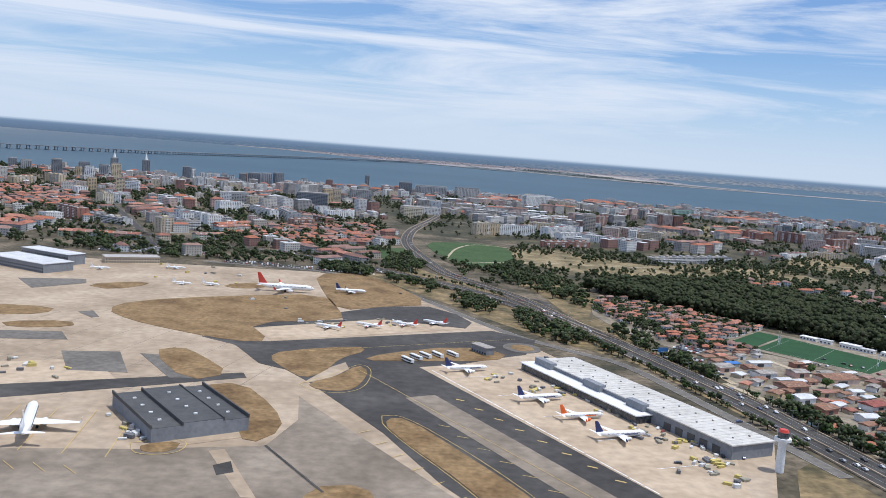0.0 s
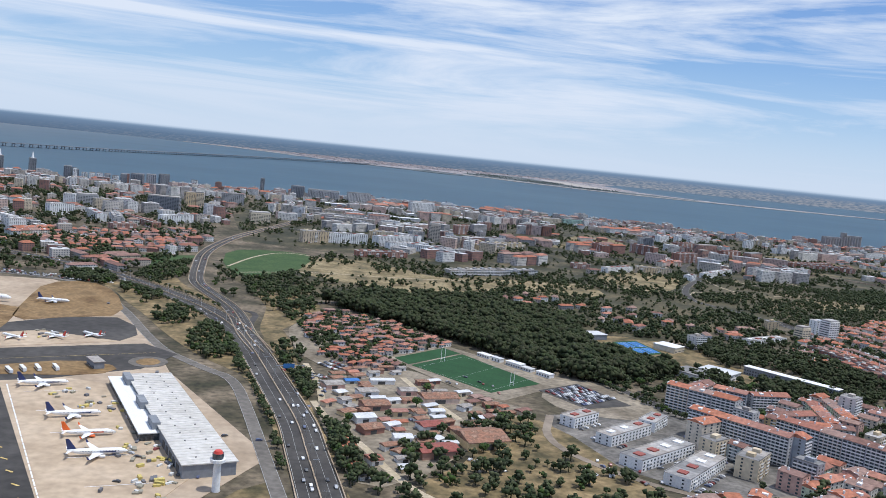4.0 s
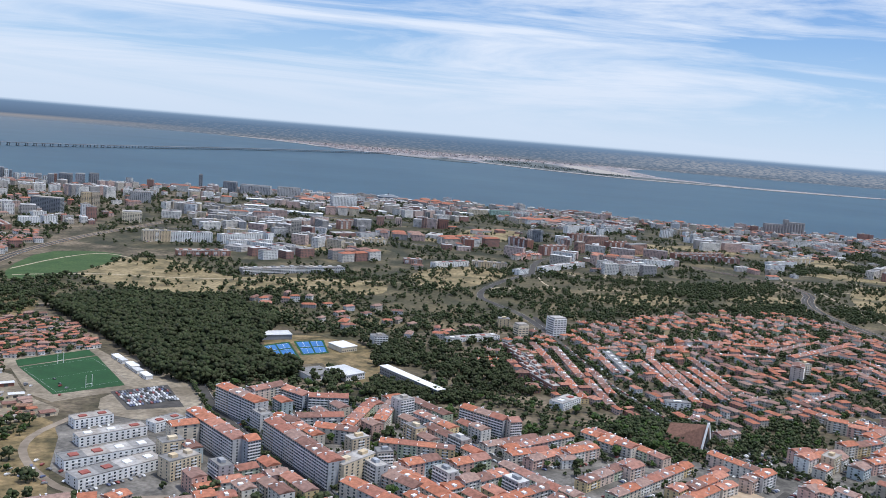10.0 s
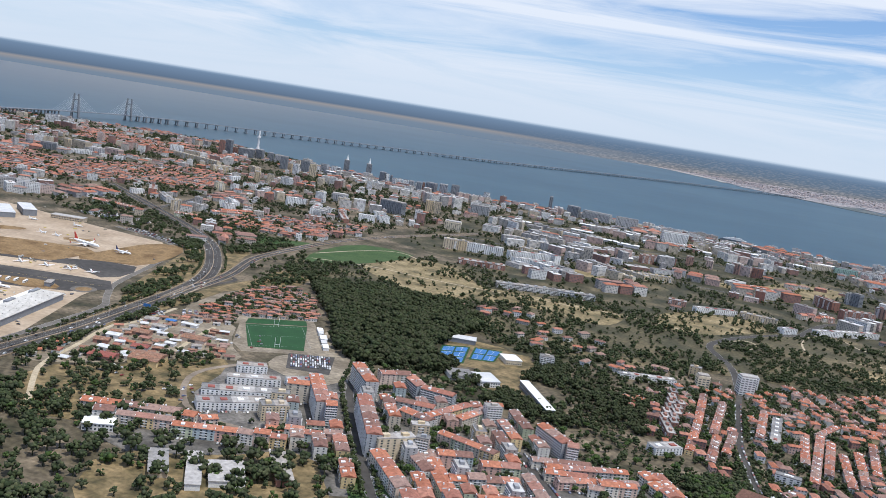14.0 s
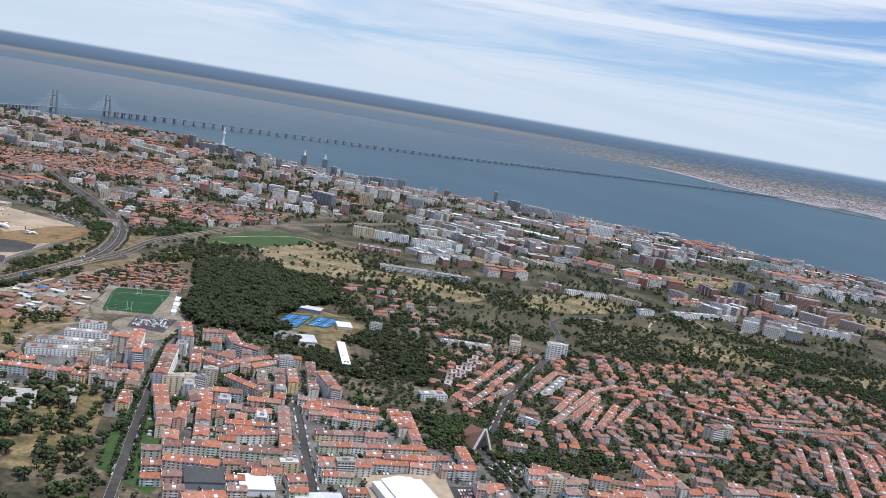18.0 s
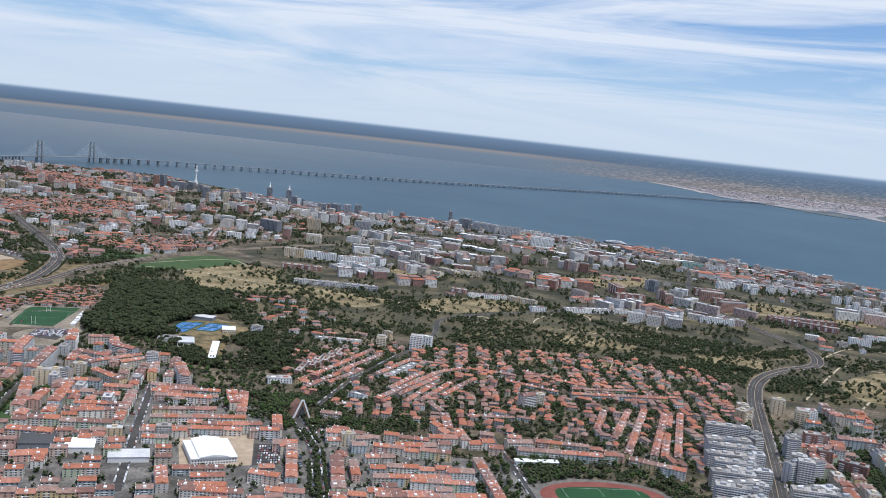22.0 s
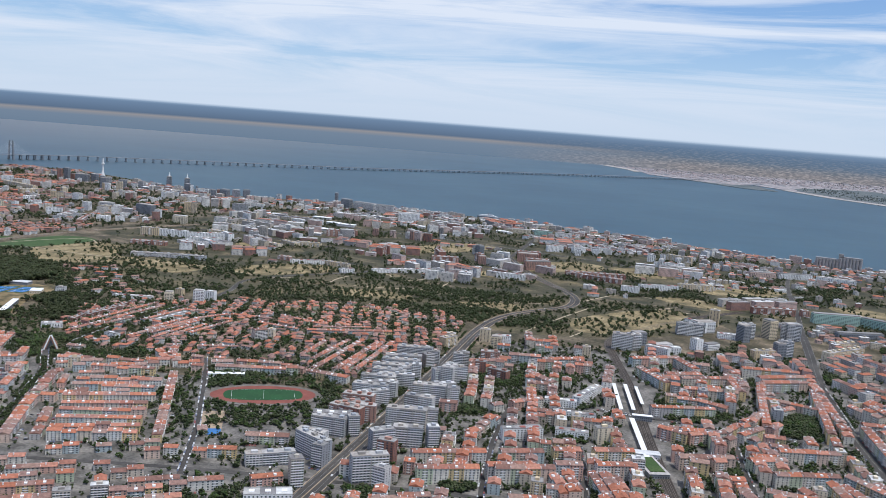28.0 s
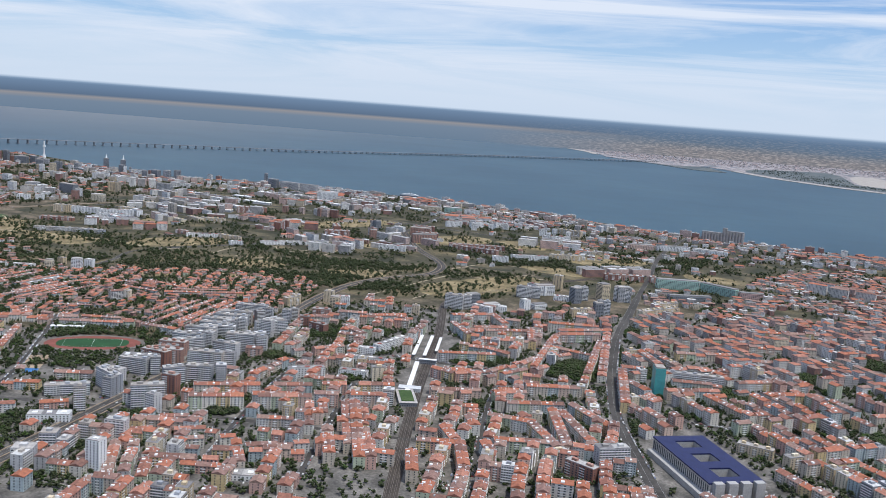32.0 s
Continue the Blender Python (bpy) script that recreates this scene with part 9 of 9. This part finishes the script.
first_car = None
MOTORWAY = smooth([(118, 160), (106, 212), (101, 232), (96, 254), (87, 281), (77, 310), (65, 345), (53, 375), (38, 403), (18, 430), (-8, 458), (-38, 486), (-65, 505), (-100, 524)], 2)
LINK = smooth([(58, 368), (49, 398), (38, 428), (20, 460), (6, 487), (-2, 520), (-10, 560), (-18, 600), (-22, 650), (-21, 720)], 2)
CITY = smooth([(700, 250), (678, 334), (648, 442), (622, 530), (601, 600), (590, 660), (598, 715), (622, 765)], 2)
for path, n, lanes in ((MOTORWAY, 70, (-4.6, -3.1, -1.6, 1.6, 3.1, 4.6)), (LINK, 18, (-2.7, -1.1, 1.1, 2.7)), (CITY, 26, (-4.4, -2.4, 2.4, 4.4))):
    for _ in range(n):
        k = int(rng.integers(len(path) - 1))
        a, b = path[k], path[k + 1]
        p, d = a.lerp(b, rng.uniform()), (b - a).normalized()
        lane = lanes[int(rng.integers(len(lanes)))]
        p = p + Vector((d.y, -d.x)) * lane
        m = pose(p.x, p.y, 0.17, 0, 0, math.degrees(math.atan2(d.y, d.x)) + (180 if lane > 0 else 0))
        if first_car is None:
            first_car = car(m)
        else:
            copy_thing(first_car, m)

# parked cars, joined
bm = bmesh.new()
car_shape(bm)
bm.verts.index_update()
CAR_V = np.array([tuple(v.co) for v in bm.verts])
CAR_F = [tuple(v.index for v in f.verts) for f in bm.faces]
bm.free()
vs, fs = [], []


def parked(x, y, ang, z=0.13):
    c, s = math.cos(ang), math.sin(ang)
    k = len(vs) * len(CAR_V)
    vs.append(CAR_V @ np.array([[c, s, 0], [-s, c, 0], [0, 0, 1]]) + (x, y, z))
    fs.extend([tuple(i + k for i in f) for f in CAR_F])


def lot(o, u, v, pitch=1.15, lane=2.9, fill_share=0.85):
    o, u, v = Vector(o), Vector(u), Vector(v)
    du, dv = (u - o), (v - o)
    nu, nv = int(du.length / pitch), int(dv.length / lane)
    ang = math.atan2(dv.y, dv.x)
    for i in range(nu):
        for j in range(nv):
            if rng.uniform() < fill_share:
                p = o + du * (i + 0.5) / nu + dv * (j + 0.5) / nv
                parked(p.x, p.y, ang + rng.uniform(-0.05, 0.05))


lot((180, 321), (195, 335), (193, 305))
lot((884, 300), (906, 322), (897, 282), 1.3, 3.4, 0.4)
lot((-110, 462), (-30, 458), (-112, 474), 1.4, 3.6, 0.7)
lot((-180, 470), (-120, 478), (-186, 500), 1.4, 3.6, 0.7)
lot((92, 330), (104, 318), (98, 338), 1.2, 3.0, 0.8)
lot((322, 262), (334, 250), (327, 268), 1.3, 3.2, 0.7)
lot((426, 309), (438, 324), (434, 298), 1.3, 3.2, 0.6)
lot((449, 254), (456, 263), (433, 273), 1.25, 3.0, 0.75)
for path, off in (([(322, 300), (350, 271), (377, 243), (430, 190)], 2.0), ([(268, 257), (305, 215), (345, 172)], 2.4), ([(505, 380), (540, 345), (600, 280), (640, 230)], 1.5), ([(980, 372), (935, 451), (905, 530), (868, 650)], 3.6), ([(790, 250), (760, 310), (735, 370), (715, 430)], 1.5), ([(840, 260), (806, 330), (775, 400)], 1.5), ([(900, 330), (870, 400), (845, 470)], 1.5), ([(678, 334), (648, 442), (622, 530)], 5.6), ([(411, 346), (392, 400), (375, 480)], 1.5), ([(415, 320), (455, 290), (500, 240)], 2.2), ([(960, 470), (1060, 500), (1180, 540)], 1.5), ([(760, 470), (800, 480), (880, 500)], 1.5)):
    for a, b in zip(path, path[1:]):
        a, b = Vector(a), Vector(b)
        d = (b - a).normalized()
        for k in range(int((b - a).length / 2.5)):
            for side in (-1, 1):
                if rng.uniform() < 0.6:
                    p = a + d * k * 2.5 + Vector((d.y, -d.x)) * side * off
                    parked(p.x, p.y, math.atan2(d.y, d.x), 0.16)
for cx, cy, sx, sy, n in ((66, 226, 8, 14, 26), (91, 313, 4, 3, 34), (98, 290, 4, 8, 14), (133, 272, 4, 10, 14), (148, 232, 5, 4, 12), (150, 318, 6, 6, 10), (200, 240, 8, 8, 24)):
    for _ in range(n):
        x, y = rng.normal(cx, sx), rng.normal(cy, sy)
        if not taken(x, y, 0.8):
            parked(x, y, rng.uniform(0, 3.1), 0.12)
for x, y, ang, side in SPOTS:
    for k in range(4):
        px, py = x + math.cos(ang) * (k - 1.5) * 1.5, y + math.sin(ang) * (k - 1.5) * 1.5
        if rng.uniform() < 0.75 and not near_road((px, py), -0.6) and not taken(px, py, -1.2):
            parked(px, py, ang + 1.5708, 0.03)
tagged(mesh_part("parked_cars", np.concatenate(vs).tolist(), fs, "car_paint_joined"), "many parked cars along streets and lots", "cars", kind="stuff")

# ---- single trees near the path ----
TREE_PARTS = []


def tree(x, y, s, k, material="foliage"):
    m = pose(x, y, 0.02, 0, 0, rng.uniform(0, 360)) @ Matrix.Diagonal((s, s, s, 1))
    if k < len(TREE_PARTS):
        ob = copy_thing(TREE_PARTS[k], m)
        ob.matrix_basis = m
        return ob
    bm = bmesh.new()
    loft(bm, [[(math.cos(a) * r + ox, math.sin(a) * r, z) for a in (0, 1.26, 2.51, 3.77, 5.03)] for z, r, ox in ((-0.05, 0.13, 0), (0.5, 0.09, 0.02), (1.1, 0.06, 0.05))])
    for a in (0.4, 2.5, 4.4):
        loft(bm, [[(math.cos(a) * t + dx * 0.04, math.sin(a) * t + dy * 0.04, 0.7 + t) for dx, dy in ((1, 0), (-0.5, 0.8), (-0.5, -0.8))] for t in (0.0, 0.55)])
    root = tagged(part("tree", bm, "bark"), "rounded dark green broadleaf tree", "tree", group="street trees")
    v, f = tree_mesh(rng, 26, 1.0, 1.35)
    mesh_part("crown", v, f, material, root)
    root.matrix_basis = m
    TREE_PARTS.append(root)
    return root


placed = 0
for poly, n, lo, hi in (([(95, 210), (110, 235), (100, 330), (150, 310), (170, 285), (150, 235), (120, 205)], 40, 0.9, 1.8), ([(222, 345), (268, 262), (300, 222), (420, 325), (372, 360), (283, 380)], 160, 1.0, 2.1), ([(62, 300), (78, 312), (60, 362), (40, 405)], 60, 1.0, 2.0), ([(200, 215), (300, 120), (350, 160), (262, 255)], 60, 1.4, 2.4), ([(183, 345), (215, 350), (240, 372), (222, 385), (190, 375)], 50, 1.6, 2.6)):
    for q in scatter(rng, poly, n * 3, (lo, hi), check=False):
        if placed < 190 and n > 0 and not near_road(q[:2], 0.8) and not taken(*q[:2], 0.9) and not inside(q[:2], PITCH):
            tree(q[0], q[1], q[2], q[4], "foliage" if q[4] < 3 else "light_foliage")
            placed, n = placed + 1, n - 1

# ---- motorway gantry and lamps ----
gantry = tagged(new("road_sign"), "blue motorway direction sign on a grey gantry", "road sign")
gantry.matrix_basis = pose(84.5, 312, 0.1, 0, 0, 22)
for x in (-5.5, 5.5):
    bm = bmesh.new()
    box(bm, x - 0.12, -0.12, 0, x + 0.12, 0.12, 3.2)
    part("post", bm, "bare_metal", gantry)
bm = bmesh.new()
box(bm, -5.6, -0.1, 3.0, 5.6, 0.1, 3.2)
part("beam", bm, "bare_metal", gantry)
bm = bmesh.new()
box(bm, -2.6, -0.2, 2.2, 1.6, -0.11, 3.9)
part("panel", bm, "court_blue", gantry, "plain blue sign panel")


def lamp(m):
    root = tagged(new("street_lamp"), "tall grey motorway street lamp", "street lamp", group="road lamps")
    root.matrix_basis = m
    bm = bmesh.new()
    bmesh.ops.create_cone(bm, cap_ends=True, segments=6, radius1=0.09, radius2=0.05, depth=5, matrix=Matrix.Translation((0, 0, 2.5)))
    pole = part("pole", bm, "bare_metal", root)
    for s in (-1, 1):
        bm = bmesh.new()
        box(bm, min(0, s * 0.9), -0.05, 4.95, max(0, s * 0.9), 0.05, 5.03)
        part("arm", bm, "bare_metal", pole)
    return root


first_lamp = None
for a, b in zip(MOTORWAY[::2], MOTORWAY[1::2]):
    m = pose(a.x, a.y, 0.14, 0, 0, math.degrees(math.atan2(b.y - a.y, b.x - a.x)) + 90)
    if first_lamp is None:
        first_lamp = lamp(m)
    else:
        copy_thing(first_lamp, m)
